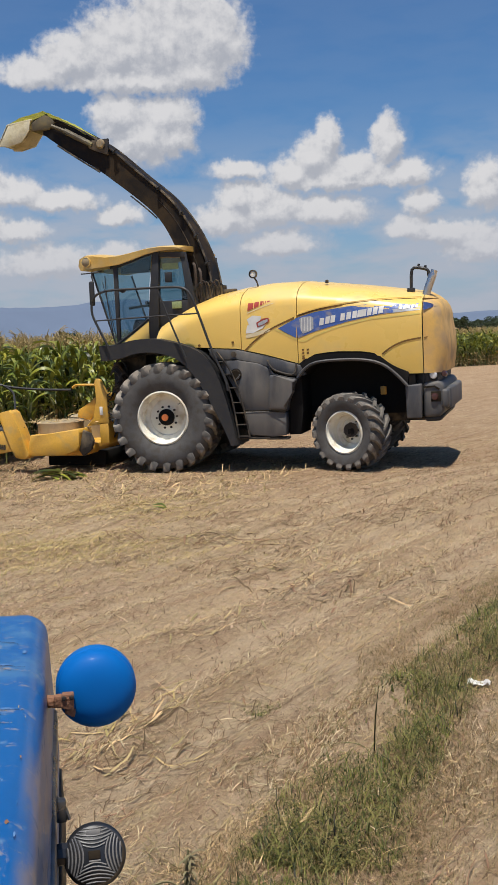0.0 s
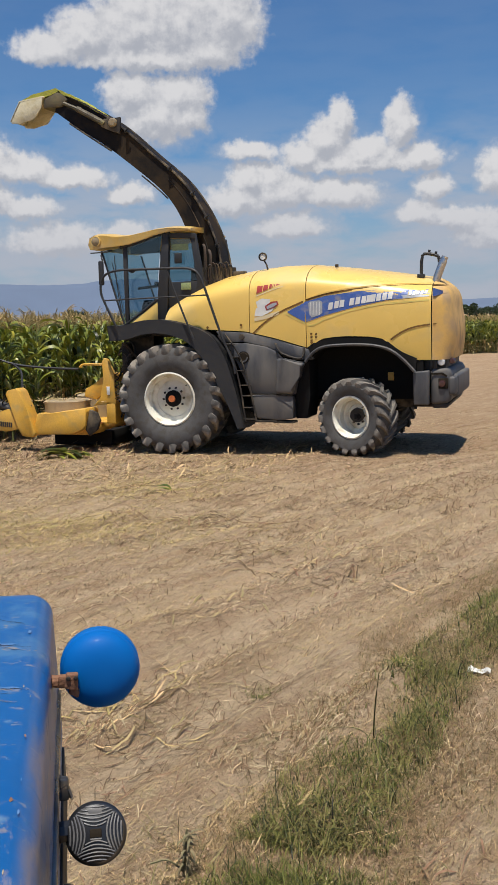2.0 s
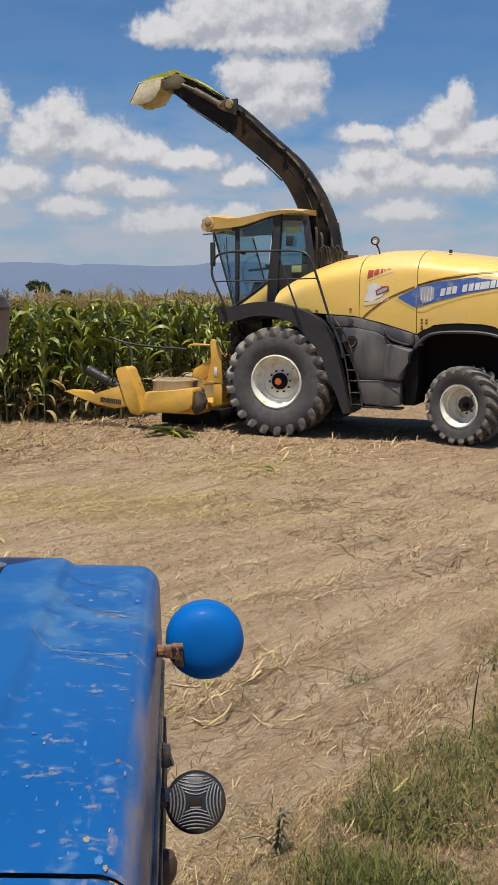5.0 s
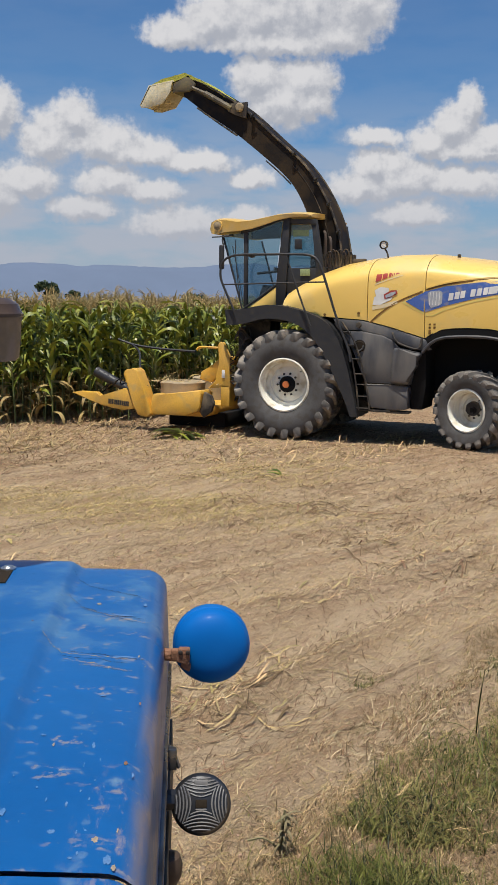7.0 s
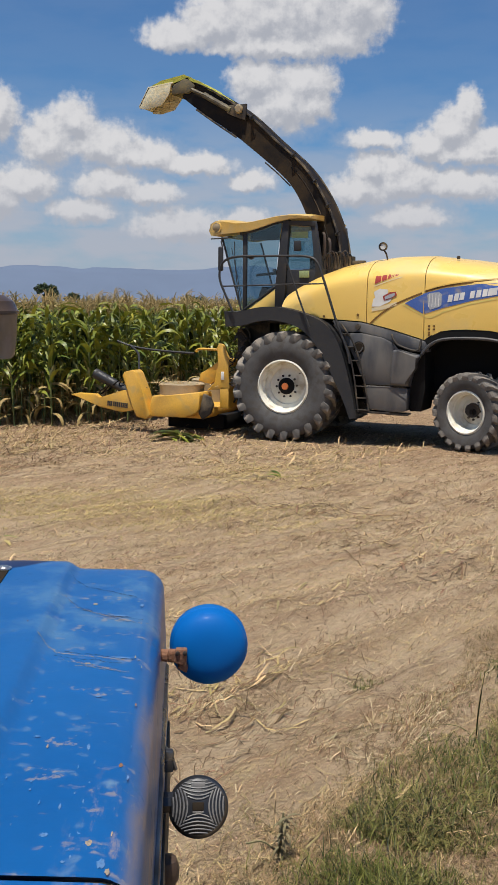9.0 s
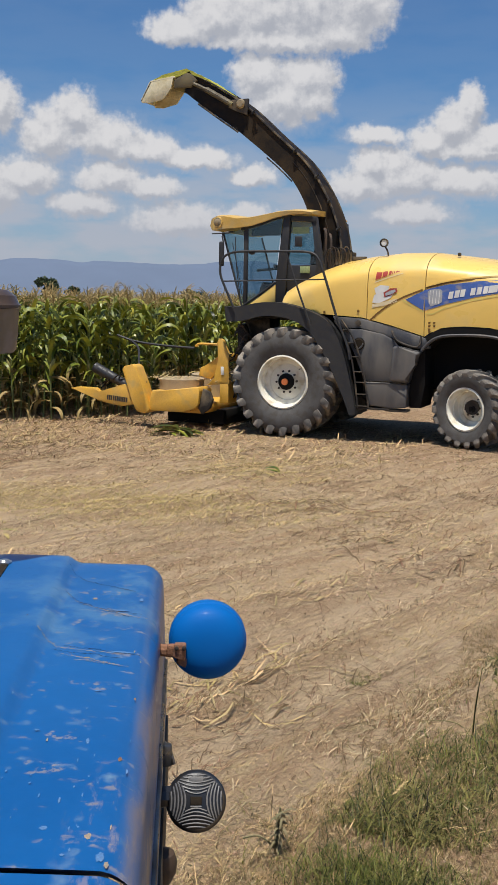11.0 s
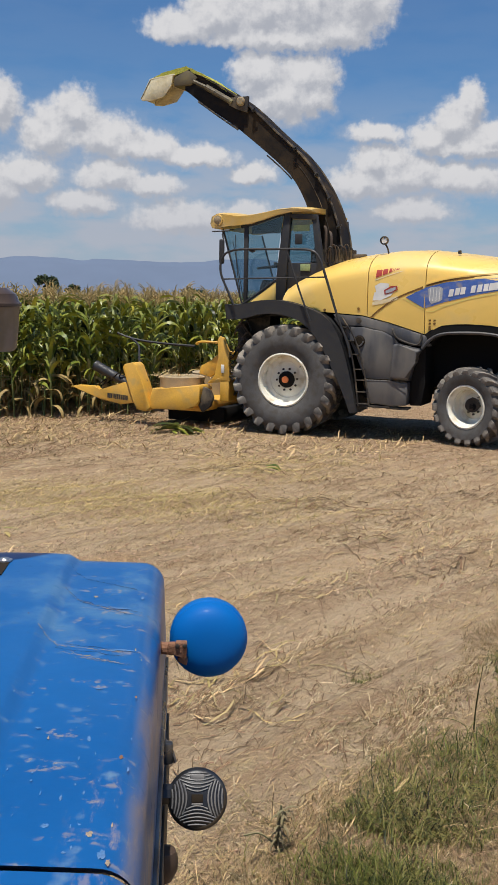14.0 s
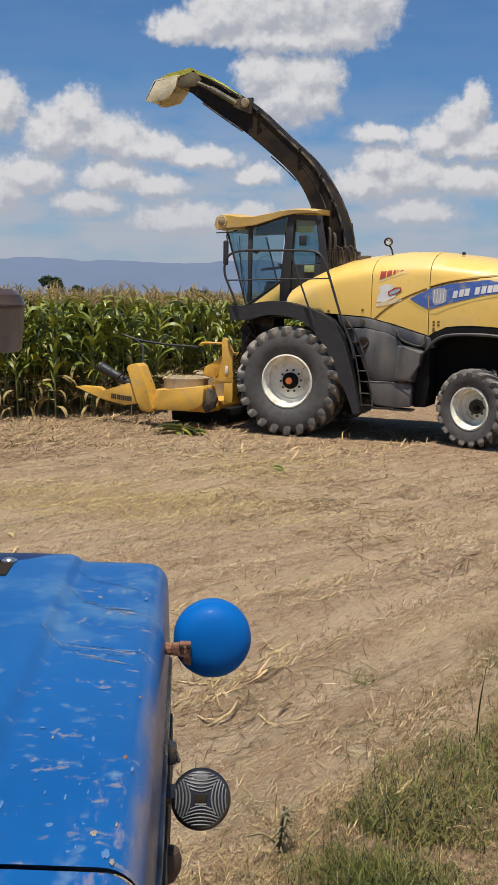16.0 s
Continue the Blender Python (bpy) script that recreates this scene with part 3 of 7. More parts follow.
def soil_material():
    m = bpy.data.materials.new("dry_field_soil")
    m.use_nodes = True
    N, L = m.node_tree.nodes, m.node_tree.links
    b = N["Principled BSDF"]
    co = N.new("ShaderNodeTexCoord").outputs["Object"]

    def tex(s, detail=5.0, stretch=(1, 1, 1), turn=0.0, rough=0.55):
        mp = N.new("ShaderNodeMapping")
        mp.vector_type = "TEXTURE"
        mp.inputs["Scale"].default_value, mp.inputs["Rotation"].default_value = [1 / c for c in stretch], (0, 0, turn)
        L.new(co, mp.inputs[0])
        n = N.new("ShaderNodeTexNoise")
        n.inputs["Scale"].default_value, n.inputs["Detail"].default_value, n.inputs["Roughness"].default_value = s, detail, rough
        L.new(mp.outputs[0], n.inputs["Vector"])
        return n.outputs[0]

    def ramp(v, a, c, lo=0.0, hi=1.0):
        n = N.new("ShaderNodeMapRange")
        for i, s in enumerate((a, c, lo, hi)):
            n.inputs[i + 1].default_value = s
        L.new(v, n.inputs[0])
        return n.outputs[0]

    def mix(f, x, y, how="MIX"):
        n = N.new("ShaderNodeMix")
        n.data_type, n.blend_type = "RGBA", how
        for i, s in ((0, f), (6, x), (7, y)):
            if isinstance(s, (int, float)):
                n.inputs[i].default_value = s
            elif isinstance(s, tuple):
                n.inputs[i].default_value = (*s, 1)
            else:
                L.new(s, n.inputs[i])
        return n.outputs[2]

    colour = mix(ramp(tex(0.55), 0.38, 0.62), SOIL_PALE, SOIL_BROWN)
    colour = mix(ramp(tex(1.0, 6, (2.6, 0.5, 1), -0.38, 0.65), 0.46, 0.66, 0, 0.7), colour, SOIL_RED)
    colour = mix(ramp(tex(4.0, 6, (3.0, 0.4, 1), -0.38), 0.50, 0.72, 0, 0.45), colour, SOIL_RED)
    colour = mix(ramp(tex(16.0, 8, (1, 1, 1), 0, 0.72), 0.55, 0.70, 0, 0.50), colour, SOIL_DARK)
    colour = mix(ramp(tex(5.0, 6, (2.6, 0.4, 1), -0.38), 0.54, 0.72, 0, 0.5), colour, SOIL_STRAW)
    colour = mix(ramp(tex(1.0, 7, (9.0, 0.5, 1), -0.38, 0.65), 0.48, 0.62, 0, 0.75), colour, SOIL_RED)
    colour = mix(ramp(tex(1.0, 9, (7.0, 0.45, 1), -0.38, 0.72), 0.55, 0.66, 0, 0.60), colour, SOIL_DARK)
    colour = mix(ramp(tex(60.0, 4, (1, 1, 1), 0, 0.7), 0.54, 0.70, 0, 0.55), colour, SOIL_STRAW)
    colour = mix(ramp(tex(85.0, 3, (1, 0.25, 1), 0.9, 0.7), 0.58, 0.68, 0, 0.45), colour, SOIL_STRAW)
    colour = mix(ramp(tex(130.0, 3), 0.56, 0.70, 0, 0.45), colour, SOIL_DARK)
    xyz = N.new("ShaderNodeSeparateXYZ")
    L.new(co, xyz.inputs[0])

    def mt(op, x, y=None):
        n = N.new("ShaderNodeMath")
        n.operation = op
        for i, s in enumerate((x, y)):
            if isinstance(s, (int, float)):
                n.inputs[i].default_value = s
            elif s is not None:
                L.new(s, n.inputs[i])
        return n.outputs[0]

    # churned brown headland along the crop
    edge = mt("ADD", xyz.outputs[1], mt("MULTIPLY", tex(1.3, 5, (0.5, 1.6, 1)), 5.0))
    churned = mt("MULTIPLY", ramp(edge, 15.6, 17.8, 0, 0.55), ramp(tex(7.0, 5, (0.7, 1.8, 1)), 0.36, 0.58, 0.25, 1))
    colour = mix(churned, colour, SOIL_CHURNED)
    # compacted pale wheel tracks
    ahead_y = mt("SUBTRACT", xyz.outputs[1], 5.0)
    ragged = tex(2.2, 5)
    for x0, drift, bend, depth, half in RUTS:
        line = mt("ADD", mt("MULTIPLY", ahead_y, drift), mt("MULTIPLY", mt("MULTIPLY", ahead_y, ahead_y), bend))
        off = mt("ABSOLUTE", mt("SUBTRACT", xyz.outputs[0], mt("ADD", line, x0)))
        wide = mt("ADD", mt("DIVIDE", off, half), mt("MULTIPLY", ragged, 1.6))
        colour = mix(ramp(wide, 1.9, 1.1, 0, 0.55), colour, SOIL_TRACK)
    L.new(colour, b.inputs["Base Color"])
    b.inputs["Roughness"].default_value = 0.95
    b.inputs["Specular IOR Level"].default_value = 0.1
    bump = N.new("ShaderNodeBump")
    bump.inputs["Strength"].default_value, bump.inputs["Distance"].default_value = 1.0, 0.045
    h = N.new("ShaderNodeMath")
    h.operation = "MULTIPLY_ADD"
    h.inputs[1].default_value = 0.55
    L.new(tex(120.0, 3), h.inputs[0])
    L.new(tex(20.0, 8, (1, 1, 1), 0, 0.75), h.inputs[2])
    comb = mt("MULTIPLY_ADD", tex(1.0, 6, (10.0, 0.5, 1), -0.38, 0.6), 2.2)
    L.new(h.outputs[0], comb.node.inputs[2])
    L.new(comb, bump.inputs["Height"])
    L.new(bump.outputs[0], b.inputs["Normal"])
    return m


ground_mesh.materials.append(soil_material())
ground = tagged(new("ground", ground_mesh), "dry harvested field soil with wheel ruts", "ground", kind="structure")

# ---- far hills ----


def hills(name, distance, a0, a1, height, seed, colour, label):
    rows = []
    n = 420
    for i in range(n):
        a = a0 + (a1 - a0) * i / (n - 1)
        e = height(a)
        e += 0.60 * float(field_noise(np.array(a * 0.28 + seed), np.array(seed * 1.7), 4)) + 0.20 * float(field_noise(np.array(a * 0.9), np.array(seed * 2.0), 4))
        t = radians(a)
        base = Vector((-math.sin(t), math.cos(t), 0))
        top = distance * math.tan(radians(max(0.12, e)))
        ring = []
        for k in range(7):
            f = k / 6
            back = distance * (1 + 0.10 * f) + 30 * float(field_noise(np.array(a * 0.9 + k), np.array(k * 3.1 + seed), 3))
            ring.append(base * back + Vector((0, 0, -3 + (top + 3) * f ** 0.9)))
        ring.append(base * distance * 1.2 + Vector((0, 0, -3)))
        rows.append(ring)
    k = len(rows[0])
    v = [tuple(p) for r in rows for p in r]
    q = [(i * k + j, (i + 1) * k + j, (i + 1) * k + j + 1, i * k + j + 1) for i in range(n - 1) for j in range(k - 1)]
    m = bpy.data.materials.new(name + "_haze_glow")
    m.use_nodes = True
    N, L = m.node_tree.nodes, m.node_tree.links
    b = N["Principled BSDF"]
    tx = N.new("ShaderNodeTexNoise")
    tx.inputs["Scale"].default_value, tx.inputs["Detail"].default_value = 0.004, 6
    L.new(N.new("ShaderNodeTexCoord").outputs["Object"], tx.inputs["Vector"])
    # distance haze is painted: the hills emit a blue tone over near-black rock
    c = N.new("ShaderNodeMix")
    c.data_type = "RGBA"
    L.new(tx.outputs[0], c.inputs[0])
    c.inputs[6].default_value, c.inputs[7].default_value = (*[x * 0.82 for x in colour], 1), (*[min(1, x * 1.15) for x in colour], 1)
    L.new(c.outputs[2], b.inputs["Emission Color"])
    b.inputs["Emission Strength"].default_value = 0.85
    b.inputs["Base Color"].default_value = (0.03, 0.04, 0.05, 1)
    b.inputs["Roughness"].default_value = 1
    ob = new(name, quads_mesh(name, np.array(v), np.array(q), np.zeros(len(q)), [m]))
    return tagged(ob, label, "hills", kind="structure")


hills("backdrop_hills", 3900, -40, 80, lambda a: 0.80 + 1.70 * min(1, max(0, (a - 6) / 14)), 4.2, HILL_HAZE_GLOW, "mountain ridge on the horizon, blue haze painted as glow")

# ---- corn ----


def ribbon(base, azim, tilt, length, width, droop, segs=6, twist=0.0, fold=0.0):
    """A leaf blade as rows of two vertices."""
    v = []
    p, e = np.array(base, float), tilt
    h = np.array([math.cos(azim), math.sin(azim), 0.0])
    for i in range(segs + 1):
        s = i / segs
        w = width * (0.45 + 1.1 * s) * (1 - s) ** 0.7 if s > 0.35 else width * (0.62 + 0.55 * s)
        w = max(w, width * 0.04)
        side = np.array([-h[1], h[0], 0.0])
        up = np.array([0, 0, 1.0])
        sd = side * math.cos(twist * s) + up * math.sin(twist * s)
        v += [p - sd * w / 2, p + sd * w / 2]
        e -= droop / segs * (0.4 + 1.2 * s)
        p = p + (h * math.cos(e) + up * math.sin(e)) * length / segs
    q = [(2 * i, 2 * i + 1, 2 * i + 3, 2 * i + 2) for i in range(segs)]
    return np.array(v), np.array(q)


def prong(a, b, r0, r1, sides=4):
    a, b = np.array(a, float), np.array(b, float)
    d = (b - a) / np.linalg.norm(b - a)
    u = np.cross(d, (0.3, 0.9, 0.2))
    u /= np.linalg.norm(u)
    w = np.cross(d, u)
    t = np.arange(sides) * 2 * np.pi / sides
    ring = np.cos(t)[:, None] * u + np.sin(t)[:, None] * w
    v = np.concatenate([a + r0 * ring, b + r1 * ring])
    q = np.array([(j, (j + 1) % sides, sides + (j + 1) % sides, sides + j) for j in range(sides)])
    return v, q


def corn_pieces(rnd, segs=6, cheap=False):
    """One plant: list of (kind, vertices, quads); kinds are leaf 0, dry leaf 1, stalk 2, tassel 3, husk 4."""
    h = rnd.uniform(1.95, 2.2)
    lean = np.array([rnd.uniform(-0.06, 0.06), rnd.uniform(-0.06, 0.06), 0])
    at = lambda z: np.array([lean[0] * (z / h) ** 2, lean[1] * (z / h) ** 2, z])
    out = []
    n = 4
    for i in range(n):
        a, b = at(h * i / n), at(h * (i + 1) / n)
        out.append((2, *prong(a, b, 0.014 - 0.002 * i, 0.012 - 0.002 * i)))
    plane = rnd.uniform(0, 6.28)
    leaves = 9 if cheap else 13
    for i in range(leaves):
        z = h * (0.10 + 0.92 * i / leaves) + rnd.uniform(-0.04, 0.04)
        az = plane + math.pi * (i % 2) + rnd.uniform(-0.5, 0.5)
        top = i / leaves
        dry = z < rnd.uniform(0.3, 1.0)
        length = rnd.uniform(0.55, 0.85) * (0.75 if top > 0.85 else 1) * (0.75 if dry else 1)
        out.append((1 if dry else 0, *ribbon(at(z), az, rnd.uniform(1.0, 1.4) if not dry else rnd.uniform(0.2, 0.7), length, rnd.uniform(0.09, 0.145),
                                             rnd.uniform(1.8, 3.1) if not dry else rnd.uniform(2.0, 2.8), segs, rnd.uniform(-1.3, 1.3))))
    z = h * rnd.uniform(0.42, 0.52)
    az = rnd.uniform(0, 6.28)
    tip = at(z) + np.array([math.cos(az) * 0.09, math.sin(az) * 0.09, 0.21])
    mid = at(z) * 0.5 + tip * 0.5
    out.append((4, *prong(at(z), mid, 0.015, 0.032, 5)))
    out.append((4, *prong(mid, tip, 0.032, 0.008, 5)))
    top = at(h)
    out.append((3, *prong(top, top + np.array([0, 0, rnd.uniform(0.20, 0.28)]), 0.010, 0.005, 3)))
    for i in range(6 if cheap else 11):
        az, e = rnd.uniform(0, 6.28), rnd.uniform(0.5, 1.3)
        d = np.array([math.cos(az) * math.cos(e), math.sin(az) * math.cos(e), math.sin(e)])
        a = top + np.array([0, 0, 0.03 + 0.02 * i])
        b = a + d * rnd.uniform(0.10, 0.17)
        out.append((3, *prong(a, b, 0.008, 0.006, 3)))
        out.append((3, *prong(b, b + (d + np.array([0, 0, -0.6])) * 0.07, 0.006, 0.003, 3)))
    return out


def joined(pieces):
    vs, qs, ks, n = [], [], [], 0
    for kind, v, q in pieces:
        vs.append(v)
        qs.append(q + n)
        ks.append(np.full(len(q), kind))
        n += len(v)
    return np.concatenate(vs), np.concatenate(qs), np.concatenate(ks)


def scattered(name, protos, spots, mats, label, category):
    """Copies of plants, (x, y, z, turn, size, lean), in one mesh."""
    vs, qs, ks, n = [], [], [], 0
    for i, (x, y, z, turn, size, lx, ly) in enumerate(spots):
        v, q, k = protos[i % len(protos)]
        c, s = math.cos(turn) * size, math.sin(turn) * size
        w = np.empty_like(v)
        w[:, 0] = v[:, 0] * c - v[:, 1] * s + x + lx * v[:, 2]
        w[:, 1] = v[:, 0] * s + v[:, 1] * c + y + ly * v[:, 2]
        w[:, 2] = v[:, 2] * size + z
        vs.append(w)
        qs.append(q + n)
        ks.append(k)
        n += len(v)
    return tagged(new(name, quads_mesh(name, np.concatenate(vs), np.concatenate(qs), np.concatenate(ks), mats)), label, category, kind="stuff")


CORN_MATS = [CORN_LEAF, CORN_DRY, CORN_STALK, TASSEL, HUSK]
corn_rnd = random.Random(11)
CORN_FULL = [joined(corn_pieces(corn_rnd)) for _ in range(10)]
CORN_CHEAP = [joined(corn_pieces(corn_rnd, 4, True)) for _ in range(8)]


def corn_edge(x):
    """The near edge of the standing crop left of the header."""
    return 15.95 + 0.72 * (x + 11.4)


near_spots, back_spots, front_spots = [], [], []
for row in range(70):
    for i in range(420):
        x, y = -10.55 - 0.19 * i, 8.0 + 0.62 * row
        x += corn_rnd.uniform(-0.09, 0.09) + (0.25 * math.sin(row * 1.3))
        y += corn_rnd.uniform(-0.13, 0.13)
        gap = y - corn_edge(x)
        if gap < 0 or x < -60:
            continue
        depth = min(gap * 0.8, -10.4 - x)
        spot = (x, y, 0.0, corn_rnd.uniform(0, 6.28), corn_rnd.uniform(1.0, 1.075), corn_rnd.uniform(-0.04, 0.04), corn_rnd.uniform(-0.04, 0.04))
        if depth < 0.45 and y < 24 and x > -15.5:
            front_spots.append(spot)
        elif depth < 4.0 and y < 40 and x > -26:
            near_spots.append(spot)
        elif corn_rnd.random() < (0.45 if depth < 14 else 0.12):
            back_spots.append(spot)
scattered("corn_field", CORN_FULL, near_spots, CORN_MATS, "tall ripening green corn with tan tassels", "corn")
scattered("corn_field", CORN_CHEAP, back_spots, CORN_MATS, "tall green corn stretching back to the hills", "corn")
far_spots = []
for row in range(26):
    for i in range(300):
        x, y = -16 + 0.15 * i, 57.5 + 0.5 * row + 0.55 * (-16 + 0.15 * i + 5)
        if x > -13 and y > 54 and y < 150 and (row < 7 or corn_rnd.random() < 0.35):
            far_spots.append((x + corn_rnd.uniform(-0.1, 0.1), y + corn_rnd.uniform(-0.15, 0.15), 0.0, corn_rnd.uniform(0, 6.28), corn_rnd.uniform(0.86, 0.96), 0.0, 0.0))
scattered("corn_field", CORN_CHEAP, far_spots, CORN_MATS, "green corn standing beyond the cut ground", "corn")

# the plants of the cut edge, each on its own
CORN_THINGS = []
for v in range(5):
    plant = thing("corn_plant", 0, 0, 0, "tall green corn plant at the cut edge", "corn plant", "corn plants at the cut edge")
    groups = {}
    for kind, pv, pq in corn_pieces(corn_rnd, 7):
        if kind in (0, 1):
            me = quads_mesh("leaf", pv, pq, np.zeros(len(pq)), [CORN_MATS[kind]])
            leaf = new("leaf", me)
            leaf.parent = plant
            if kind == 1:
                tagged(leaf, "dry tan leaf")
        else:
            groups.setdefault(kind, []).append((0, pv, pq))
    for kind, name in ((2, "stalk"), (3, "tassel"), (4, "ear")):
        pv, pq, pk = joined(groups[kind])
        piece = new(name, quads_mesh(name, pv, pq, pk, [CORN_MATS[kind]]))
        piece.parent = plant
    CORN_THINGS.append(plant)
for i, (x, y, z, turn, size, lx, ly) in enumerate(front_spots[:130]):
    at = pose(x, y, -0.01, math.degrees(ly), math.degrees(lx), math.degrees(turn)) @ Matrix.Scale(size, 4)
    if i < 5:
        CORN_THINGS[i].matrix_world = at
    else:
        copy_thing(CORN_THINGS[i % 5], at)
if front_spots[130:]:
    scattered("corn_field", CORN_FULL, front_spots[130:], CORN_MATS, "edge of the standing green corn", "corn")

# ---- far trees ----


def tree(x, y, height, spread, seed, label):
    rnd = random.Random(seed)
    t = thing("tree", x, y, 0, label, "tree", "trees on the horizon")
    trunk = tube([(x, y, -0.2), (x + 0.1, y, height * 0.25), (x, y, height * 0.5)], [0.06 * height, 0.05 * height, 0.03 * height], 8)
    limbs = [tube([(x, y, height * 0.3), (x + spread * 0.4 * math.cos(a), y + spread * 0.4 * math.sin(a), height * 0.62)], 0.02 * height, 5) for a in (0.3, 2.2, 4.4)]
    part("trunk", merge(trunk, *limbs), BARK, t)
    vs, qs, n = [], [], 0
    lobes = [(rnd.uniform(-0.75, 0.75) * spread, rnd.uniform(-0.6, 0.6) * spread, height * rnd.uniform(0.35, 0.78), rnd.uniform(0.28, 0.5) * spread) for _ in range(9)]
    for i in range(1500):
        lx, ly, lz, lr = lobes[i % 9]
        d = Vector((rnd.gauss(0, 1), rnd.gauss(0, 1), rnd.gauss(0, 1))).normalized() * lr * rnd.uniform(0.55, 1.05)
        c = Vector((lx + d.x, ly + d.y, lz + d.z * 0.8))
        a = Vector((rnd.gauss(0, 1), rnd.gauss(0, 1), rnd.gauss(0, 1))).normalized() * height * 0.05
        b = a.cross(Vector((rnd.gauss(0, 1), rnd.gauss(0, 1), rnd.gauss(0, 1)))).normalized() * height * 0.035
        vs += [c - a, c - b, c + a, c + b]
        qs.append((n, n + 1, n + 2, n + 3))
        n += 4
    crown = new("crown", quads_mesh("crown", np.array([tuple(v) for v in vs]), np.array(qs), np.zeros(len(qs)), [TREE_LEAF], False))
    crown.parent = t
    return t


tree(-203, 290, 11.4, 5.2, 1, "round dark green tree beyond the corn")
tree(-196, 292, 9.0, 2.4, 2, "small dark tree beyond the corn")
tree(-153, 300, 6.6, 4.0, 3, "low dark tree beyond the corn")
for i, (a, d, h, s) in enumerate(((4.95, 300, 5.8, 2.6), (4.4, 330, 4.2, 3.5), (3.7, 340, 4.6, 4.0), (3.0, 330, 4.9, 4.5), (2.2, 340, 5.0, 5.0), (1.3, 330, 4.6, 5.0), (0.4, 340, 5.0, 5.0))):
    tree(-d * math.sin(radians(a)), d * math.cos(radians(a)), h, s, 10 + i, "dark green field-edge tree on the horizon")

# ---- litter, grass ----


def strands(count, where, length, width, lift, curl, rnd, segs=3):
    """Flat bent strips lying on the soil: where() gives x, y arrays."""
    x, y = where(count)
    a = np.where(rnd.random(count) < 0.40, 1.15 + 0.4 * rnd.normal(size=count), rnd.random(count) * 2 * np.pi)
    ln = length[0] + (length[1] - length[0]) * rnd.random(count) ** 2
    wd = width[0] + (width[1] - width[0]) * rnd.random(count) ** 2
    bend = (rnd.random(count) - 0.5) * 2 * curl
    tip = rnd.random(count) ** 3 * lift
    roll = (rnd.random(count) - 0.5) * 1.0
    vs = np.empty((count, segs + 1, 2, 3))
    px, py = x - np.cos(a) * ln / 2, y - np.sin(a) * ln / 2
    for i in range(segs + 1):
        s = i / segs
        b = a + bend * (s - 0.5)
        z = ground_height(px, py) + 0.006 + tip * s + 0.006 * math.sin(math.pi * s)
        ox, oy = -np.sin(b) * wd / 2 * np.cos(roll), np.cos(b) * wd / 2 * np.cos(roll)
        taper = 1.0 if 0 < i < segs else 0.55
        oz = np.sin(roll) * wd / 2
        vs[:, i, 0] = np.stack([px - ox * taper, py - oy * taper, z - oz * taper], -1)
        vs[:, i, 1] = np.stack([px + ox * taper, py + oy * taper, z + oz * taper], -1)
        px, py = px + np.cos(b) * ln / segs, py + np.sin(b) * ln / segs
    base = np.arange(count)[:, None] * (segs + 1) * 2
    k = np.arange(segs)[None, :] * 2
    q = np.stack([base + k, base + k + 1, base + k + 3, base + k + 2], -1).reshape(-1, 4)
    return vs.reshape(-1, 3), q


def spread(x0, x1, y0, y1, scale=0.6, cut=0.0, seed=0):
    """Points over a stretch of the field, gathered in drifts and swaths, nearer ones thicker."""
    r = np.random.default_rng(seed)

    def where(n):
        xs, ys = [], []
        got = 0
        while got < n:
            x, y = r.uniform(x0, x1, n * 3), y0 + (y1 - y0) * r.random(n * 3) ** 1.35
            u = x - 0.36 * (y - 5) - 0.008 * (y - 5) ** 2
            keep = field_noise(u * scale * 5.0 + seed, y * scale * 0.45 + seed, 3) + 0.35 * (r.random(n * 3) - 0.5) > cut
            keep &= np.abs(x) < y * 0.95 + 1
            xs.append(x[keep])
            ys.append(y[keep])
            got += int(keep.sum())
        return np.concatenate(xs)[:n], np.concatenate(ys)[:n]
    return where


def heap(cx, cy, sx, sy, seed):
    r = np.random.default_rng(seed)
    return lambda n: (cx + sx * r.normal(size=n), cy + sy * r.normal(size=n))


def litter(name, sets, mats, label, category):
    vs, qs, ks, n = [], [], [], 0
    for v, q, k in sets:
        vs.append(v)
        qs.append(q + n)
        ks.append(np.full(len(q), k))
        n += len(v)
    return tagged(new(name, quads_mesh(name, np.concatenate(vs), np.concatenate(qs), np.concatenate(ks), mats)), label, category, kind="stuff")


def clods(count, where, size, rnd):
    """Small uneven lumps of soil, half sunk: eight corners each."""
    x, y = where(count)
    r = size[0] + (size[1] - size[0]) * rnd.random(count) ** 3
    a = rnd.random(count) * np.pi
    z = ground_height(x, y)
    vs = np.empty((count, 8, 3))
    for k in range(8):
        t = a + (k % 4) * np.pi / 2
        q = r * (0.65 + 0.6 * rnd.random(count)) * (1.0 if k < 4 else 0.6)
        vs[:, k] = np.stack([x + np.cos(t) * q, y + np.sin(t) * q, z + (-0.3 * r if k < 4 else r * (0.35 + 0.4 * rnd.random(count)))], -1)
    faces = np.array([(4, 5, 6, 7), (0, 1, 5, 4), (1, 2, 6, 5), (2, 3, 7, 6), (3, 0, 4, 7)])
    q = (np.arange(count)[:, None, None] * 8 + faces[None]).reshape(-1, 4)
    return vs.reshape(-1, 3), q


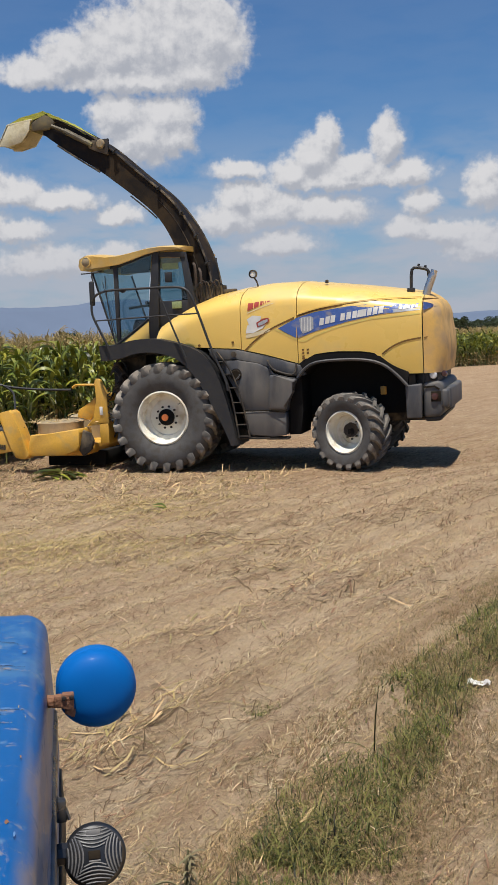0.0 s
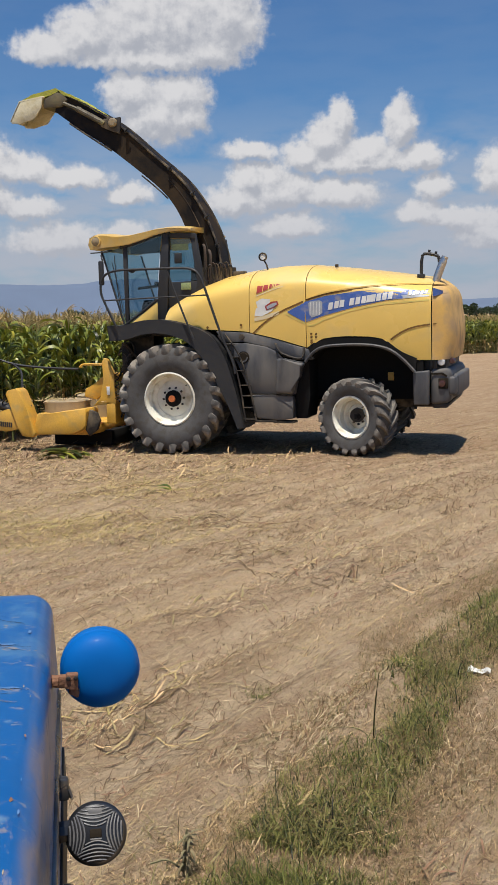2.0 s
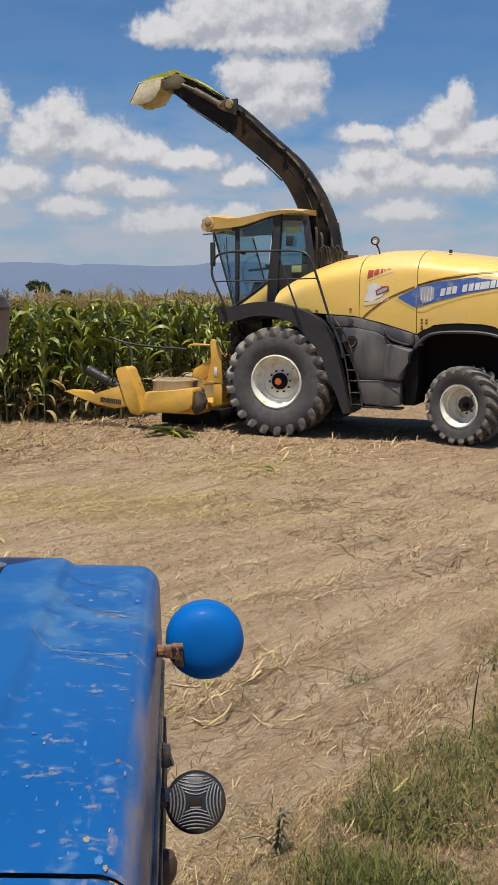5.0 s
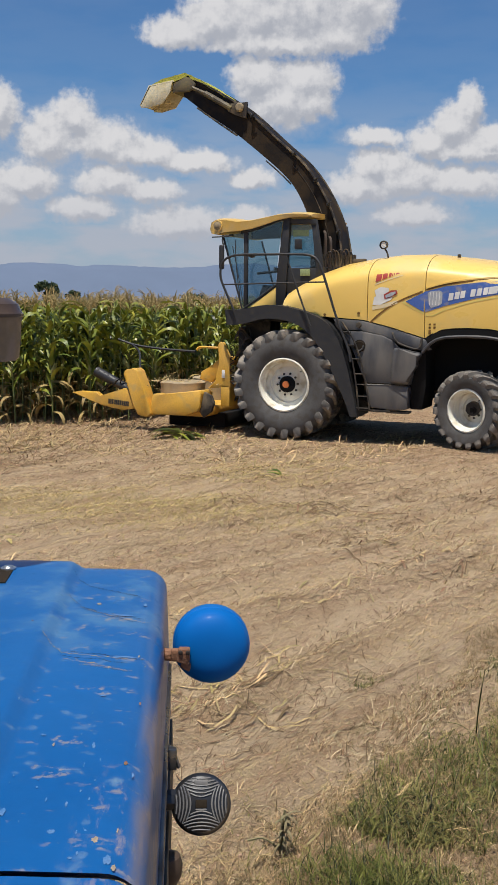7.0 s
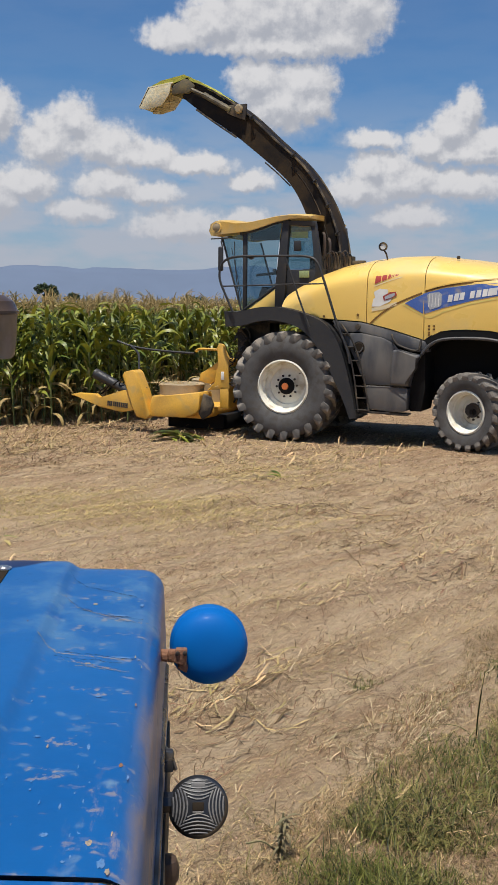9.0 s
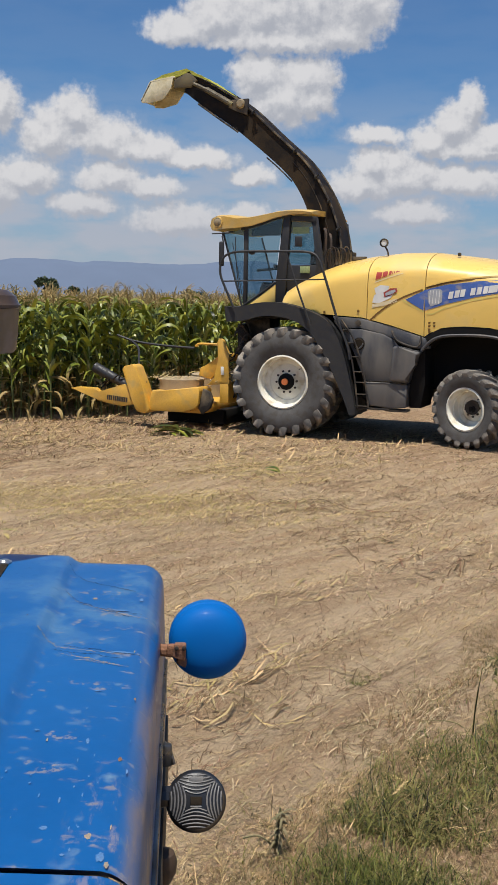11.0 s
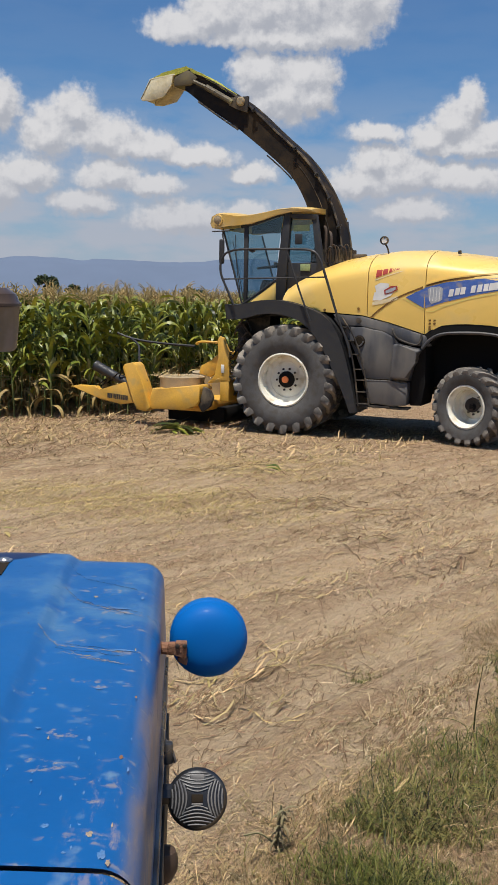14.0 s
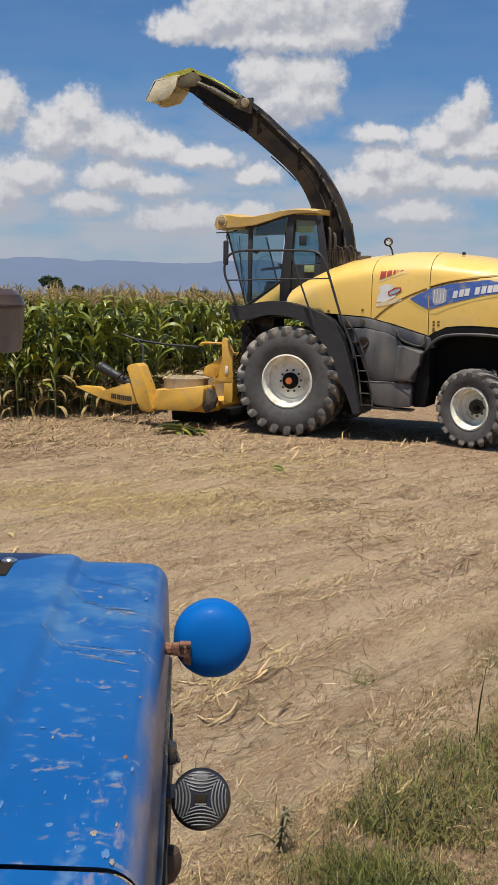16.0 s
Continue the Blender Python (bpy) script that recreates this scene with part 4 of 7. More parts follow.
LR = np.random.default_rng(21)
tagged(new("soil_clods", quads_mesh("soil_clods", *(lambda a, b, c: (np.concatenate([a[0], b[0], c[0]]), np.concatenate([a[1], b[1] + len(a[0]), c[1] + len(a[0]) + len(b[0])])))(
    clods(26000, spread(-6, 1.6, 3.0, 10, 0.9, -0.05, 51), (0.002, 0.013), LR),
    clods(26000, spread(-16, 1.6, 7.0, 22, 0.7, 0.0, 52), (0.004, 0.020), LR),
    clods(5000, spread(-14, 1.0, 14.0, 17.8, 0.7, 0.0, 53), (0.008, 0.034), LR)), np.zeros(57000 * 5), [CLOD], False)), "crumbled dry brown soil clods", "soil", kind="stuff")
litter("straw_litter", [
    (*strands(24000, spread(-15, 1.2, 3.0, 26, 0.6, 0.06, 1), (0.03, 0.17), (0.002, 0.006), 0.04, 0.2, LR, 2), 0),
    (*strands(10000, spread(-16, 1.2, 9.0, 28, 0.6, 0.05, 14), (0.04, 0.22), (0.003, 0.009), 0.05, 0.2, LR, 2), 1),
    (*strands(7500, spread(-16, 1.2, 9.0, 24, 0.7, 0.12, 15), (0.04, 0.20), (0.004, 0.012), 0.05, 0.2, LR, 2), 2),
    (*strands(30000, spread(-5, 1.6, 3.0, 9.5, 0.9, 0.04, 16), (0.02, 0.09), (0.001, 0.003), 0.03, 0.5, LR, 2), 0),
    (*strands(14000, spread(-5, 1.6, 3.0, 9.5, 0.9, 0.05, 17), (0.02, 0.11), (0.0012, 0.0045), 0.03, 0.5, LR, 2), 2),
    (*strands(16000, spread(-15, 1.2, 3.0, 22, 0.5, 0.02, 2), (0.02, 0.10), (0.0018, 0.006), 0.04, 0.30, LR, 2), 1),
    (*strands(11000, spread(-15, 1.2, 3.0, 22, 0.8, 0.09, 3), (0.04, 0.16), (0.003, 0.008), 0.04, 0.2, LR, 2), 2),
    (*strands(12000, spread(-9, 1.0, 4.5, 14.5, 0.8, 0.16, 64), (0.03, 0.14), (0.002, 0.007), 0.04, 0.25, LR, 2), 2),
    (*strands(9000, spread(-9, 1.0, 4.5, 14.5, 0.8, 0.16, 64), (0.03, 0.15), (0.002, 0.007), 0.05, 0.25, LR, 2), 1),
    (*strands(5200, heap(-5.3, 10.0, 1.1, 0.45, 31), (0.03, 0.12), (0.003, 0.010), 0.04, 0.40, LR, 2), 3),
    (*strands(5200, heap(-6.6, 9.2, 1.0, 0.5, 32), (0.03, 0.12), (0.003, 0.010), 0.04, 0.40, LR, 2), 3),
    (*strands(2600, heap(-5.4, 12.3, 0.7, 0.6, 33), (0.03, 0.14), (0.003, 0.012), 0.04, 0.40, LR, 2), 3),
    (*strands(2600, spread(-15, -4, 13.0, 17.5, 0.8, -0.1, 4), (0.06, 0.34), (0.008, 0.022), 0.14, 0.40, LR), 0),
    (*strands(3000, spread(-20, -9.5, 10.0, 17.2, 0.8, -0.1, 61), (0.06, 0.32), (0.006, 0.018), 0.12, 0.40, LR), 0),
    (*strands(3600, spread(-20, -8.5, 10.0, 17.2, 0.8, -0.1, 62), (0.06, 0.34), (0.006, 0.02), 0.12, 0.40, LR), 2),
    (*strands(9000, spread(-17, -1.0, 9.0, 15.5, 0.8, 0.04, 63), (0.03, 0.12), (0.003, 0.009), 0.05, 0.30, LR, 2), 0),
    (*strands(7500, spread(-14, 1.5, 11.5, 18.5, 0.8, 0.05, 9), (0.04, 0.20), (0.005, 0.016), 0.06, 0.40, LR), 2),
], [STRAW, STRAW_PALE, STRAW_BROWN, CHOP], "scattered straw and chopped corn litter on soil", "straw")
litter("husk_litter", [
    (*strands(800, spread(-13, 0.4, 3.6, 20, 0.7, 0.05, 5), (0.04, 0.18), (0.005, 0.014), 0.05, 0.45, LR, 4), 0),
    (*strands(800, spread(-13, 0.4, 3.6, 20, 0.9, 0.05, 6), (0.05, 0.28), (0.004, 0.012), 0.05, 0.35, LR, 4), 1),
    (*strands(26, heap(-2.45, 4.9, 0.20, 0.38, 34), (0.10, 0.30), (0.008, 0.018), 0.10, 0.45, LR, 6), 0),
    (*strands(30, heap(-2.45, 5.3, 0.25, 0.35, 35), (0.15, 0.45), (0.006, 0.014), 0.08, 0.35, LR, 6), 2),
    (*strands(40, heap(-2.45, 5.1, 0.3, 0.4, 40), (0.12, 0.4), (0.006, 0.018), 0.05, 0.35, LR, 6), 1),
    (*strands(22, heap(-2.55, 7.2, 0.3, 0.3, 36), (0.10, 0.28), (0.010, 0.022), 0.06, 0.45, LR, 5), 0),
    (*strands(90, heap(-1.9, 8.6, 0.6, 0.4, 37), (0.12, 0.40), (0.008, 0.022), 0.08, 0.40, LR, 5), 1),
    (*strands(36, heap(-2.0, 8.5, 0.6, 0.4, 38), (0.10, 0.28), (0.010, 0.022), 0.08, 0.45, LR, 5), 0),
    (*strands(90, heap(-4.1, 10.4, 0.7, 0.25, 39), (0.15, 0.5), (0.008, 0.024), 0.06, 0.30, LR, 5), 1),
], [STRAW, STRAW_BROWN, CHOP], "curled dry corn husks and stalks on soil", "corn husks")


def fresh_leaves(x, y, count, size, label, mats, seed):
    rnd = random.Random(seed)
    ps = []
    for i in range(count):
        v, q = ribbon((x + rnd.uniform(-0.12, 0.12), y + rnd.uniform(-0.1, 0.1), 0.04 + 0.012 * i % 0.12), rnd.gauss(0.1, 0.35) + rnd.choice((0, math.pi)), rnd.uniform(0.0, 0.25), rnd.uniform(0.3, 0.55) * size, 0.12 * size, rnd.uniform(0.4, 0.9), 6, rnd.uniform(-0.6, 0.6))
        v[:, 2] = np.maximum(v[:, 2], ground_height(v[:, 0], v[:, 1]) + 0.01)
        ps.append((rnd.choice((0, 0, 1)), v, q))
    v, q, k = joined(ps)
    return tagged(new("corn_leaves", quads_mesh("corn_leaves", v, q, k, mats)), label, "leaves")


fresh_leaves(-8.2, 15.15, 46, 0.95, "heap of fresh green corn leaves on soil", [CORN_LEAF, CORN_LEAF], 5)
fresh_leaves(-5.3, 12.3, 7, 0.55, "few wilting green corn leaves on soil", [CORN_LEAF, CHOP], 6)
fresh_leaves(-6.1, 7.5, 6, 0.5, "few wilting green corn leaves on soil", [CORN_LEAF, CHOP], 7)


def blades(count, where, length, width, lean, rnd):
    x, y = where(count)
    a = rnd.random(count) * 2 * np.pi
    ln = length[0] + (length[1] - length[0]) * rnd.random(count) ** 1.6
    wd = width[0] + (width[1] - width[0]) * rnd.random(count)
    ten = lean[0] + (lean[1] - lean[0]) * rnd.random(count)
    vs = np.empty((count, 4, 2, 3))
    z = ground_height(x, y) - 0.005
    px, py, e = x, y, np.pi / 2 - ten * 0.3
    for i in range(4):
        w = wd * (1, 0.9, 0.65, 0.08)[i] / 2
        ox, oy = -np.sin(a) * w, np.cos(a) * w
        vs[:, i, 0] = np.stack([px - ox, py - oy, z], -1)
        vs[:, i, 1] = np.stack([px + ox, py + oy, z], -1)
        px, py, z = px + np.cos(a) * np.cos(e) * ln / 3, py + np.sin(a) * np.cos(e) * ln / 3, z + np.sin(e) * ln / 3
        e = e - ten * 0.55
    base = np.arange(count)[:, None] * 8
    k = np.arange(3)[None, :] * 2
    q = np.stack([base + k, base + k + 1, base + k + 3, base + k + 2], -1).reshape(-1, 4)
    return vs.reshape(-1, 3), q


def verge(side, cut, seed, y0=2.9, y1=11.0):
    """Tufted points over the grown strip; side: offsets from its field edge."""
    r = np.random.default_rng(seed)

    def where(n):
        xs, ys, got = [], [], 0
        while got < n:
            y = y0 + (y1 - y0) * r.random(n * 3) ** 1.4
            x = np.interp(y, (3.0, 3.6, 4.5, 5.4, 6.6, 7.5, 8.4, 11), (-1.55, -1.42, -1.30, -1.18, -1.02, -0.72, -0.42, 0.5)) + side[0] + (side[1] - side[0]) * r.random(n * 3) + 0.3 * field_noise(y * 2.1 + 3, y * 0.3 + seed, 3)
            keep = field_noise(x * 2.9 + 7, y * 2.3 + 7 + 0.2 * seed, 3) + 0.5 * (r.random(n * 3) - 0.5) > cut - 0.08 * np.clip(y - 5, 0, 4)
            xs.append(x[keep])
            ys.append(y[keep])
            got += int(keep.sum())
        return np.concatenate(xs)[:n], np.concatenate(ys)[:n]
    return where


GR = np.random.default_rng(5)
litter("verge_grass", [
    (*blades(19000, verge((0.04, 0.72), 0.05, 1, 3.75), (0.03, 0.12), (0.0015, 0.0035), (0.9, 2.9), GR), 0),
    (*blades(7000, verge((0.08, 0.68), 0.05, 2, 3.75), (0.06, 0.20), (0.003, 0.006), (0.6, 2.5), GR), 0),
    (*blades(2600, verge((0.10, 0.62), 0.10, 8, 3.75), (0.05, 0.16), (0.006, 0.012), (0.9, 2.9), GR), 0),
    (*blades(38000, verge((-0.22, 0.95), -0.06, 3), (0.03, 0.14), (0.0015, 0.0045), (1.2, 3.0), GR), 1),
    (*blades(22000, verge((0.45, 2.2), -0.06, 4), (0.03, 0.12), (0.0015, 0.004), (1.2, 3.0), GR), 1),
    (*blades(4000, verge((0.7, 2.2), 0.08, 6), (0.03, 0.10), (0.002, 0.004), (0.8, 2.4), GR), 0),
    (*blades(4200, verge((-0.35, 0.1), 0.06, 7), (0.02, 0.08), (0.0015, 0.0035), (0.9, 2.6), GR), 0),
    (*blades(3400, heap(-0.98, 3.38, 0.17, 0.11, 41), (0.04, 0.15), (0.0025, 0.0055), (0.4, 1.9), GR), 0),
    (*blades(300, heap(-1.75, 5.6, 0.06, 0.08, 42), (0.02, 0.07), (0.002, 0.004), (0.4, 1.7), GR), 0),
], [GRASS, GRASS_DRY], "tufts of green and dry grass beside the track", "grass")

# tall grass stem and a wilted weed at the edge of the track
stem = thing("grass_stem", -0.93, 4.95, 0.0, "single tall thin green grass stem", "grass")
part("stalk", tube([(-0.93, 4.95, 0), (-0.925, 4.96, 0.2), (-0.90, 4.98, 0.42)], [0.005, 0.004, 0.002], 6), GRASS, stem)
part("leaf", tube([(-0.93, 4.95, 0.02), (-1.0, 4.93, 0.12), (-1.2, 4.9, 0.10)], [0.006, 0.005, 0.002], 5, 2, 0.3), GRASS, stem)
weed = thing("wilted_weed", -1.49, 3.53, 0.0, "wilted dark weed drooping beside the track", "weed")
wr = random.Random(3)
part("stalk", merge(tube([(-1.49, 3.53, -0.02), (-1.485, 3.53, 0.10), (-1.475, 3.54, 0.19)], [0.009, 0.008, 0.005], 6),
                    tube([(-1.49, 3.53, 0.0), (-1.55, 3.5, 0.07), (-1.62, 3.47, 0.05)], 0.005, 5)), WEED, weed)
for i in range(60):
    z = 0.01 + 0.17 * (i / 60)
    lv, lq = ribbon((-1.49 + 0.0005 * i, 3.53, z), wr.uniform(0, 6.28), wr.uniform(-0.2, 0.9), wr.uniform(0.03, 0.09), wr.uniform(0.008, 0.02), wr.uniform(1.2, 2.6), 4, wr.uniform(-1, 1))
    leaf = new("leaf", quads_mesh("leaf", lv - np.array((-1.49, 3.53, 0)), lq, np.zeros(len(lq)), [WEED]))
    leaf.parent = weed
scrap = thing("paper_scrap", -0.45, 6.08, float(ground_height(np.array(-0.45), np.array(6.08))), "crumpled white scrap lying in dry grass", "litter")
bm = bmesh.new()
bmesh.ops.create_grid(bm, x_segments=9, y_segments=5, size=0.5)
for v in bm.verts:
    v.co = Vector((-0.45 + v.co.x * 0.14, 6.08 + v.co.y * 0.07, scrap.location.z + 0.03 + 0.05 * noise.noise(Vector((v.co.x * 4, v.co.y * 4, 1.0)))))
part("sheet", bm, PAPER, scrap)

# ---- forage harvester ----
# x runs along the machine (its front at the low end), y across, z up
MX, MY = -4.9, 17.35
harvester = thing("forage_harvester", MX, MY, 0, "yellow self-propelled forage harvester parked at standing corn", "harvester")
HALF = 1.32


def top_line(x):
    xs = (-6.62, -6.40, -6.05, -5.60, -5.15, -4.65, -4.10, -3.40, -2.80, -2.42, -2.0, -1.78, -1.62)
    zs = (2.66, 2.79, 2.95, 3.10, 3.18, 3.235, 3.24, 3.16, 3.08, 3.02, 2.955, 2.90, 2.83)
    return float(np.interp(x, xs, zs))


def low_line(x):
    xs = (-6.55, -5.9, -5.1, -4.6, -4.0, -3.88, -3.75, -3.55, -3.34, -2.96, -2.76, -2.51, -2.19, -1.5)
    zs = (2.32, 2.16, 2.11, 1.99, 1.81, 1.90, 1.965, 1.99, 2.0, 1.985, 1.95, 1.75, 1.59, 1.59)
    return float(np.interp(x, xs, zs))


def half_width(x):
    return HALF - 0.22 * max(0.0, (x + 2.25) / 0.7) ** 2.2 - 0.10 * max(0.0, (-5.6 - x) / 1.0) ** 1.5


def side_y(x, z):
    """The near side of the hood at that place."""
    w, zt = half_width(x), top_line(x)
    zs = zt - 0.46
    y = w - 0.035 * ((z - 2.35) / 0.6) ** 2
    if z > zs:
        f = min(0.999, (z - zs) / (zt - zs))
        y *= (1 - f ** 2.3) ** (1 / 2.3)
    return MY - y


def hood_panel(x0, x1, gap=0.006):
    """One section of the hood, from its low edge over the roof to the far side."""
    bm = bmesh.new()
    n = max(4, int((x1 - x0) / 0.055))
    rows = []
    for i in range(n + 1):
        x = x0 + gap + (x1 - x0 - 2 * gap) * i / n
        zb, zt = low_line(x), top_line(x)
        zs = zt - 0.46
        sec = []
        for k in range(8):
            z = zb + (max(zs, zb + 0.02) - zb) * k / 7
            sec.append((side_y(x, z), z))
        w = MY - side_y(x, zs)
        for k in range(1, 13):
            a = math.pi / 2 * k / 12
            sec.append((MY - w * math.cos(a) ** (2 / 2.3), zs + (zt - zs) * math.sin(a) ** (2 / 2.3)))
        full = sec + [(2 * MY - y, z) for y, z in sec[-2::-1]]
        rows.append([bm.verts.new((x, y, z)) for y, z in full])
    for r, s in zip(rows, rows[1:]):
        for j in range(len(r) - 1):
            bm.faces.new((r[j], r[j + 1], s[j + 1], s[j]))
    # turned-in rims give the sheet its thickness
    for r, d in ((rows[0], 0.0), (rows[-1], 0.0)):
        inner = [bm.verts.new((v.co.x, MY + (v.co.y - MY) * 0.975, v.co.z - 0.02 * (v.co.z > 2.5))) for v in r]
        for j in range(len(r) - 1):
            bm.faces.new((r[j], r[j + 1], inner[j + 1], inner[j]))
    low = [r[0] for r in rows]
    inner = [bm.verts.new((v.co.x, v.co.y + 0.05, v.co.z + 0.004)) for v in low]
    for j in range(len(low) - 1):
        bm.faces.new((low[j], low[j + 1], inner[j + 1], inner[j]))
    return bm


hood = part("front_hood_panel", hood_panel(-6.62, -5.02), YELLOW, harvester)
mid_hood = part("middle_hood_panel", hood_panel(-5.02, -4.035), YELLOW, harvester)
rear_hood = part("rear_hood_panel", hood_panel(-4.035, -1.965), YELLOW, harvester)


def tail_panel():
    """The rounded rear end of the hood."""
    bm = bmesh.new()
    rows = []
    n = 14
    for i in range(n + 1):
        a = math.pi / 2 * i / n
        x = -1.955 + 0.30 * math.sin(a)
        w = (half_width(-1.965) - 0.02) * (0.42 + 0.58 * math.cos(a) ** 0.55) if i < n else 0.0
        zt = top_line(x) + 0.0
        zs = zt - 0.40
        sec = []
        for k in range(8):
            z = 1.59 + (zs - 1.59) * k / 7
            bulge = 0.05 * math.sin(math.pi * k / 7)
            sec.append((x + bulge * math.sin(a), MY - w, z))
        for k in range(1, 11):
            b = math.pi / 2 * k / 10
            sec.append((x - 0.20 * (1 - math.cos(b)) * math.sin(a), MY - w * math.cos(b) ** (2 / 2.3), zs + (zt - zs) * math.sin(b) ** (2 / 2.3)))
        sec += [(p[0], 2 * MY - p[1], p[2]) for p in sec[-2::-1]]
        rows.append([bm.verts.new(p) for p in sec])
    for r, s in zip(rows, rows[1:]):
        for j in range(len(r) - 1):
            bm.faces.new((r[j], r[j + 1], s[j + 1], s[j]))
    bmesh.ops.remove_doubles(bm, verts=bm.verts, dist=0.0005)
    return bm


tail = part("tail_panel", tail_panel(), TAIL, harvester, "rounded yellow rear panel, dusty and scuffed")


def on_side(points, lift=0.004):
    return [(x, side_y(x, z) - lift, z) for x, z in points]


def smooth_line(points, n=30):
    """A curve through a few x, z places."""
    pts = [Vector((x, 0, z)) for x, z in points]
    for _ in range(3):
        out = [pts[0]]
        for a, b in zip(pts, pts[1:]):
            out += [a.lerp(b, 0.25), a.lerp(b, 0.75)]
        pts = out + [pts[-1]]
    return [(p.x, p.z) for p in pts]


def decal(name, upper, lower, mat, parent, lift=0.004, label="", n=28):
    """A thin foil between two lines of x, z on the hood's side."""
    bm = bmesh.new()
    rows = []
    for i in range(n + 1):
        f = i / n
        u = [float(np.interp(f, np.linspace(0, 1, len(upper)), [p[k] for p in upper])) for k in (0, 1)]
        d = [float(np.interp(f, np.linspace(0, 1, len(lower)), [p[k] for p in lower])) for k in (0, 1)]
        row = []
        for k in range(4):
            x, z = u[0] + (d[0] - u[0]) * k / 3, u[1] + (d[1] - u[1]) * k / 3
            row.append(bm.verts.new((x, side_y(x, z) - lift, z)))
        rows.append(row)
    for r, s in zip(rows, rows[1:]):
        for j in range(3):
            if (r[j].co - s[j].co).length > 1e-5 or (r[j + 1].co - s[j + 1].co).length > 1e-5:
                bm.faces.new((r[j], r[j + 1], s[j + 1], s[j]))
    return part(name, bm, mat, parent, label)


# swept creases over the side, their shade laid on as dark strips
part("crease_shade", strip(on_side(smooth_line([(-4.97, 2.06), (-4.8, 2.22), (-4.5, 2.42), (-4.08, 2.585)]), 0.002), 0.028, 0.004), SHADOW_LINE, mid_hood)
part("crease_shade", strip(on_side(smooth_line([(-4.02, 2.61), (-3.70, 2.70), (-3.2, 2.765), (-2.6, 2.80), (-1.99, 2.80)]), 0.002), 0.030, 0.004), SHADOW_LINE, rear_hood)
part("crease_shade", strip(on_side(smooth_line([(-2.62, 1.93), (-2.45, 2.05), (-2.25, 2.13), (-1.985, 2.165)]), 0.002), 0.026, 0.004), SHADOW_LINE, rear_hood)
part("lip", strip(on_side(smooth_line([(-4.03, 2.635), (-3.70, 2.728), (-3.2, 2.79), (-2.6, 2.825), (-1.99, 2.825)]), 0.0), 0.022, 0.014), YELLOW, rear_hood)

# livery: plain foils, letters as bars
decal("livery_band", [(-4.06, 2.575), (-3.70, 2.665), (-3.2, 2.725), (-2.7, 2.752), (-2.42, 2.755)], [(-4.025, 2.245), (-3.72, 2.345), (-3.2, 2.475), (-2.7, 2.565), (-2.42, 2.590)], DECAL_BLUE, rear_hood, 0.005, "blue foil band with white bars")
decal("livery_band", [(-4.36, 2.42), (-4.20, 2.50), (-4.05, 2.567)], [(-4.36, 2.418), (-4.20, 2.325), (-4.05, 2.245)], DECAL_BLUE, mid_hood, 0.005, "blue foil arrow tip")
decal("livery_line", [(-4.40, 2.415), (-4.22, 2.315), (-4.05, 2.235)], [(-4.42, 2.398), (-4.22, 2.290), (-4.05, 2.208)], DECAL_LINE, mid_hood, 0.004)
decal("livery_line", [(-4.02, 2.205), (-3.9, 2.20), (-3.72, 2.29), (-3.3, 2.42), (-2.8, 2.515), (-2.0, 2.565)], [(-4.02, 2.185), (-3.9, 2.178), (-3.72, 2.268), (-3.3, 2.398), (-2.8, 2.493), (-2.0, 2.543)], DECAL_LINE, rear_hood, 0.004)
decal("livery_flank", [(-2.42, 2.755), (-2.0, 2.757)], [(-2.46, 2.585), (-2.0, 2.612)], DECAL_GREY, rear_hood, 0.005, "grey and blue patterned foil")
for k, (x0, w) in enumerate(((-2.40, 0.10), (-2.26, 0.05), (-2.15, 0.08), (-2.05, 0.045))):
    decal("livery_fleck", [(x0, 2.752), (x0 + w, 2.754)], [(x0 - 0.06, 2.65), (x0 + w - 0.05, 2.65)], DECAL_BLUE, rear_hood, 0.008, n=2)
for k in range(5):
    x0 = -2.33 + 0.062 * k
    decal("livery_bar", [(x0 + 0.016, 2.69 + 0.006 * k), (x0 + 0.060, 2.691 + 0.006 * k)], [(x0, 2.635 + 0.006 * k), (x0 + 0.044, 2.636 + 0.006 * k)], DECAL_WHITE, rear_hood, 0.010, n=2)
decal("livery_badge", [(-3.99, 2.555), (-3.95, 2.585), (-3.80, 2.60), (-3.75, 2.57)], [(-3.97, 2.37), (-3.93, 2.315), (-3.80, 2.355), (-3.75, 2.39)], DECAL_GREY, rear_hood, 0.009, "rounded silver badge")
for k in range(4):
    x0 = -3.965 + 0.052 * k
    decal("badge_rib", [(x0 + 0.012, 2.575), (x0 + 0.022, 2.576)], [(x0, 2.36), (x0 + 0.012, 2.362)], DECAL_WHITE, rear_hood, 0.013, n=2)
letter_x = [-3.655, -3.555, -3.465, -3.30, -3.20, -3.10, -3.015, -2.945, -2.855, -2.76, -2.665]
for x0 in letter_x:
    f = (x0 + 3.655) / 0.99
    zb = 2.435 + 0.148 * f ** 0.85
    w = 0.075
    decal("livery_bar", [(x0 + 0.018, zb + 0.118), (x0 + w + 0.018, zb + 0.127)], [(x0, zb), (x0 + w, zb + 0.009)], DECAL_WHITE, rear_hood, 0.010, n=2)
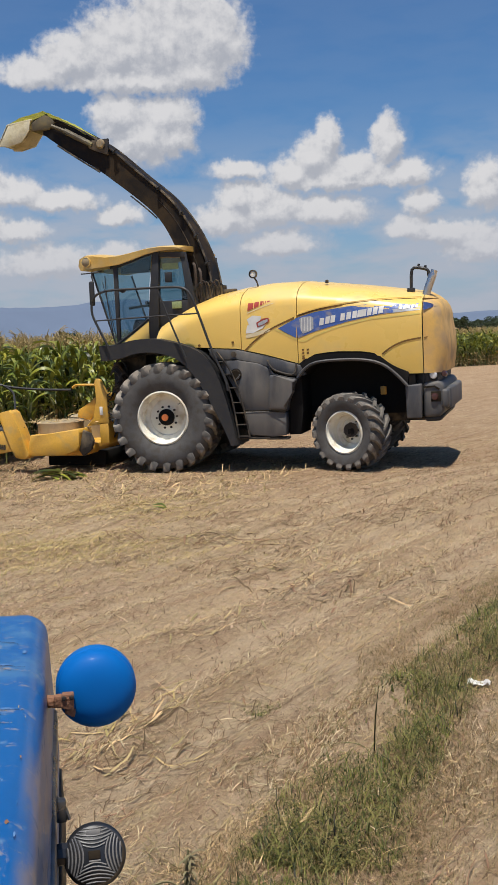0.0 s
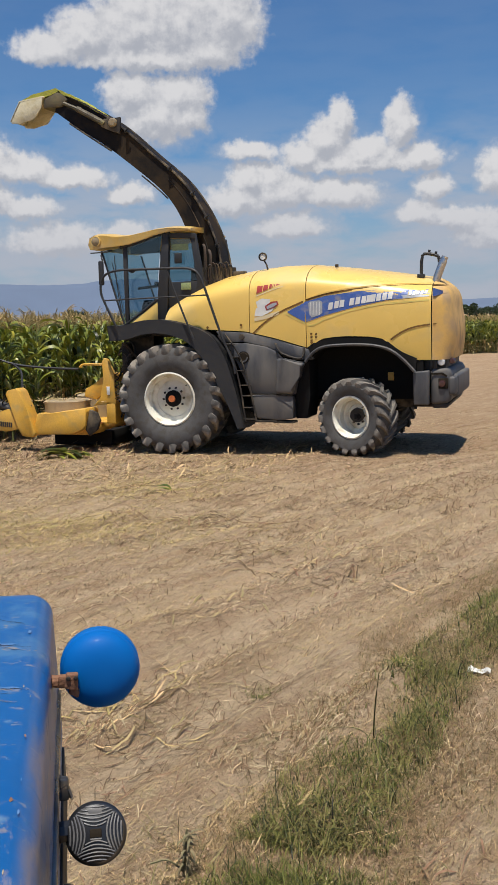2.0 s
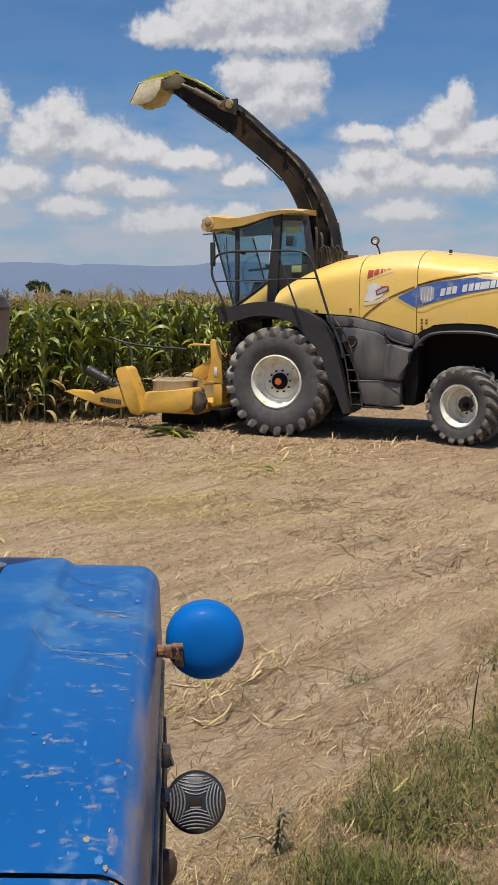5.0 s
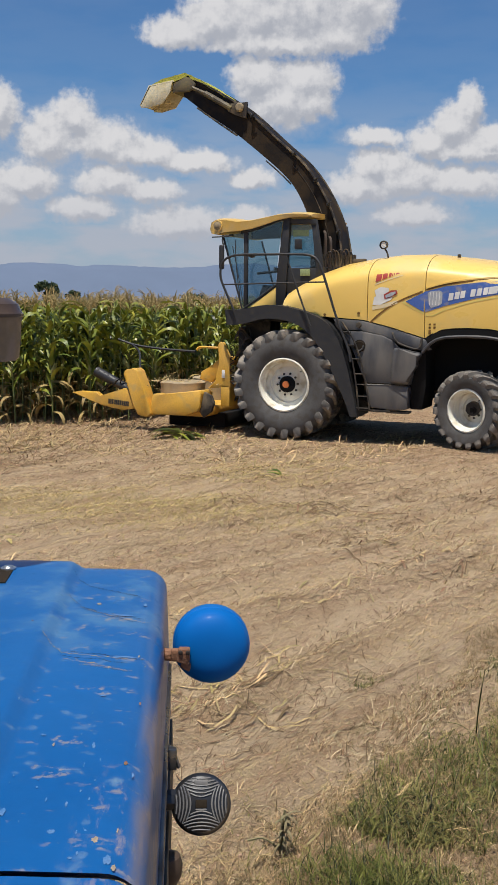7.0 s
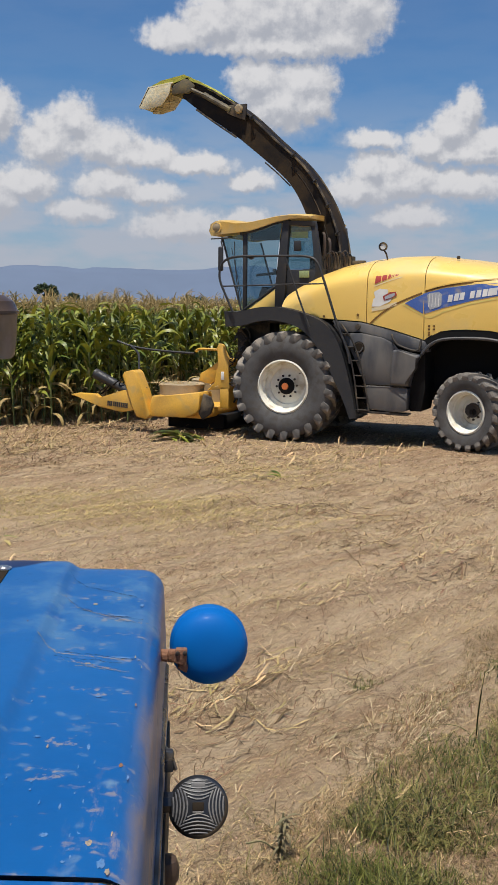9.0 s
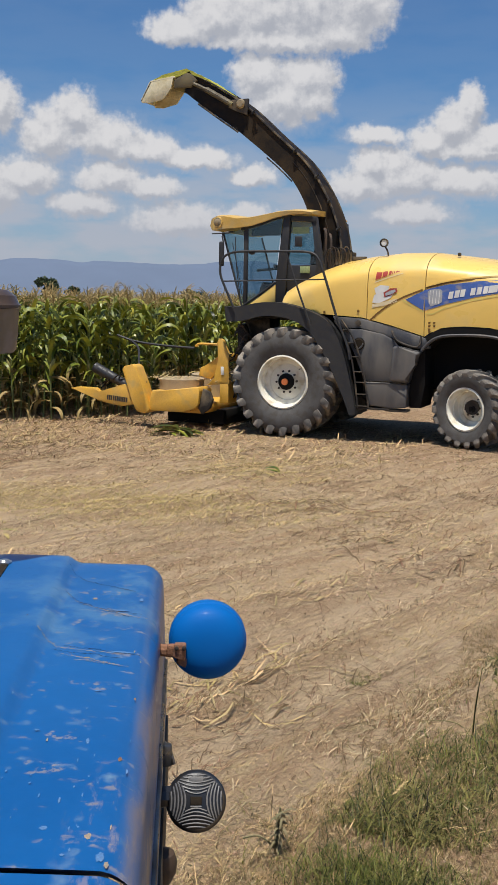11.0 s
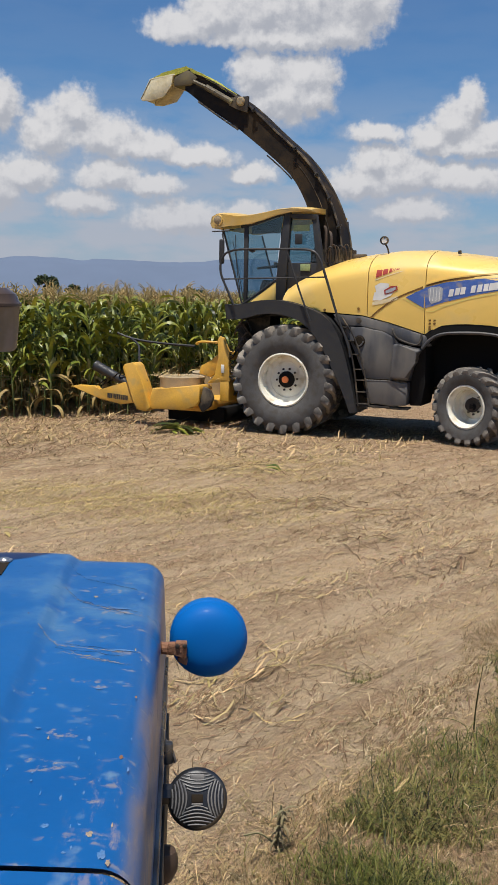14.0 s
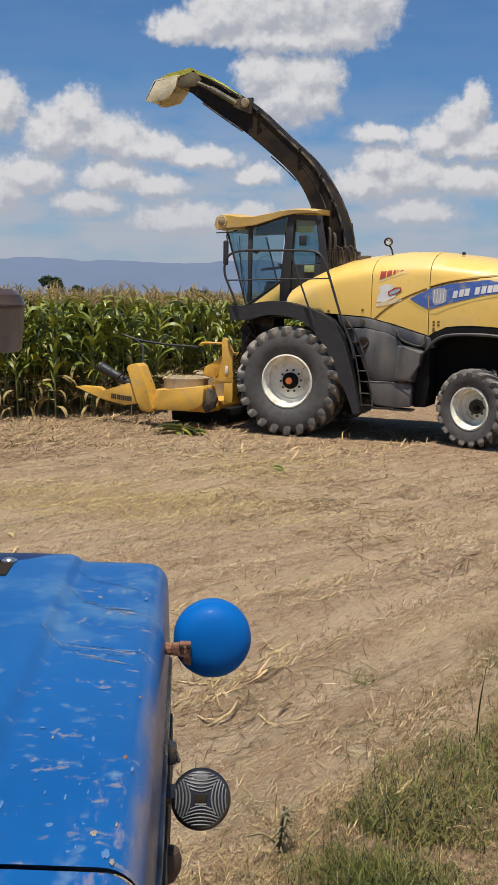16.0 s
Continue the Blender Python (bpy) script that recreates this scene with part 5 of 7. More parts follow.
for k, (x0, w, h, m) in enumerate(((-4.89, 0.10, 0.13, DECAL_RED), (-4.775, 0.085, 0.13, DECAL_RED), (-4.67, 0.045, 0.085, DECAL_RED), (-4.612, 0.014, 0.115, DECAL_RED),
                                   (-4.582, 0.014, 0.12, DECAL_RED), (-4.548, 0.062, 0.085, DECAL_RED), (-4.465, 0.05, 0.085, DECAL_RED))):
    zb = 2.735 + 0.36 * (x0 + 4.89)
    decal("sticker_bar", [(x0 + 0.012, zb + h), (x0 + w + 0.012, zb + h + 0.36 * w)], [(x0, zb), (x0 + w, zb + 0.36 * w)], m, mid_hood, 0.008, n=2)
decal("sticker_line", [(-4.90, 2.705), (-4.62, 2.80), (-4.32, 2.885)], [(-4.90, 2.69), (-4.62, 2.788), (-4.32, 2.878)], DECAL_PALE, mid_hood, 0.006)
decal("sticker_patch", [(-4.90, 2.60), (-4.80, 2.655), (-4.65, 2.64)], [(-4.87, 2.50), (-4.78, 2.53), (-4.66, 2.56)], DECAL_WHITE, mid_hood, 0.006, "weathered white sticker")
decal("sticker_patch", [(-4.90, 2.49), (-4.72, 2.56), (-4.50, 2.60)], [(-4.93, 2.36), (-4.80, 2.36), (-4.62, 2.44)], DECAL_WHITE, mid_hood, 0.006, "weathered white sticker")
decal("sticker_patch", [(-4.93, 2.335), (-4.72, 2.38), (-4.50, 2.44)], [(-4.93, 2.275), (-4.72, 2.315), (-4.50, 2.385)], DECAL_PALE, mid_hood, 0.006, "faded pale sticker edge")
decal("sticker_emblem", [(-4.74, 2.53), (-4.62, 2.60), (-4.52, 2.605)], [(-4.72, 2.455), (-4.60, 2.49), (-4.50, 2.545)], DECAL_RED, mid_hood, 0.011)
decal("sticker_emblem", [(-4.71, 2.52), (-4.62, 2.565), (-4.54, 2.585)], [(-4.70, 2.475), (-4.60, 2.505), (-4.53, 2.55)], DECAL_GREY, mid_hood, 0.015)
for k in range(5):
    decal("fill_mark", [(-3.965 + 0.08 * (k % 2), 2.06 - 0.055 * (k // 2)), (-3.925 + 0.08 * (k % 2), 2.063 - 0.055 * (k // 2))], [(-3.965 + 0.08 * (k % 2), 2.03 - 0.055 * (k // 2)), (-3.93 + 0.08 * (k % 2), 2.033 - 0.055 * (k // 2))], SHADOW_LINE, rear_hood, 0.005, n=2)
for x, z, p in ((-3.945, 1.905, rear_hood), (-5.17, 2.22, hood), (-5.78, 2.19, hood)):
    part("bolt", lathe([(0.0, 0.0), (0.022, 0.0), (0.022, 0.012), (0, 0.014)], Matrix.Translation((x, side_y(x, z), z)) @ Matrix.Rotation(math.pi, 4, "Z"), 10), SHADOW_LINE, p)
part("tail_band", strip([(-1.945 + 0.20 * math.sin(a), MY - (half_width(-1.965) - 0.02) * (0.42 + 0.58 * math.cos(a) ** 0.55) - 0.006, 2.675) for a in np.linspace(0.02, 0.85, 8)], 0.13, 0.004), DECAL_BLUE, tail, "faded blue foil")
# dark strips carry the painted crease and lip shade round the tail
part("tail_crease_shade", strip([(-1.945 + 0.20 * math.sin(a), MY - (half_width(-1.965) - 0.02) * (0.42 + 0.58 * math.cos(a) ** 0.55) - 0.006, 2.165 + 0.04 * a) for a in np.linspace(0.02, 0.75, 8)], 0.016, 0.004), SHADOW_LINE, tail)
part("tail_lip_shade", strip([(-1.955 + 0.26 * math.sin(a), MY - (half_width(-1.965) - 0.02) * (0.42 + 0.58 * math.cos(a) ** 0.55) - 0.004, 2.785) for a in np.linspace(0.02, 1.1, 9)], 0.032, 0.008), SHADOW_LINE, tail)
part("grab_handle", tube([(-1.72, MY - 0.92, 2.45), (-1.68, MY - 0.95, 2.40), (-1.67, MY - 0.94, 2.1), (-1.69, MY - 0.92, 1.95), (-1.70, MY - 0.88, 1.98)], 0.022, 6), DECAL_PALE, tail, "worn pale handle")

# frame and inner body, dark
part("chassis", merge(block((-7.3, MY - 0.46, 0.75), (-1.9, MY + 0.75, 1.5), 0.04), block((-6.4, MY - 0.48, 1.3), (-2.0, MY + 1.22, 2.1), 0.04),
                      block((-5.1, MY - 1.15, 0.7), (-4.3, MY + 1.2, 1.7), 0.03)), STEEL_DARK, harvester)
part("engine_core", block((-5.6, MY - 1.12, 1.9), (-2.1, MY + 1.12, 2.55), 0.05), BLACK, harvester)
for x, r in ((-6.45, 0.16), (-3.2, 0.12)):
    part("axle", lathe([(0, -1.25), (r, -1.25), (r * 1.15, 0), (r, 1.25), (0, 1.25)], Matrix.Translation((x, MY, 0.97 if r > 0.14 else 0.68)), 16), STEEL_DARK, harvester)

# front mudguard: a broad deck running down behind the tyre
outer = smooth_line([(-7.58, 2.26), (-7.30, 2.245), (-6.95, 2.34), (-6.55, 2.35), (-6.10, 2.25), (-5.70, 2.10), (-5.45, 1.80), (-5.27, 1.25), (-5.10, 0.48)])
inner = smooth_line([(-7.55, 1.99), (-7.20, 2.01), (-6.90, 2.11), (-6.50, 2.11), (-6.10, 1.98), (-5.80, 1.66), (-5.55, 1.20), (-5.35, 0.80), (-5.22, 0.46)])
mudguard = part("front_mudguard", prism(outer + inner[::-1], MY - 1.52, MY - 0.85, 0.012), BLACK, harvester, "dusty black front mudguard")
part("front_mudguard", prism(outer + inner[::-1], MY + 0.85, MY + 1.5, 0.012), BLACK, harvester)
part("deck_lamp", lathe([(0, 0), (0.05, 0), (0.045, -0.03), (0, -0.035)], Matrix.Translation((-5.15, MY - 1.36, 2.02)), 14), STEEL_DARK, harvester)

# grey side panels behind the ladder
part("upper_side_panel", prism([(-5.62, 2.12), (-5.10, 2.09), (-4.60, 1.97), (-4.0, 1.79), (-3.93, 1.62), (-4.25, 1.62), (-4.7, 1.86), (-5.1, 1.93), (-5.5, 1.93)], MY - 1.335, MY - 1.15, 0.012), GREY, harvester, "dusty dark grey side panel")
side_panel = part("side_panel", prism([(-5.45, 1.91), (-5.1, 1.915), (-4.72, 1.845), (-4.54, 1.76), (-4.45, 1.64), (-4.06, 1.575), (-4.17, 1.38), (-4.24, 1.03), (-5.02, 1.055), (-5.2, 1.5)], MY - 1.38, MY - 1.1, 0.02), GREY, harvester, "dusty grey side door panel")
part("side_bulge", prism([(-4.52, 1.66), (-4.42, 1.64), (-4.03, 1.565), (-4.17, 1.37), (-4.25, 1.05), (-4.56, 1.06)], MY - 1.47, MY - 1.3, 0.05, 3), GREY, side_panel)
part("hand_hole", lathe([(0.0, -0.015), (0.075, -0.015), (0.085, 0.0), (0.10, 0.006), (0.105, 0.0)], Matrix.Translation((-5.12, MY - 1.385, 1.67)), 20), GAP, side_panel)
part("hand_grip", tube([(-5.17, MY - 1.40, 1.61), (-5.12, MY - 1.41, 1.58), (-5.06, MY - 1.40, 1.63), (-5.05, MY - 1.39, 1.68)], 0.014, 6), GREY, side_panel)
part("lower_side_panel", prism([(-4.99, 1.035), (-4.56, 1.03), (-4.255, 1.01), (-4.26, 0.63), (-4.5, 0.60), (-4.90, 0.64)], MY - 1.42, MY - 1.0, 0.02), GREY, harvester, "dusty grey lower side box")
part("panel_seam", strip([(-5.0, MY - 1.425, 1.045), (-4.6, MY - 1.425, 1.05), (-4.25, MY - 1.475, 1.02)], 0.016, 0.006), GAP, harvester)
part("side_handrail", tube([(-4.56, MY - 1.36, 1.90), (-4.50, MY - 1.43, 1.80), (-4.43, MY - 1.43, 1.72), (-4.15, MY - 1.45, 1.635), (-4.07, MY - 1.43, 1.66), (-4.06, MY - 1.36, 1.83)], 0.018, 8), STEEL_DARK, harvester)
part("running_board", block((-5.25, MY - 1.42, 0.565), (-4.55, MY - 1.1, 0.60), 0.008), STEEL_DARK, harvester)
part("sill_step", block((-4.62, MY - 1.40, 0.55), (-4.25, MY - 1.15, 0.585), 0.008), STEEL_DARK, harvester)

# ladder and railings
ladder_y = MY - 1.45
ladder = part("ladder", merge(tube([(-5.55, ladder_y, 2.05), (-5.30, ladder_y, 1.72), (-5.17, ladder_y, 1.2), (-5.09, ladder_y, 0.58)], 0.016, 6),
                              tube([(-5.42, ladder_y, 2.07), (-5.16, ladder_y, 1.72), (-4.98, ladder_y, 1.1), (-4.90, ladder_y, 0.60)], 0.016, 6)), STEEL_DARK, harvester, "narrow grey access ladder")
for x0, x1, z in ((-5.16, -4.90, 0.62), (-5.13, -4.92, 0.82), (-5.16, -4.97, 1.02), (-5.18, -5.0, 1.20), (-5.25, -5.08, 1.45), (-5.31, -5.17, 1.68), (-5.42, -5.28, 1.90)):
    part("rung", block((x0, ladder_y - 0.01, z - 0.009), (x1, ladder_y + 0.12, z + 0.009), 0.003, 1), STEEL_DARK, ladder)
rail_y = MY - 1.57
rail = part("platform_rail", tube([(-7.377, rail_y, 2.241), (-7.555, rail_y, 2.598), (-7.664, rail_y, 2.846), (-7.615, rail_y, 3.113), (-7.387, rail_y, 3.212), (-6.841, rail_y, 3.207), (-6.296, rail_y, 3.207), (-5.949, rail_y, 3.193), (-5.810, rail_y, 3.093), (-5.671, rail_y, 2.717), (-5.453, rail_y, 2.052), (-5.255, rail_y, 1.626), (-5.215, rail_y, 1.408)], 0.021, 8), BLACK, harvester, "black tubular platform railing")
part("mid_rail", tube([(-7.575, rail_y, 2.697), (-6.742, rail_y, 2.717), (-5.691, rail_y, 2.737)], 0.013, 6), BLACK, rail)
part("rail_post", tube([(-6.405, rail_y, 3.193), (-6.197, rail_y, 2.618), (-5.949, rail_y, 2.003)], 0.018, 6), BLACK, rail)
part("rail_post", tube([(-7.099, rail_y + 0.01, 3.193), (-7.040, rail_y + 0.01, 3.163), (-6.990, rail_y, 3.193)], 0.02, 6), BLACK, rail)

# cab
CY0, CY1 = MY - 0.90, MY + 0.90
cab = part("cab", block((-7.62, CY0, 2.05), (-5.95, CY1, 2.27), 0.02), BLACK, harvester, "black cab floor and frame with tinted windows")
for y in (CY0, CY1):
    s = 1 if y == CY0 else -1
    part("front_pillar", tube([(-7.92, y, 3.60), (-7.80, y, 3.2), (-7.62, y, 2.6), (-7.52, y, 2.26)], 0.020, 6), BLACK, cab)
    part("door_pillar", prism([(-7.50, 3.68), (-7.42, 3.68), (-7.43, 2.28), (-7.50, 2.26)], y - 0.01 * s, y + 0.05 * s, 0.01), BLACK, cab)
    part("middle_pillar", prism([(-6.72, 3.88), (-6.60, 3.88), (-6.68, 2.30), (-6.86, 2.30), (-6.85, 2.75), (-6.80, 3.2)], y - 0.02 * s, y + 0.08 * s, 0.01), BLACK, cab)
    part("rear_pillar", prism([(-6.22, 3.84), (-6.12, 3.84), (-5.98, 3.0), (-6.02, 2.62), (-6.16, 2.62), (-6.10, 3.0)], y + 0.02 * s, y + 0.10 * s, 0.01), BLACK, cab)
    part("roof_rail", prism([(-6.66, 3.86), (-6.12, 3.84), (-6.12, 3.74), (-6.64, 3.78)], y, y + 0.08 * s, 0.01), BLACK, cab)
part("door_top_frame", tube([(-7.55, CY0, 3.64), (-7.2, CY0, 3.72), (-6.88, CY0, 3.83), (-6.68, CY0, 3.86)], 0.03, 6), BLACK, cab)
part("door_lower_frame", tube([(-7.50, CY0 - 0.005, 2.27), (-7.2, CY0 - 0.005, 2.46), (-6.86, CY0 - 0.005, 2.70)], 0.022, 6), BLACK, cab)
part("rear_wall", merge(block((-6.12, CY0 + 0.06, 2.2), (-6.02, CY1 - 0.06, 3.02), 0.02), prism([(-6.66, 3.0), (-6.04, 3.0), (-6.02, 2.55), (-6.66, 2.55)], CY0 + 0.03, CY0 + 0.08, 0.01)), BLACK, cab)
part("door_panel", prism([(-7.44, 2.25), (-6.86, 2.665), (-6.865, 2.34), (-7.1, 2.30)], CY0 - 0.012, CY0 + 0.03, 0.006), YELLOW, cab, "yellow lower door corner")
part("door_glass", prism([(-7.42, 3.66), (-7.1, 3.73), (-6.74, 3.84), (-6.82, 3.3), (-6.87, 2.72), (-7.42, 2.34)], CY0 + 0.008, CY0 + 0.014), GLASS, cab, "tinted door window", 0)
part("sun_band", prism([(-7.36, 3.64), (-7.1, 3.71), (-6.76, 3.82), (-6.80, 3.52), (-7.36, 3.52)], CY0 + 0.022, CY0 + 0.026), GLASS_DARK, cab, "dark sunshade band", 0)
part("quarter_glass", prism([(-6.60, 3.76), (-6.22, 3.74), (-6.11, 3.02), (-6.64, 3.02)], CY0 + 0.045, CY0 + 0.05), GLASS, cab, "tinted rear side window", 0)
part("front_glass", prism([(-7.90, 3.58), (-7.51, 3.64), (-7.51, 2.30), (-7.60, 2.6), (-7.79, 3.2)], CY0 + 0.008, CY0 + 0.014), GLASS, cab, "tinted corner window", 0)
part("far_glass", prism([(-7.42, 3.66), (-6.74, 3.84), (-6.82, 3.3), (-6.87, 2.72), (-7.42, 2.34)], CY1 - 0.014, CY1 - 0.008), GLASS, cab, "tinted far window", 0)
bm = bmesh.new()
rows = [[bm.verts.new((x - 0.10 * math.sin(math.pi * k / 10), CY0 + (CY1 - CY0) * k / 10, z)) for k in range(11)] for x, z in ((-7.92, 3.60), (-7.80, 3.2), (-7.62, 2.6), (-7.52, 2.26))]
for r, s in zip(rows, rows[1:]):
    for j in range(10):
        bm.faces.new((r[j], r[j + 1], s[j + 1], s[j]))
part("windscreen", bm, GLASS, cab, "curved tinted windscreen")
part("window_sticker", block((-6.56, CY0 + 0.036, 3.55), (-6.26, CY0 + 0.040, 3.66), 0), STICKER, cab)
part("wiper", merge(tube([(-7.66, CY0 - 0.02, 3.5), (-7.64, CY0 - 0.02, 3.0), (-7.56, CY0 - 0.02, 2.5)], 0.008, 5), tube([(-7.72, CY0 - 0.01, 3.4), (-7.60, CY0 - 0.02, 2.9), (-7.50, CY0 - 0.02, 2.4)], 0.006, 5)), BLACK, cab)


def roof():
    """The cab roof: a sheet with a thick drooping peak in front."""
    bm = bmesh.new()
    xs = (-8.20, -8.15, -8.02, -7.85, -7.6, -7.35, -7.1, -6.85, -6.6, -6.35, -6.18)
    up = (3.74, 3.86, 3.90, 3.89, 3.85, 3.86, 3.90, 3.945, 3.965, 3.955, 3.93)
    dn = (3.70, 3.63, 3.62, 3.65, 3.665, 3.69, 3.755, 3.83, 3.875, 3.885, 3.88)
    rows = []
    for x, zu, zd in zip(xs, up, dn):
        w = 0.99 - 0.13 * max(0, (-7.9 - x) / 0.3) ** 2
        ring = []
        for k in range(13):
            f = -1 + 2 * k / 12
            crown = 0.05 * (1 - f * f)
            ring.append((x, MY + w * f, zu - 0.025 * abs(f) ** 6 + crown))
        for k in range(12, -1, -1):
            f = -1 + 2 * k / 12
            ring.append((x, MY + w * f * 0.985, zd))
        rows.append([bm.verts.new(p) for p in ring])
    for r, s in zip(rows, rows[1:]):
        n = len(r)
        for j in range(n):
            bm.faces.new((r[j], r[(j + 1) % n], s[(j + 1) % n], s[j]))
    bm.faces.new(rows[0])
    bm.faces.new(rows[-1][::-1])
    bmesh.ops.bevel(bm, geom=[e for e in bm.edges if e.calc_face_angle(0) > 0.9], offset=0.02, segments=2, affect="EDGES")
    return bm


cab_roof = part("cab_roof", roof(), ROOF_YELLOW, cab, "sun-faded yellow cab roof with a drooping peak", 50)
part("roof_lamp", merge(lathe([(0, -0.035), (0.045, -0.03), (0.075, -0.01), (0.085, 0.02)], Matrix.Translation((-7.99, MY - 0.985, 3.765)), 18)), LENS_DIM, cab_roof, "round roof work lamp")
part("lamp_ring", lathe([(0.078, -0.016), (0.095, -0.014), (0.10, 0.01)], Matrix.Translation((-7.99, MY - 0.985, 3.765)), 18), ROOF_YELLOW, cab_roof)
part("seat", merge(block((-6.95, MY - 0.28, 2.55), (-6.42, MY + 0.28, 2.72), 0.06, 3), prism([(-6.50, 2.66), (-6.40, 2.66), (-6.26, 3.38), (-6.38, 3.40)], MY - 0.26, MY + 0.26, 0.04, 3), block((-6.42, MY - 0.16, 3.38), (-6.24, MY + 0.16, 3.58), 0.04, 3), block((-6.9, MY - 0.2, 2.26), (-6.5, MY + 0.2, 2.56), 0.02)), SEAT, cab, "dark cloth driver seat")
part("console", merge(prism([(-7.36, 2.27), (-7.10, 2.27), (-7.12, 2.62), (-7.24, 2.72), (-7.30, 2.60)], MY - 0.62, MY - 0.2, 0.03), tube([(-7.22, MY - 0.1, 2.3), (-7.16, MY - 0.1, 2.7), (-7.08, MY - 0.1, 2.88)], 0.045, 8), block((-6.9, MY - 0.6, 2.68), (-6.5, MY - 0.36, 2.86), 0.03), tube([(-7.40, MY - 0.5, 2.92), (-6.95, MY - 0.5, 2.96)], 0.025, 6)), BLACK, cab)
wheel_m = Matrix.Translation((-7.05, MY - 0.1, 2.92)) @ Matrix.Rotation(radians(35), 4, "Y")
bm = bmesh.new()
bm = merge(tube([wheel_m @ Vector((0.20 * math.cos(a), 0.20 * math.sin(a), 0)) for a in np.linspace(0, 2 * math.pi, 25)], 0.016, 6, 0), tube([wheel_m @ Vector((-0.19, 0, 0)), wheel_m @ Vector((0, 0, -0.03)), wheel_m @ Vector((0.19, 0, 0))], 0.014, 5, 1))
part("steering_wheel", bm, BLACK, cab)
part("mirror", merge(block((-7.93, CY0 - 0.16, 2.98), (-7.83, CY0 - 0.10, 3.42), 0.03, 3), tube([(-7.85, CY0 - 0.12, 3.40), (-7.90, CY0 - 0.1, 3.58), (-7.70, CY0 - 0.02, 3.60)], 0.014, 6), tube([(-8.08, CY0 - 0.12, 3.56), (-7.75, CY0 - 0.1, 3.57)], 0.012, 6)), BLACK, cab, "black upright side mirror")
part("mirror", merge(block((-6.50, CY0 - 0.05, 3.32), (-6.36, CY0 - 0.02, 3.50), 0.015)), BLACK, cab)
part("warning_plate", block((-6.40, CY0 - 0.01, 2.86), (-6.22, CY0 + 0.02, 2.98), 0.004), STICKER, cab)

# discharge spout
SPOUT_TOP = [(-5.82, 2.80), (-5.83, 3.12), (-5.88, 3.52), (-6.00, 3.90), (-6.15, 4.24), (-6.41, 4.66), (-6.70, 4.99), (-7.12, 5.33), (-7.72, 5.88), (-8.06, 6.11), (-8.57, 6.41), (-9.0, 6.61)]
SPOUT_LOW = [(-6.14, 2.80), (-6.21, 3.12), (-6.37, 3.59), (-6.51, 3.96), (-6.65, 4.27), (-6.84, 4.56), (-7.08, 4.79), (-7.33, 5.00), (-7.70, 5.29), (-7.98, 5.51), (-8.65, 5.94), (-9.08, 6.26)]


def spout_lines(n=44):
    a, b = smooth_line(SPOUT_TOP), smooth_line(SPOUT_LOW)
    t = np.linspace(0, 1, n)
    f = lambda l, k: np.interp(t, np.linspace(0, 1, len(l)), [p[k] for p in l])
    return list(zip(f(a, 0), f(a, 1))), list(zip(f(b, 0), f(b, 1)))


def spout_shell():
    """A channel open below: back plate and two sides with thickness."""
    up, dn = spout_lines()
    bm = bmesh.new()
    rows = []
    n = len(up)
    for i, ((xu, zu), (xd, zd)) in enumerate(zip(up, dn)):
        w = 0.27 - 0.06 * i / n
        g = Vector((xd - xu, 0, zd - zu)).normalized() * 0.012
        pts = [(xd, -w, zd), (xu, -w, zu), (xu, w, zu), (xd, w, zd), (xd, w - 0.012, zd), (xu + g.x, w - 0.012, zu + g.z), (xu + g.x, -w + 0.012, zu + g.z), (xd, -w + 0.012, zd)]
        rows.append([bm.verts.new((x, MY + y, z)) for x, y, z in pts])
    for r, s in zip(rows, rows[1:]):
        for j in range(8):
            bm.faces.new((r[j], r[(j + 1) % 8], s[(j + 1) % 8], s[j]))
    for r in (rows[0], rows[-1]):
        for a in ((0, 1, 6, 7), (1, 2, 5, 6), (2, 3, 4, 5)):
            bm.faces.new([r[k] for k in a])
    return bm


spout = part("discharge_spout", spout_shell(), SPOUT, harvester, "long curved dark steel discharge spout", 25)
up, dn = spout_lines()
for side in (-1, 1):
    flange = [(x + 0.0, MY + side * (0.285 - 0.06 * i / len(up)), z) for i, (x, z) in enumerate(up)]
    part("flange", tube(flange, 0.022, 5, 0), STEEL_DARK, spout)
part("liner_edge", strip([(xd * 0.42 + xu * 0.58, MY - 0.272 + 0.06 * i / 44, zd * 0.42 + zu * 0.58) for i, ((xu, zu), (xd, zd)) in enumerate(zip(up, dn)) if i < 24], 0.012, 0.006), STEEL_DARK, spout)
for i in (6, 10, 15, 19, 24, 30):
    x, z = up[i]
    part("clamp", merge(block((x - 0.035, MY - 0.32, z - 0.025), (x + 0.035, MY - 0.25, z + 0.03), 0.008), tube([(x - 0.02, MY - 0.33, z), (x + 0.07, MY - 0.33, z + 0.05)], 0.012, 5)), BLACK, spout)
part("stay_rod", tube([(-6.84, MY - 0.28, 4.53), (-7.06, MY - 0.28, 4.74), (-7.34, MY - 0.28, 4.97)], 0.014, 5), STEEL_DARK, spout)
part("stay_rod", tube([(-7.94, MY - 0.25, 5.46), (-8.34, MY - 0.24, 5.72), (-8.78, MY - 0.23, 6.02)], 0.018, 5), STEEL_DARK, spout)
part("deflector_cylinder", merge(tube([(-8.86, MY - 0.27, 6.38), (-8.60, MY - 0.27, 6.26)], 0.035, 8), tube([(-8.60, MY - 0.27, 6.26), (-8.05, MY - 0.27, 5.95)], 0.055, 10)), TIP_STEEL, spout, "dusty tan cylinder")
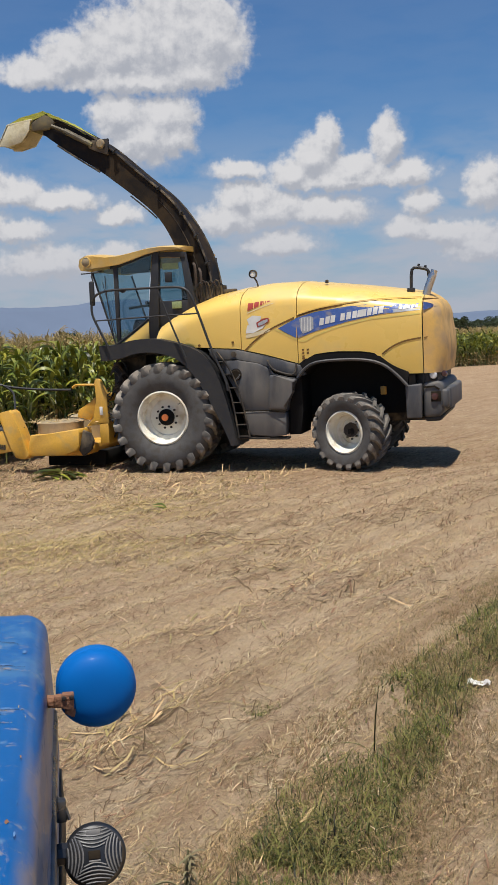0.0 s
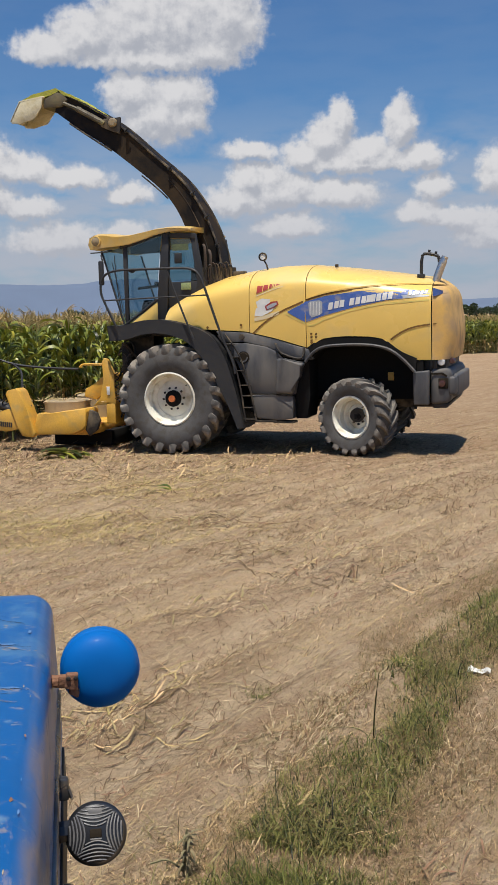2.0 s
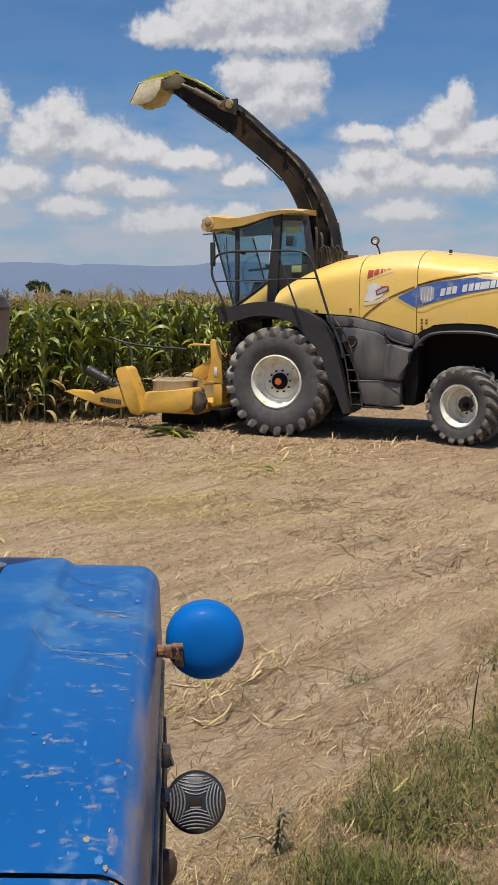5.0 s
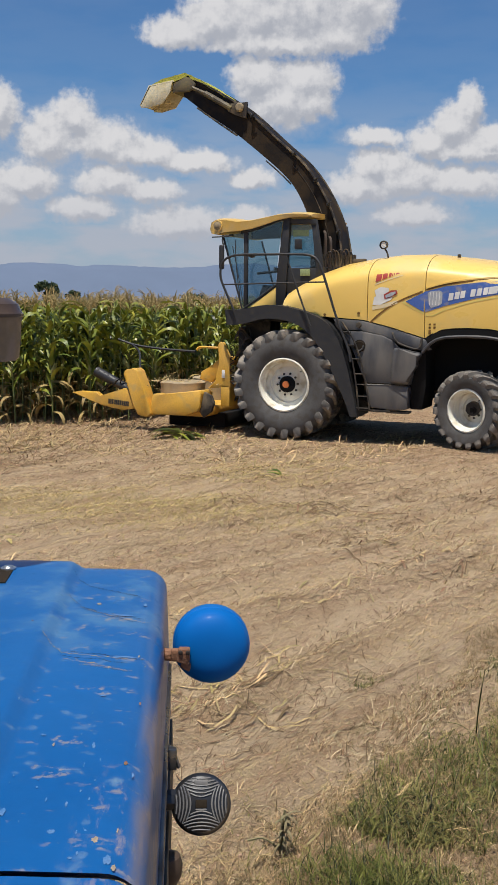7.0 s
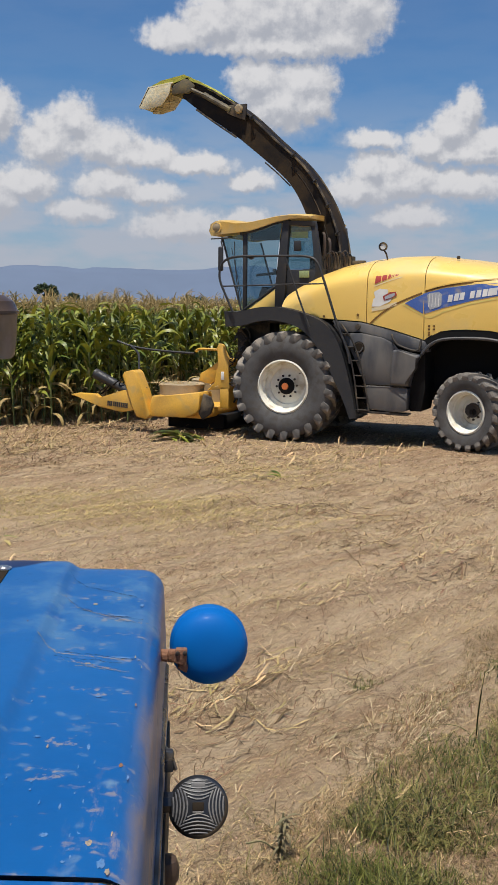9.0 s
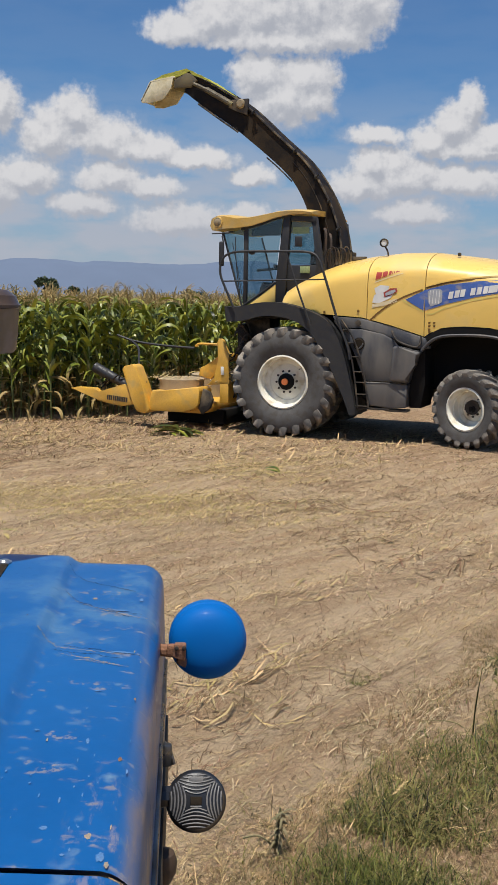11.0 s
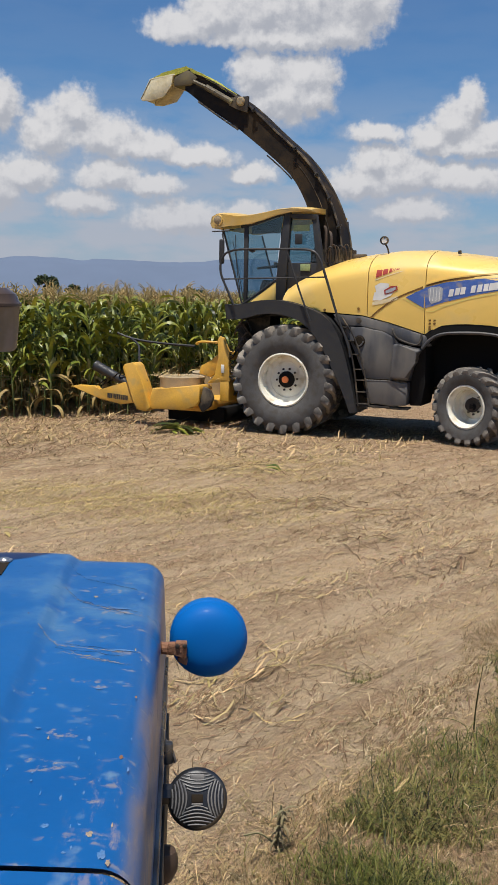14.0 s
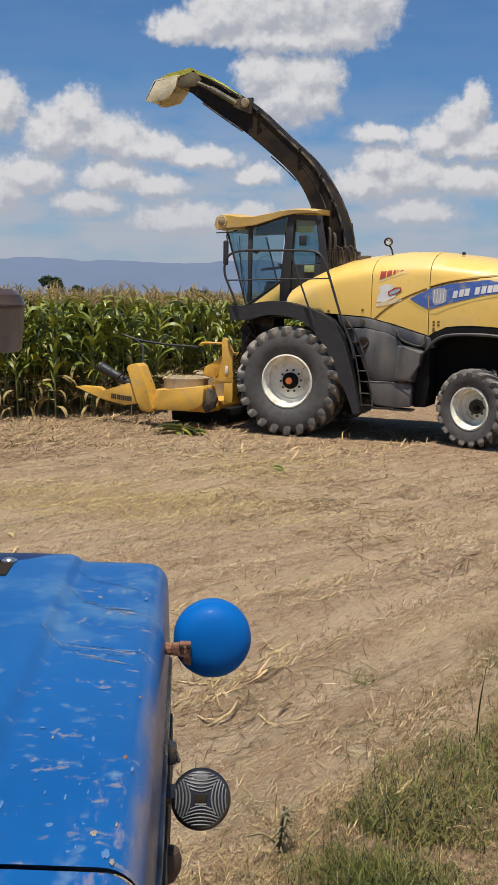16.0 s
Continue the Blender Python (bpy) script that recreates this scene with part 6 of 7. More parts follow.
part("cylinder_bracket", prism([(-8.12, 6.03), (-7.72, 6.04), (-7.74, 5.74), (-7.95, 5.82), (-8.12, 5.90)], MY - 0.30, MY - 0.24, 0.01), STEEL_DARK, spout)
part("spout_lamp", lathe([(0, -0.06), (0.06, -0.055), (0.085, -0.02), (0.085, 0.04)], Matrix.Translation((-7.87, MY - 0.30, 5.95)), 18), LENS_DIM, spout, "round work lamp on the spout")
part("tip_hinge", prism([(-9.300, 6.485), (-8.960, 6.645), (-8.800, 6.445), (-8.930, 6.325), (-9.300, 6.325)], MY - 0.25, MY + 0.25, 0.02), TIP_STEEL, spout)
deflector = part("deflector", merge(prism([(-9.800, 6.485), (-9.300, 6.525), (-9.340, 6.345), (-9.500, 6.145), (-9.800, 6.085), (-9.980, 6.105), (-10.000, 6.145)], MY - 0.27, MY - 0.25, 0.006),
                                    prism([(-9.800, 6.485), (-9.300, 6.525), (-9.340, 6.345), (-9.500, 6.145), (-9.800, 6.085), (-9.980, 6.105), (-10.000, 6.145)], MY + 0.25, MY + 0.27, 0.006),
                                    prism([(-9.800, 6.500), (-9.280, 6.555), (-9.260, 6.525), (-9.780, 6.475), (-9.980, 6.135), (-10.010, 6.145)], MY - 0.27, MY + 0.27, 0.004)), CREAM, spout, "cream deflector flap at the spout tip")
bm = prism([(-9.760, 6.510), (-9.460, 6.615), (-9.030, 6.670), (-8.630, 6.475), (-8.180, 6.185), (-8.180, 6.155), (-8.630, 6.425), (-9.000, 6.595), (-9.300, 6.525)], MY - 0.25, MY + 0.25)
bmesh.ops.subdivide_edges(bm, edges=list(bm.edges), cuts=5, use_grid_fill=True)
for v in bm.verts:
    v.co += Vector((0, 0, 0.02 * noise.noise(v.co * 9)))
part("chaff_cover", bm, CHAFF, spout, "yellow-green chopped chaff lying on top", 60)
turret = part("spout_base", merge(block((-6.5, MY - 0.55, 2.7), (-5.75, MY + 0.55, 3.02), 0.03), lathe([(0.0, -0.16), (0.42, -0.16), (0.42, 0.16), (0.0, 0.16)], Matrix.Translation((-6.1, MY, 3.1)) @ Matrix.Rotation(math.pi / 2, 4, "X"), 24)), STEEL_DARK, harvester, "rusty dark spout turret")
for k in range(7):
    y = MY - 0.62 + 0.04 * k
    x0 = -6.02 + 0.05 * k
    part("hose", tube([(x0, y, 2.95), (x0 - 0.05, y, 3.15 + 0.05 * (k % 3)), (x0 + 0.10, y - 0.05, 3.34 + 0.04 * (k % 2)), (x0 + 0.14, y, 3.1), (x0 + 0.05, y, 2.92)], 0.011, 6), (BLACK, PIPE, STEEL_DARK)[k % 3], turret)
for x, z0, z1 in ((-6.22, 2.95, 3.66), (-6.08, 2.95, 3.60), (-5.98, 2.95, 3.5)):
    part("pipe", tube([(x, MY - 0.48, z0), (x, MY - 0.48, z1), (x - 0.06, MY - 0.4, z1 + 0.06)], 0.026, 6), PIPE, turret)

# top fittings
part("beacon", merge(lathe([(0, 0), (0.05, 0), (0.055, 0.012), (0.05, 0.03), (0.0, 0.03)], Matrix.Translation((-4.92, MY - 0.78, 3.38)), 16)), LENS, harvester, "small round lamp on a bent stalk")
part("beacon_ring", merge(lathe([(0.055, -0.01), (0.075, -0.01), (0.075, 0.03), (0.055, 0.03)], Matrix.Translation((-4.92, MY - 0.78, 3.38)), 18), tube([(-4.90, MY - 0.75, 3.31), (-4.86, MY - 0.75, 3.25), (-4.84, MY - 0.75, 3.16)], 0.016, 6)), STEEL_DARK, harvester)
part("hood_fitting", block((-5.55, MY - 0.6, 3.08), (-5.3, MY - 0.5, 3.16), 0.01), STEEL_DARK, harvester)
part("hood_fitting", lathe([(0.03, -0.02), (0.03, 0.03), (0.0, 0.04)], Matrix.Translation((-3.62, MY - 0.75, 3.17)) @ Matrix.Rotation(math.pi / 2, 4, "X"), 10), STEEL_DARK, harvester)
guard_y = MY - 0.72
part("exhaust_guard", merge(tube([(-2.20, guard_y, 2.93), (-2.19, guard_y, 3.28), (-2.14, guard_y, 3.33), (-1.94, guard_y, 3.29), (-1.90, guard_y, 3.24), (-1.90, guard_y, 2.93)], 0.028, 8, 1),
                            tube([(-2.08, guard_y, 3.31), (-2.06, guard_y, 3.38)], 0.022, 6), tube([(-1.96, guard_y, 3.28), (-1.955, guard_y, 3.35)], 0.022, 6), block((-2.26, guard_y - 0.06, 2.92), (-2.14, guard_y + 0.06, 2.99), 0.01)), BLACK, harvester, "black tubular exhaust guard")
part("exhaust_pipe", tube([(-1.98, guard_y - 0.06, 2.75), (-1.92, guard_y - 0.06, 2.96), (-1.85, guard_y - 0.06, 3.14), (-1.80, guard_y - 0.06, 3.26)], [0.066, 0.066, 0.066, 0.055], 14), CHROME, harvester, "bare steel exhaust pipe")

# rear wheel arch and bumper
arch = smooth_line([(-4.05, 1.58), (-3.92, 1.74), (-3.75, 1.835), (-3.4, 1.86), (-2.95, 1.855), (-2.62, 1.78), (-2.38, 1.58), (-2.22, 1.40)])
part("arch_lip", tube([(x, MY - 1.36, z) for x, z in arch], 0.032, 8, 0, 0.8), GREY, harvester, "dusty grey wheel-arch lip")
arch_top = smooth_line([(-4.05, 1.80), (-3.88, 1.92), (-3.75, 1.98), (-3.4, 2.02), (-2.95, 2.01), (-2.72, 1.95), (-2.48, 1.74), (-2.2, 1.62)])
part("arch_band", prism(arch_top + arch[::-1], MY - 1.30, MY - 1.0, 0.004), LINER, harvester)
part("arch_liner", merge(prism([(-4.25, 0.62), (-4.05, 0.62), (-4.0, 1.0), (-4.02, 1.6), (-3.7, 1.9), (-2.6, 1.9), (-2.2, 1.5), (-2.2, 0.9), (-2.1, 0.9), (-2.1, 2.0), (-4.25, 2.0)], MY - 1.25, MY - 0.55, 0.01), prism([(-4.2, 0.9), (-2.1, 0.9), (-2.1, 2.0), (-4.2, 2.0)], MY - 0.6, MY - 0.5, 0.0)), LINER, harvester)
part("arch_marker", block((-2.78, MY - 0.64, 1.22), (-2.68, MY - 0.60, 1.36), 0.01), OLD_YELLOW, harvester)
bumper = part("rear_bumper", merge(prism([(-2.26, 1.40), (-2.0, 1.42), (-2.0, 0.86), (-2.25, 0.86)], MY - 1.33, MY + 1.33, 0.025, 3),
                                   prism([(-1.985, 1.43), (-1.72, 1.46), (-1.64, 1.38), (-1.64, 0.98), (-1.70, 0.88), (-1.985, 0.86)], MY - 1.22, MY + 1.15, 0.05, 3),
                                   block((-1.67, MY - 1.0, 0.98), (-1.55, MY + 1.0, 1.34), 0.04, 3)), GREY, harvester, "dusty grey rear bumper block")
part("tow_recess", block((-1.86, MY - 1.235, 1.12), (-1.70, MY - 1.21, 1.29), 0.012), GAP, bumper)
part("tail_lamp", lathe([(0, -0.03), (0.05, -0.025), (0.06, 0.0)], Matrix.Translation((-1.80, MY - 1.235, 1.20)), 16), LENS_RED, bumper, "small red reflector")
part("bumper_horn", block((-1.69, MY - 1.27, 1.02), (-1.57, MY - 1.0, 1.32), 0.045, 3), GREY, bumper)
part("bumper_foot", prism([(-1.99, 0.87), (-1.68, 0.88), (-1.72, 0.80), (-1.95, 0.79)], MY - 1.15, MY + 1.15, 0.02), BLACK, bumper)
part("bumper_seam", strip([(-1.975, MY - 1.228, 1.36), (-1.80, MY - 1.228, 1.37), (-1.72, MY - 1.228, 1.32)], 0.03, 0.008), GAP, bumper)
part("bumper_bridge", merge(block((-2.15, MY - 1.1, 1.38), (-1.75, MY + 1.1, 1.60), 0.02), block((-1.95, MY - 1.18, 1.42), (-1.88, MY - 1.05, 1.60), 0.01)), BLACK, harvester)
part("work_lamp", lathe([(0, -0.07), (0.05, -0.065), (0.065, -0.03), (0.055, 0.03), (0, 0.04)], Matrix.Translation((-1.82, MY - 1.14, 1.55)), 16), LENS, harvester, "round clear work lamp")
part("work_lamp", lathe([(0, -0.07), (0.04, -0.065), (0.055, -0.03), (0.05, 0.03), (0, 0.04)], Matrix.Translation((-1.66, MY - 0.98, 1.56)), 14), LENS_RED, harvester)

# wheels


def tyre_mesh(r, w, rim, lugs, lug_h):
    h = w / 2
    body = lathe([(rim, -h * 0.78), (rim + 0.03, -h * 0.86), (rim + (r - rim) * 0.35, -h * 0.99), (rim + (r - rim) * 0.62, -h * 0.99), (r - lug_h - 0.07, -h * 0.90), (r - lug_h - 0.015, -h * 0.74), (r - lug_h, -h * 0.4),
                  (r - lug_h, 0), (r - lug_h, h * 0.4), (r - lug_h - 0.015, h * 0.74), (r - lug_h - 0.07, h * 0.90), (rim + (r - rim) * 0.62, h * 0.99), (rim + (r - rim) * 0.35, h * 0.99), (rim + 0.03, h * 0.86), (rim, h * 0.78)], None, 72)
    for f in body.faces:
        f.material_index = 0
    return body


def lug_mesh(r, w, lugs, lug_h, s):
    """One tread bar, from the middle of the tread out over the shoulder."""
    h, step = w / 2, 2 * math.pi / lugs
    lug = bmesh.new()
    rows = []
    for a, out, back, wide in ((-0.03, r - 0.004, 0.0, 0.030), (0.40, r, 0.9 * step * 0.55, 0.034), (0.80, r - 0.006, 0.9 * step * 1.0, 0.052), (0.985, r - 0.03, 0.9 * step * 1.2, 0.068), (1.03, r * 0.91, 0.9 * step * 1.26, 0.070), (1.0, r * 0.82, 0.9 * step * 1.28, 0.040)):
        y = s * a * h
        row = []
        for rr, ww in ((out, wide * 0.75), (out - lug_h - 0.03, wide * 1.25)):
            for e in (-1, 1):
                t = back + e * ww / r
                yy = y if rr == out else y * (0.92 if a > 0.9 else 1.0)
                row.append(lug.verts.new((rr * math.cos(t), yy, rr * math.sin(t))))
        rows.append([row[0], row[1], row[3], row[2]])
    for p, q in zip(rows, rows[1:]):
        for j in range(4):
            lug.faces.new((p[j], p[(j + 1) % 4], q[(j + 1) % 4], q[j]))
    lug.faces.new(rows[0])
    lug.faces.new(rows[-1][::-1])
    return finish(lug, "lug", LUG, 30)


def wheel_thing(x, y, z, r, w, rim, steer, side, lugs, lug_h, deep, bolts, hub_r, cap):
    """A wheel under the harvester; its outer face looks towards -y before steering; side -1 turns it round."""
    hub = new("wheel")
    hub.parent = harvester
    hub.location = (x - MX, y - MY, z)
    hub.rotation_euler = (0, radians(7), radians(steer + (180 if side > 0 else 0)))
    OFFSET[hub.name] = Vector()
    body = tyre_mesh(r, w, rim, lugs, lug_h)
    tyre = part("tyre", body, RUBBER, hub, "dusty black lugged tractor tyre", 40)
    for s in (-1, 1):
        me = lug_mesh(r, w, lugs, lug_h, s)
        for k in range(lugs):
            lug = new("lug", me)
            lug.parent = hub
            lug.rotation_euler = (0, -2 * math.pi / lugs * (k + (0.5 if s > 0 else 0)), 0)
    h = w / 2
    face = -h * 0.86
    part("rim", lathe([(rim + 0.012, face + 0.05), (rim + 0.02, face), (rim - 0.005, face - 0.012), (rim - 0.02, face + 0.01), (rim - 0.035, face + 0.04), (rim - 0.040, face + deep * 0.45), (rim - 0.055, face + deep * 0.5), (rim - 0.060, face + deep * 0.95), (rim - 0.085, face + deep), (rim - 0.13, face + deep), (rim - 0.14, face + deep + 0.02), (hub_r + 0.10, face + deep + 0.015), (hub_r + 0.03, face + deep - 0.01), (0, face + deep - 0.01)], None, 56), RIM, hub, "cream painted wheel rim")
    part("rim_well", lathe([(rim - 0.02, h * 0.8), (rim - 0.05, h * 0.3), (rim - 0.12, 0.02)], None, 40), RIM, hub)
    part("valve", tube([(rim * 0.62, face + 0.04, rim * 0.62), (rim * 0.6, face - 0.0, rim * 0.6)], 0.008, 5), BLACK, hub)
    part("hub", lathe([(hub_r, face + deep), (hub_r, face + deep - 0.05), (hub_r * 0.8, face + deep - 0.07), (hub_r * 0.5, face + deep - 0.07), (hub_r * 0.48, face + deep - 0.09), (0, face + deep - 0.09)], None, 28), LINER, hub)
    if cap:
        part("hub_cap", lathe([(hub_r * 0.42, face + deep - 0.085), (hub_r * 0.40, face + deep - 0.12), (0, face + deep - 0.125)], None, 20), ORANGE, hub, "orange hub cap")
    for k in range(bolts):
        a = 2 * math.pi * (k + 0.3) / bolts
        part("bolt", lathe([(0.020, 0), (0.020, -0.03), (0, -0.034)], Matrix.Translation(((hub_r + 0.045) * math.cos(a), face + deep + 0.005, (hub_r + 0.045) * math.sin(a))), 8), STEEL_DARK, hub)
    return hub


wheel_thing(-6.45, MY - 1.20, 0.965, 0.965, 0.72, 0.455, 0, -1, 22, 0.055, 0.21, 10, 0.145, True)
wheel_thing(-6.45, MY + 1.20, 0.965, 0.965, 0.72, 0.455, 0, 1, 22, 0.055, 0.21, 10, 0.145, True)
wheel_thing(-3.20, MY - 1.18, 0.655, 0.655, 0.54, 0.345, -22, -1, 19, 0.045, 0.24, 8, 0.085, False)
wheel_thing(-3.20, MY + 1.12, 0.655, 0.655, 0.54, 0.345, -22, 1, 19, 0.045, 0.24, 8, 0.085, False)

# maize header
HY0 = 15.78
header = thing("maize_header", -8.9, 16.6, 0.0, "worn yellow rotary maize header on harvester front", "header")
part("end_box", prism([(-9.02, 0.705), (-8.85, 0.70), (-8.05, 0.80), (-8.03, 0.74), (-8.06, 0.50), (-8.12, 0.42), (-8.35, 0.335), (-9.06, 0.32), (-9.10, 0.40)], HY0, HY0 + 0.5, 0.012), OLD_YELLOW, header, "yellow sheet-metal end box")
part("end_arm", prism([(-9.62, 1.06), (-9.58, 1.13), (-9.40, 1.17), (-9.33, 1.12), (-9.20, 0.80), (-9.04, 0.34), (-9.12, 0.27), (-9.32, 0.30), (-9.40, 0.48)], HY0 - 0.06, HY0 + 0.25, 0.02), OLD_YELLOW, header, "yellow folded arm plate")
divider = part("crop_divider", prism([(-10.80, 0.66), (-10.62, 0.695), (-10.22, 0.69), (-10.16, 0.60), (-9.64, 0.78), (-9.52, 0.80), (-9.38, 0.42), (-9.66, 0.37), (-10.12, 0.44), (-10.34, 0.52)], HY0 - 0.02, HY0 + 0.10, 0.018), OLD_YELLOW, header, "pointed yellow crop divider")
for k in range(11):
    x0 = -9.97 + 0.040 * k - (0.0 if k < 3 else -0.01)
    part("letter_bar", prism([(x0, 0.485 - 0.01 * k / 3), (x0 + 0.030, 0.484 - 0.01 * k / 3), (x0 + 0.033, 0.575 - 0.01 * k / 3), (x0 + 0.003, 0.576 - 0.01 * k / 3)], HY0 - 0.026, HY0 - 0.018), BLACK, divider)
part("auger_roller", merge(lathe([(0.0, -0.52), (0.075, -0.5), (0.09, 0.0), (0.10, 0.5), (0.0, 0.52)], Matrix.Translation((-9.92, HY0 + 0.22, 0.86)) @ Matrix.Rotation(radians(24), 4, "Y") @ Matrix.Rotation(math.pi / 2, 4, "Z"), 14)), BLACK, header, "black ribbed gathering roller")
for k in range(5):
    part("roller_rib", lathe([(0.085, -0.012), (0.112, 0), (0.085, 0.012)], Matrix.Translation((-10.22 + 0.15 * k, HY0 + 0.22, 0.73 + 0.067 * k)) @ Matrix.Rotation(radians(24), 4, "Y") @ Matrix.Rotation(math.pi / 2, 4, "Z") @ Matrix.Rotation(radians(18), 4, "X"), 14), STEEL_DARK, header)
for cx, cy in ((-8.72, HY0 + 0.62), (-8.72, HY0 + 1.95)):
    up_m = Matrix.Translation((cx, cy, 0.0)) @ Matrix.Rotation(math.pi / 2, 4, "X")
    part("rotor_drum", lathe([(0.0, 0.915), (0.20, 0.918), (0.40, 0.912), (0.43, 0.895), (0.42, 0.80), (0.43, 0.60), (0.43, 0.34), (0.0, 0.34)], up_m, 40), DRUM, header, "dusty tan rotor drum")
# added black block: stands in for the deep shade beneath the header
part("underside_shade_block", block((-9.1, HY0 + 0.75, 0.05), (-7.9, HY0 + 3.1, 0.33), 0.03), LINER, header, "black block standing in for shade under the header")
part("trough", block((-9.0, HY0 + 0.2, 0.30), (-8.05, HY0 + 3.1, 0.48), 0.03), OLD_YELLOW, header)
part("back_frame", merge(prism([(-8.06, 0.82), (-7.60, 0.86), (-7.62, 1.40), (-7.74, 1.66), (-7.82, 1.68), (-7.86, 1.60), (-7.82, 1.30), (-7.90, 0.95)], HY0 + 0.34, HY0 + 0.42, 0.012),
                         block((-7.80, HY0 + 0.34, 0.5), (-7.62, HY0 + 2.9, 0.9), 0.02), block((-7.76, HY0 + 0.4, 1.25), (-7.64, HY0 + 2.9, 1.4), 0.02)), OLD_YELLOW, header, "yellow upright back frame")
part("side_link", prism([(-8.30, 0.98), (-8.26, 1.12), (-8.02, 1.24), (-7.82, 1.42), (-7.80, 1.25), (-7.90, 1.05), (-8.05, 0.92)], HY0 + 0.48, HY0 + 0.56, 0.012), OLD_YELLOW, header)
part("guard_rod", tube([(-8.32, HY0 + 0.4, 1.52), (-8.26, HY0 + 0.4, 1.57), (-8.05, HY0 + 0.4, 1.57), (-7.82, HY0 + 0.4, 1.56)], 0.024, 6), OLD_YELLOW, header)
part("side_plate", prism([(-8.0, 0.78), (-7.86, 0.72), (-7.80, 0.58), (-7.86, 0.42), (-8.02, 0.30), (-8.10, 0.42), (-8.04, 0.6)], HY0 + 0.06, HY0 + 0.14, 0.015), STEEL_DARK, header, "dark steel side plate")
part("notice", block((-7.77, HY0 + 0.325, 1.02), (-7.71, HY0 + 0.338, 1.17), 0.002), DECAL_WHITE, header)
part("coil_spring", tube([(-7.55 + 0.035 * math.cos(a), HY0 + 0.3 + 0.035 * math.sin(a), 0.9 + a / 60) for a in np.linspace(0, 44, 130)], 0.009, 5, 0), STEEL_DARK, header)
part("crop_bar", tube([(-10.30, HY0 + 0.9, 1.66), (-9.9, HY0 + 0.9, 1.54), (-9.2, HY0 + 0.9, 1.48), (-8.6, HY0 + 0.9, 1.46)], 0.024, 6), BLACK, header, "long black crop guide bar")
part("crop_bar", tube([(-10.0, HY0 + 0.9, 1.57), (-9.7, HY0 + 0.7, 1.46), (-9.52, HY0 + 0.4, 1.30), (-9.40, HY0 + 0.2, 1.0), (-9.22, HY0 + 0.15, 0.82)], 0.022, 6), BLACK, header)
# straw caught on the header
lv, lq = strands(160, heap(-8.75, HY0 + 0.5, 0.35, 0.12, 51), (0.08, 0.35), (0.008, 0.02), 0.10, 1.2, np.random.default_rng(9))
lv[:, 2] += 0.90
caught = new("caught_straw", quads_mesh("caught_straw", lv - np.array((-8.9, 16.6, 0)), lq, np.zeros(len(lq)), [STRAW]))
caught.parent = header
# coupling, hoses and feed house between header and machine
feed = part("feed_house", merge(prism([(-7.65, 0.5), (-7.65, 1.3), (-7.0, 1.75), (-6.6, 1.5), (-6.6, 0.6)], MY - 0.6, MY + 0.6, 0.03), block((-7.58, MY - 0.95, 0.55), (-7.42, MY - 0.4, 1.95), 0.02), block((-7.50, MY - 0.8, 0.6), (-7.0, MY - 0.3, 2.06), 0.03)), STEEL_DARK, harvester, "dark feed house behind the header")
for k in range(22):
    x, z = -7.62 + 0.035 * (k % 6), 0.60 + 0.062 * k
    part("hose", tube([(x, MY - 1.0 - 0.03 * (k % 3), z), (x + 0.10, MY - 1.1, z + 0.10), (x + 0.16, MY - 1.05, z + 0.02 + 0.08 * (k % 2)), (x + 0.22, MY - 0.95, z - 0.12), (x + 0.12, MY - 0.9, z - 0.25)], 0.018, 6), (BLACK, STEEL_DARK, PIPE)[k % 3], feed)

# ---- tractor in the foreground ----
# local axes: u to its right, v ahead, z up
tractor = thing("tractor", 0.0, -0.18, 0.0, "old blue tractor with scuffed faded bonnet", "tractor", turn=27.5)
BC, BW = -0.52, 0.452


def bonnet_z(s):
    """Height of the bonnet at s metres from its middle line."""
    a = min(1.0, max(0.0, (abs(s) - 0.170) / 0.045))
    return 1.602 - 0.020 * (a * a * (3 - 2 * a)) - 0.016 * (s / BW) ** 2


def bonnet_section(shrink, drop, low):
    """From the middle of the top to the foot of the right side."""
    w = BW - shrink
    r = 0.062
    pts = [(w - r) * k / 40 for k in range(41)]
    out = [(s, bonnet_z(s * BW / w) - drop) for s in pts]
    z0 = out[-1][1]
    for k in range(1, 9):
        a = math.pi / 2 * k / 8
        out.append((w - r + r * math.sin(a), z0 - r * (1 - math.cos(a))))
    out += [(w + 0.002 * k, z0 - r - (z0 - r - low) * k / 5) for k in range(1, 6)]
    return out


def bonnet(v0, v1, nose):
    bm = bmesh.new()
    stations = [(v0 + (v1 - v0) * k / 24, 0.0, 0.0) for k in range(25)]
    if nose:
        stations += [(v1 + 0.13 * math.sin(a), 0.11 * (1 - math.cos(a)) ** 1.2, 0.09 * (1 - math.cos(a))) for a in (math.pi / 2 * k / 8 for k in range(1, 9))]
    rows = []
    for v, shrink, drop in stations:
        sec = bonnet_section(shrink, drop, 1.17)
        full = [(-s, z) for s, z in sec[:0:-1]] + sec
        wob = 0.0025
        rows.append([bm.verts.new((BC + s, v, z + wob * noise.noise(Vector((s * 6, v * 4, 2))))) for s, z in full])
    for r, q in zip(rows, rows[1:]):
        for j in range(len(r) - 1):
            bm.faces.new((r[j], r[j + 1], q[j + 1], q[j]))
    for r, back in ((rows[0], 0.03), (rows[-1], 0.0)):
        low = [bm.verts.new((p.co.x, p.co.y + back, p.co.z - 0.025 if back else 1.0)) for p in r]
        for j in range(len(r) - 1):
            bm.faces.new((r[j], r[j + 1], low[j + 1], low[j]))
    return bm


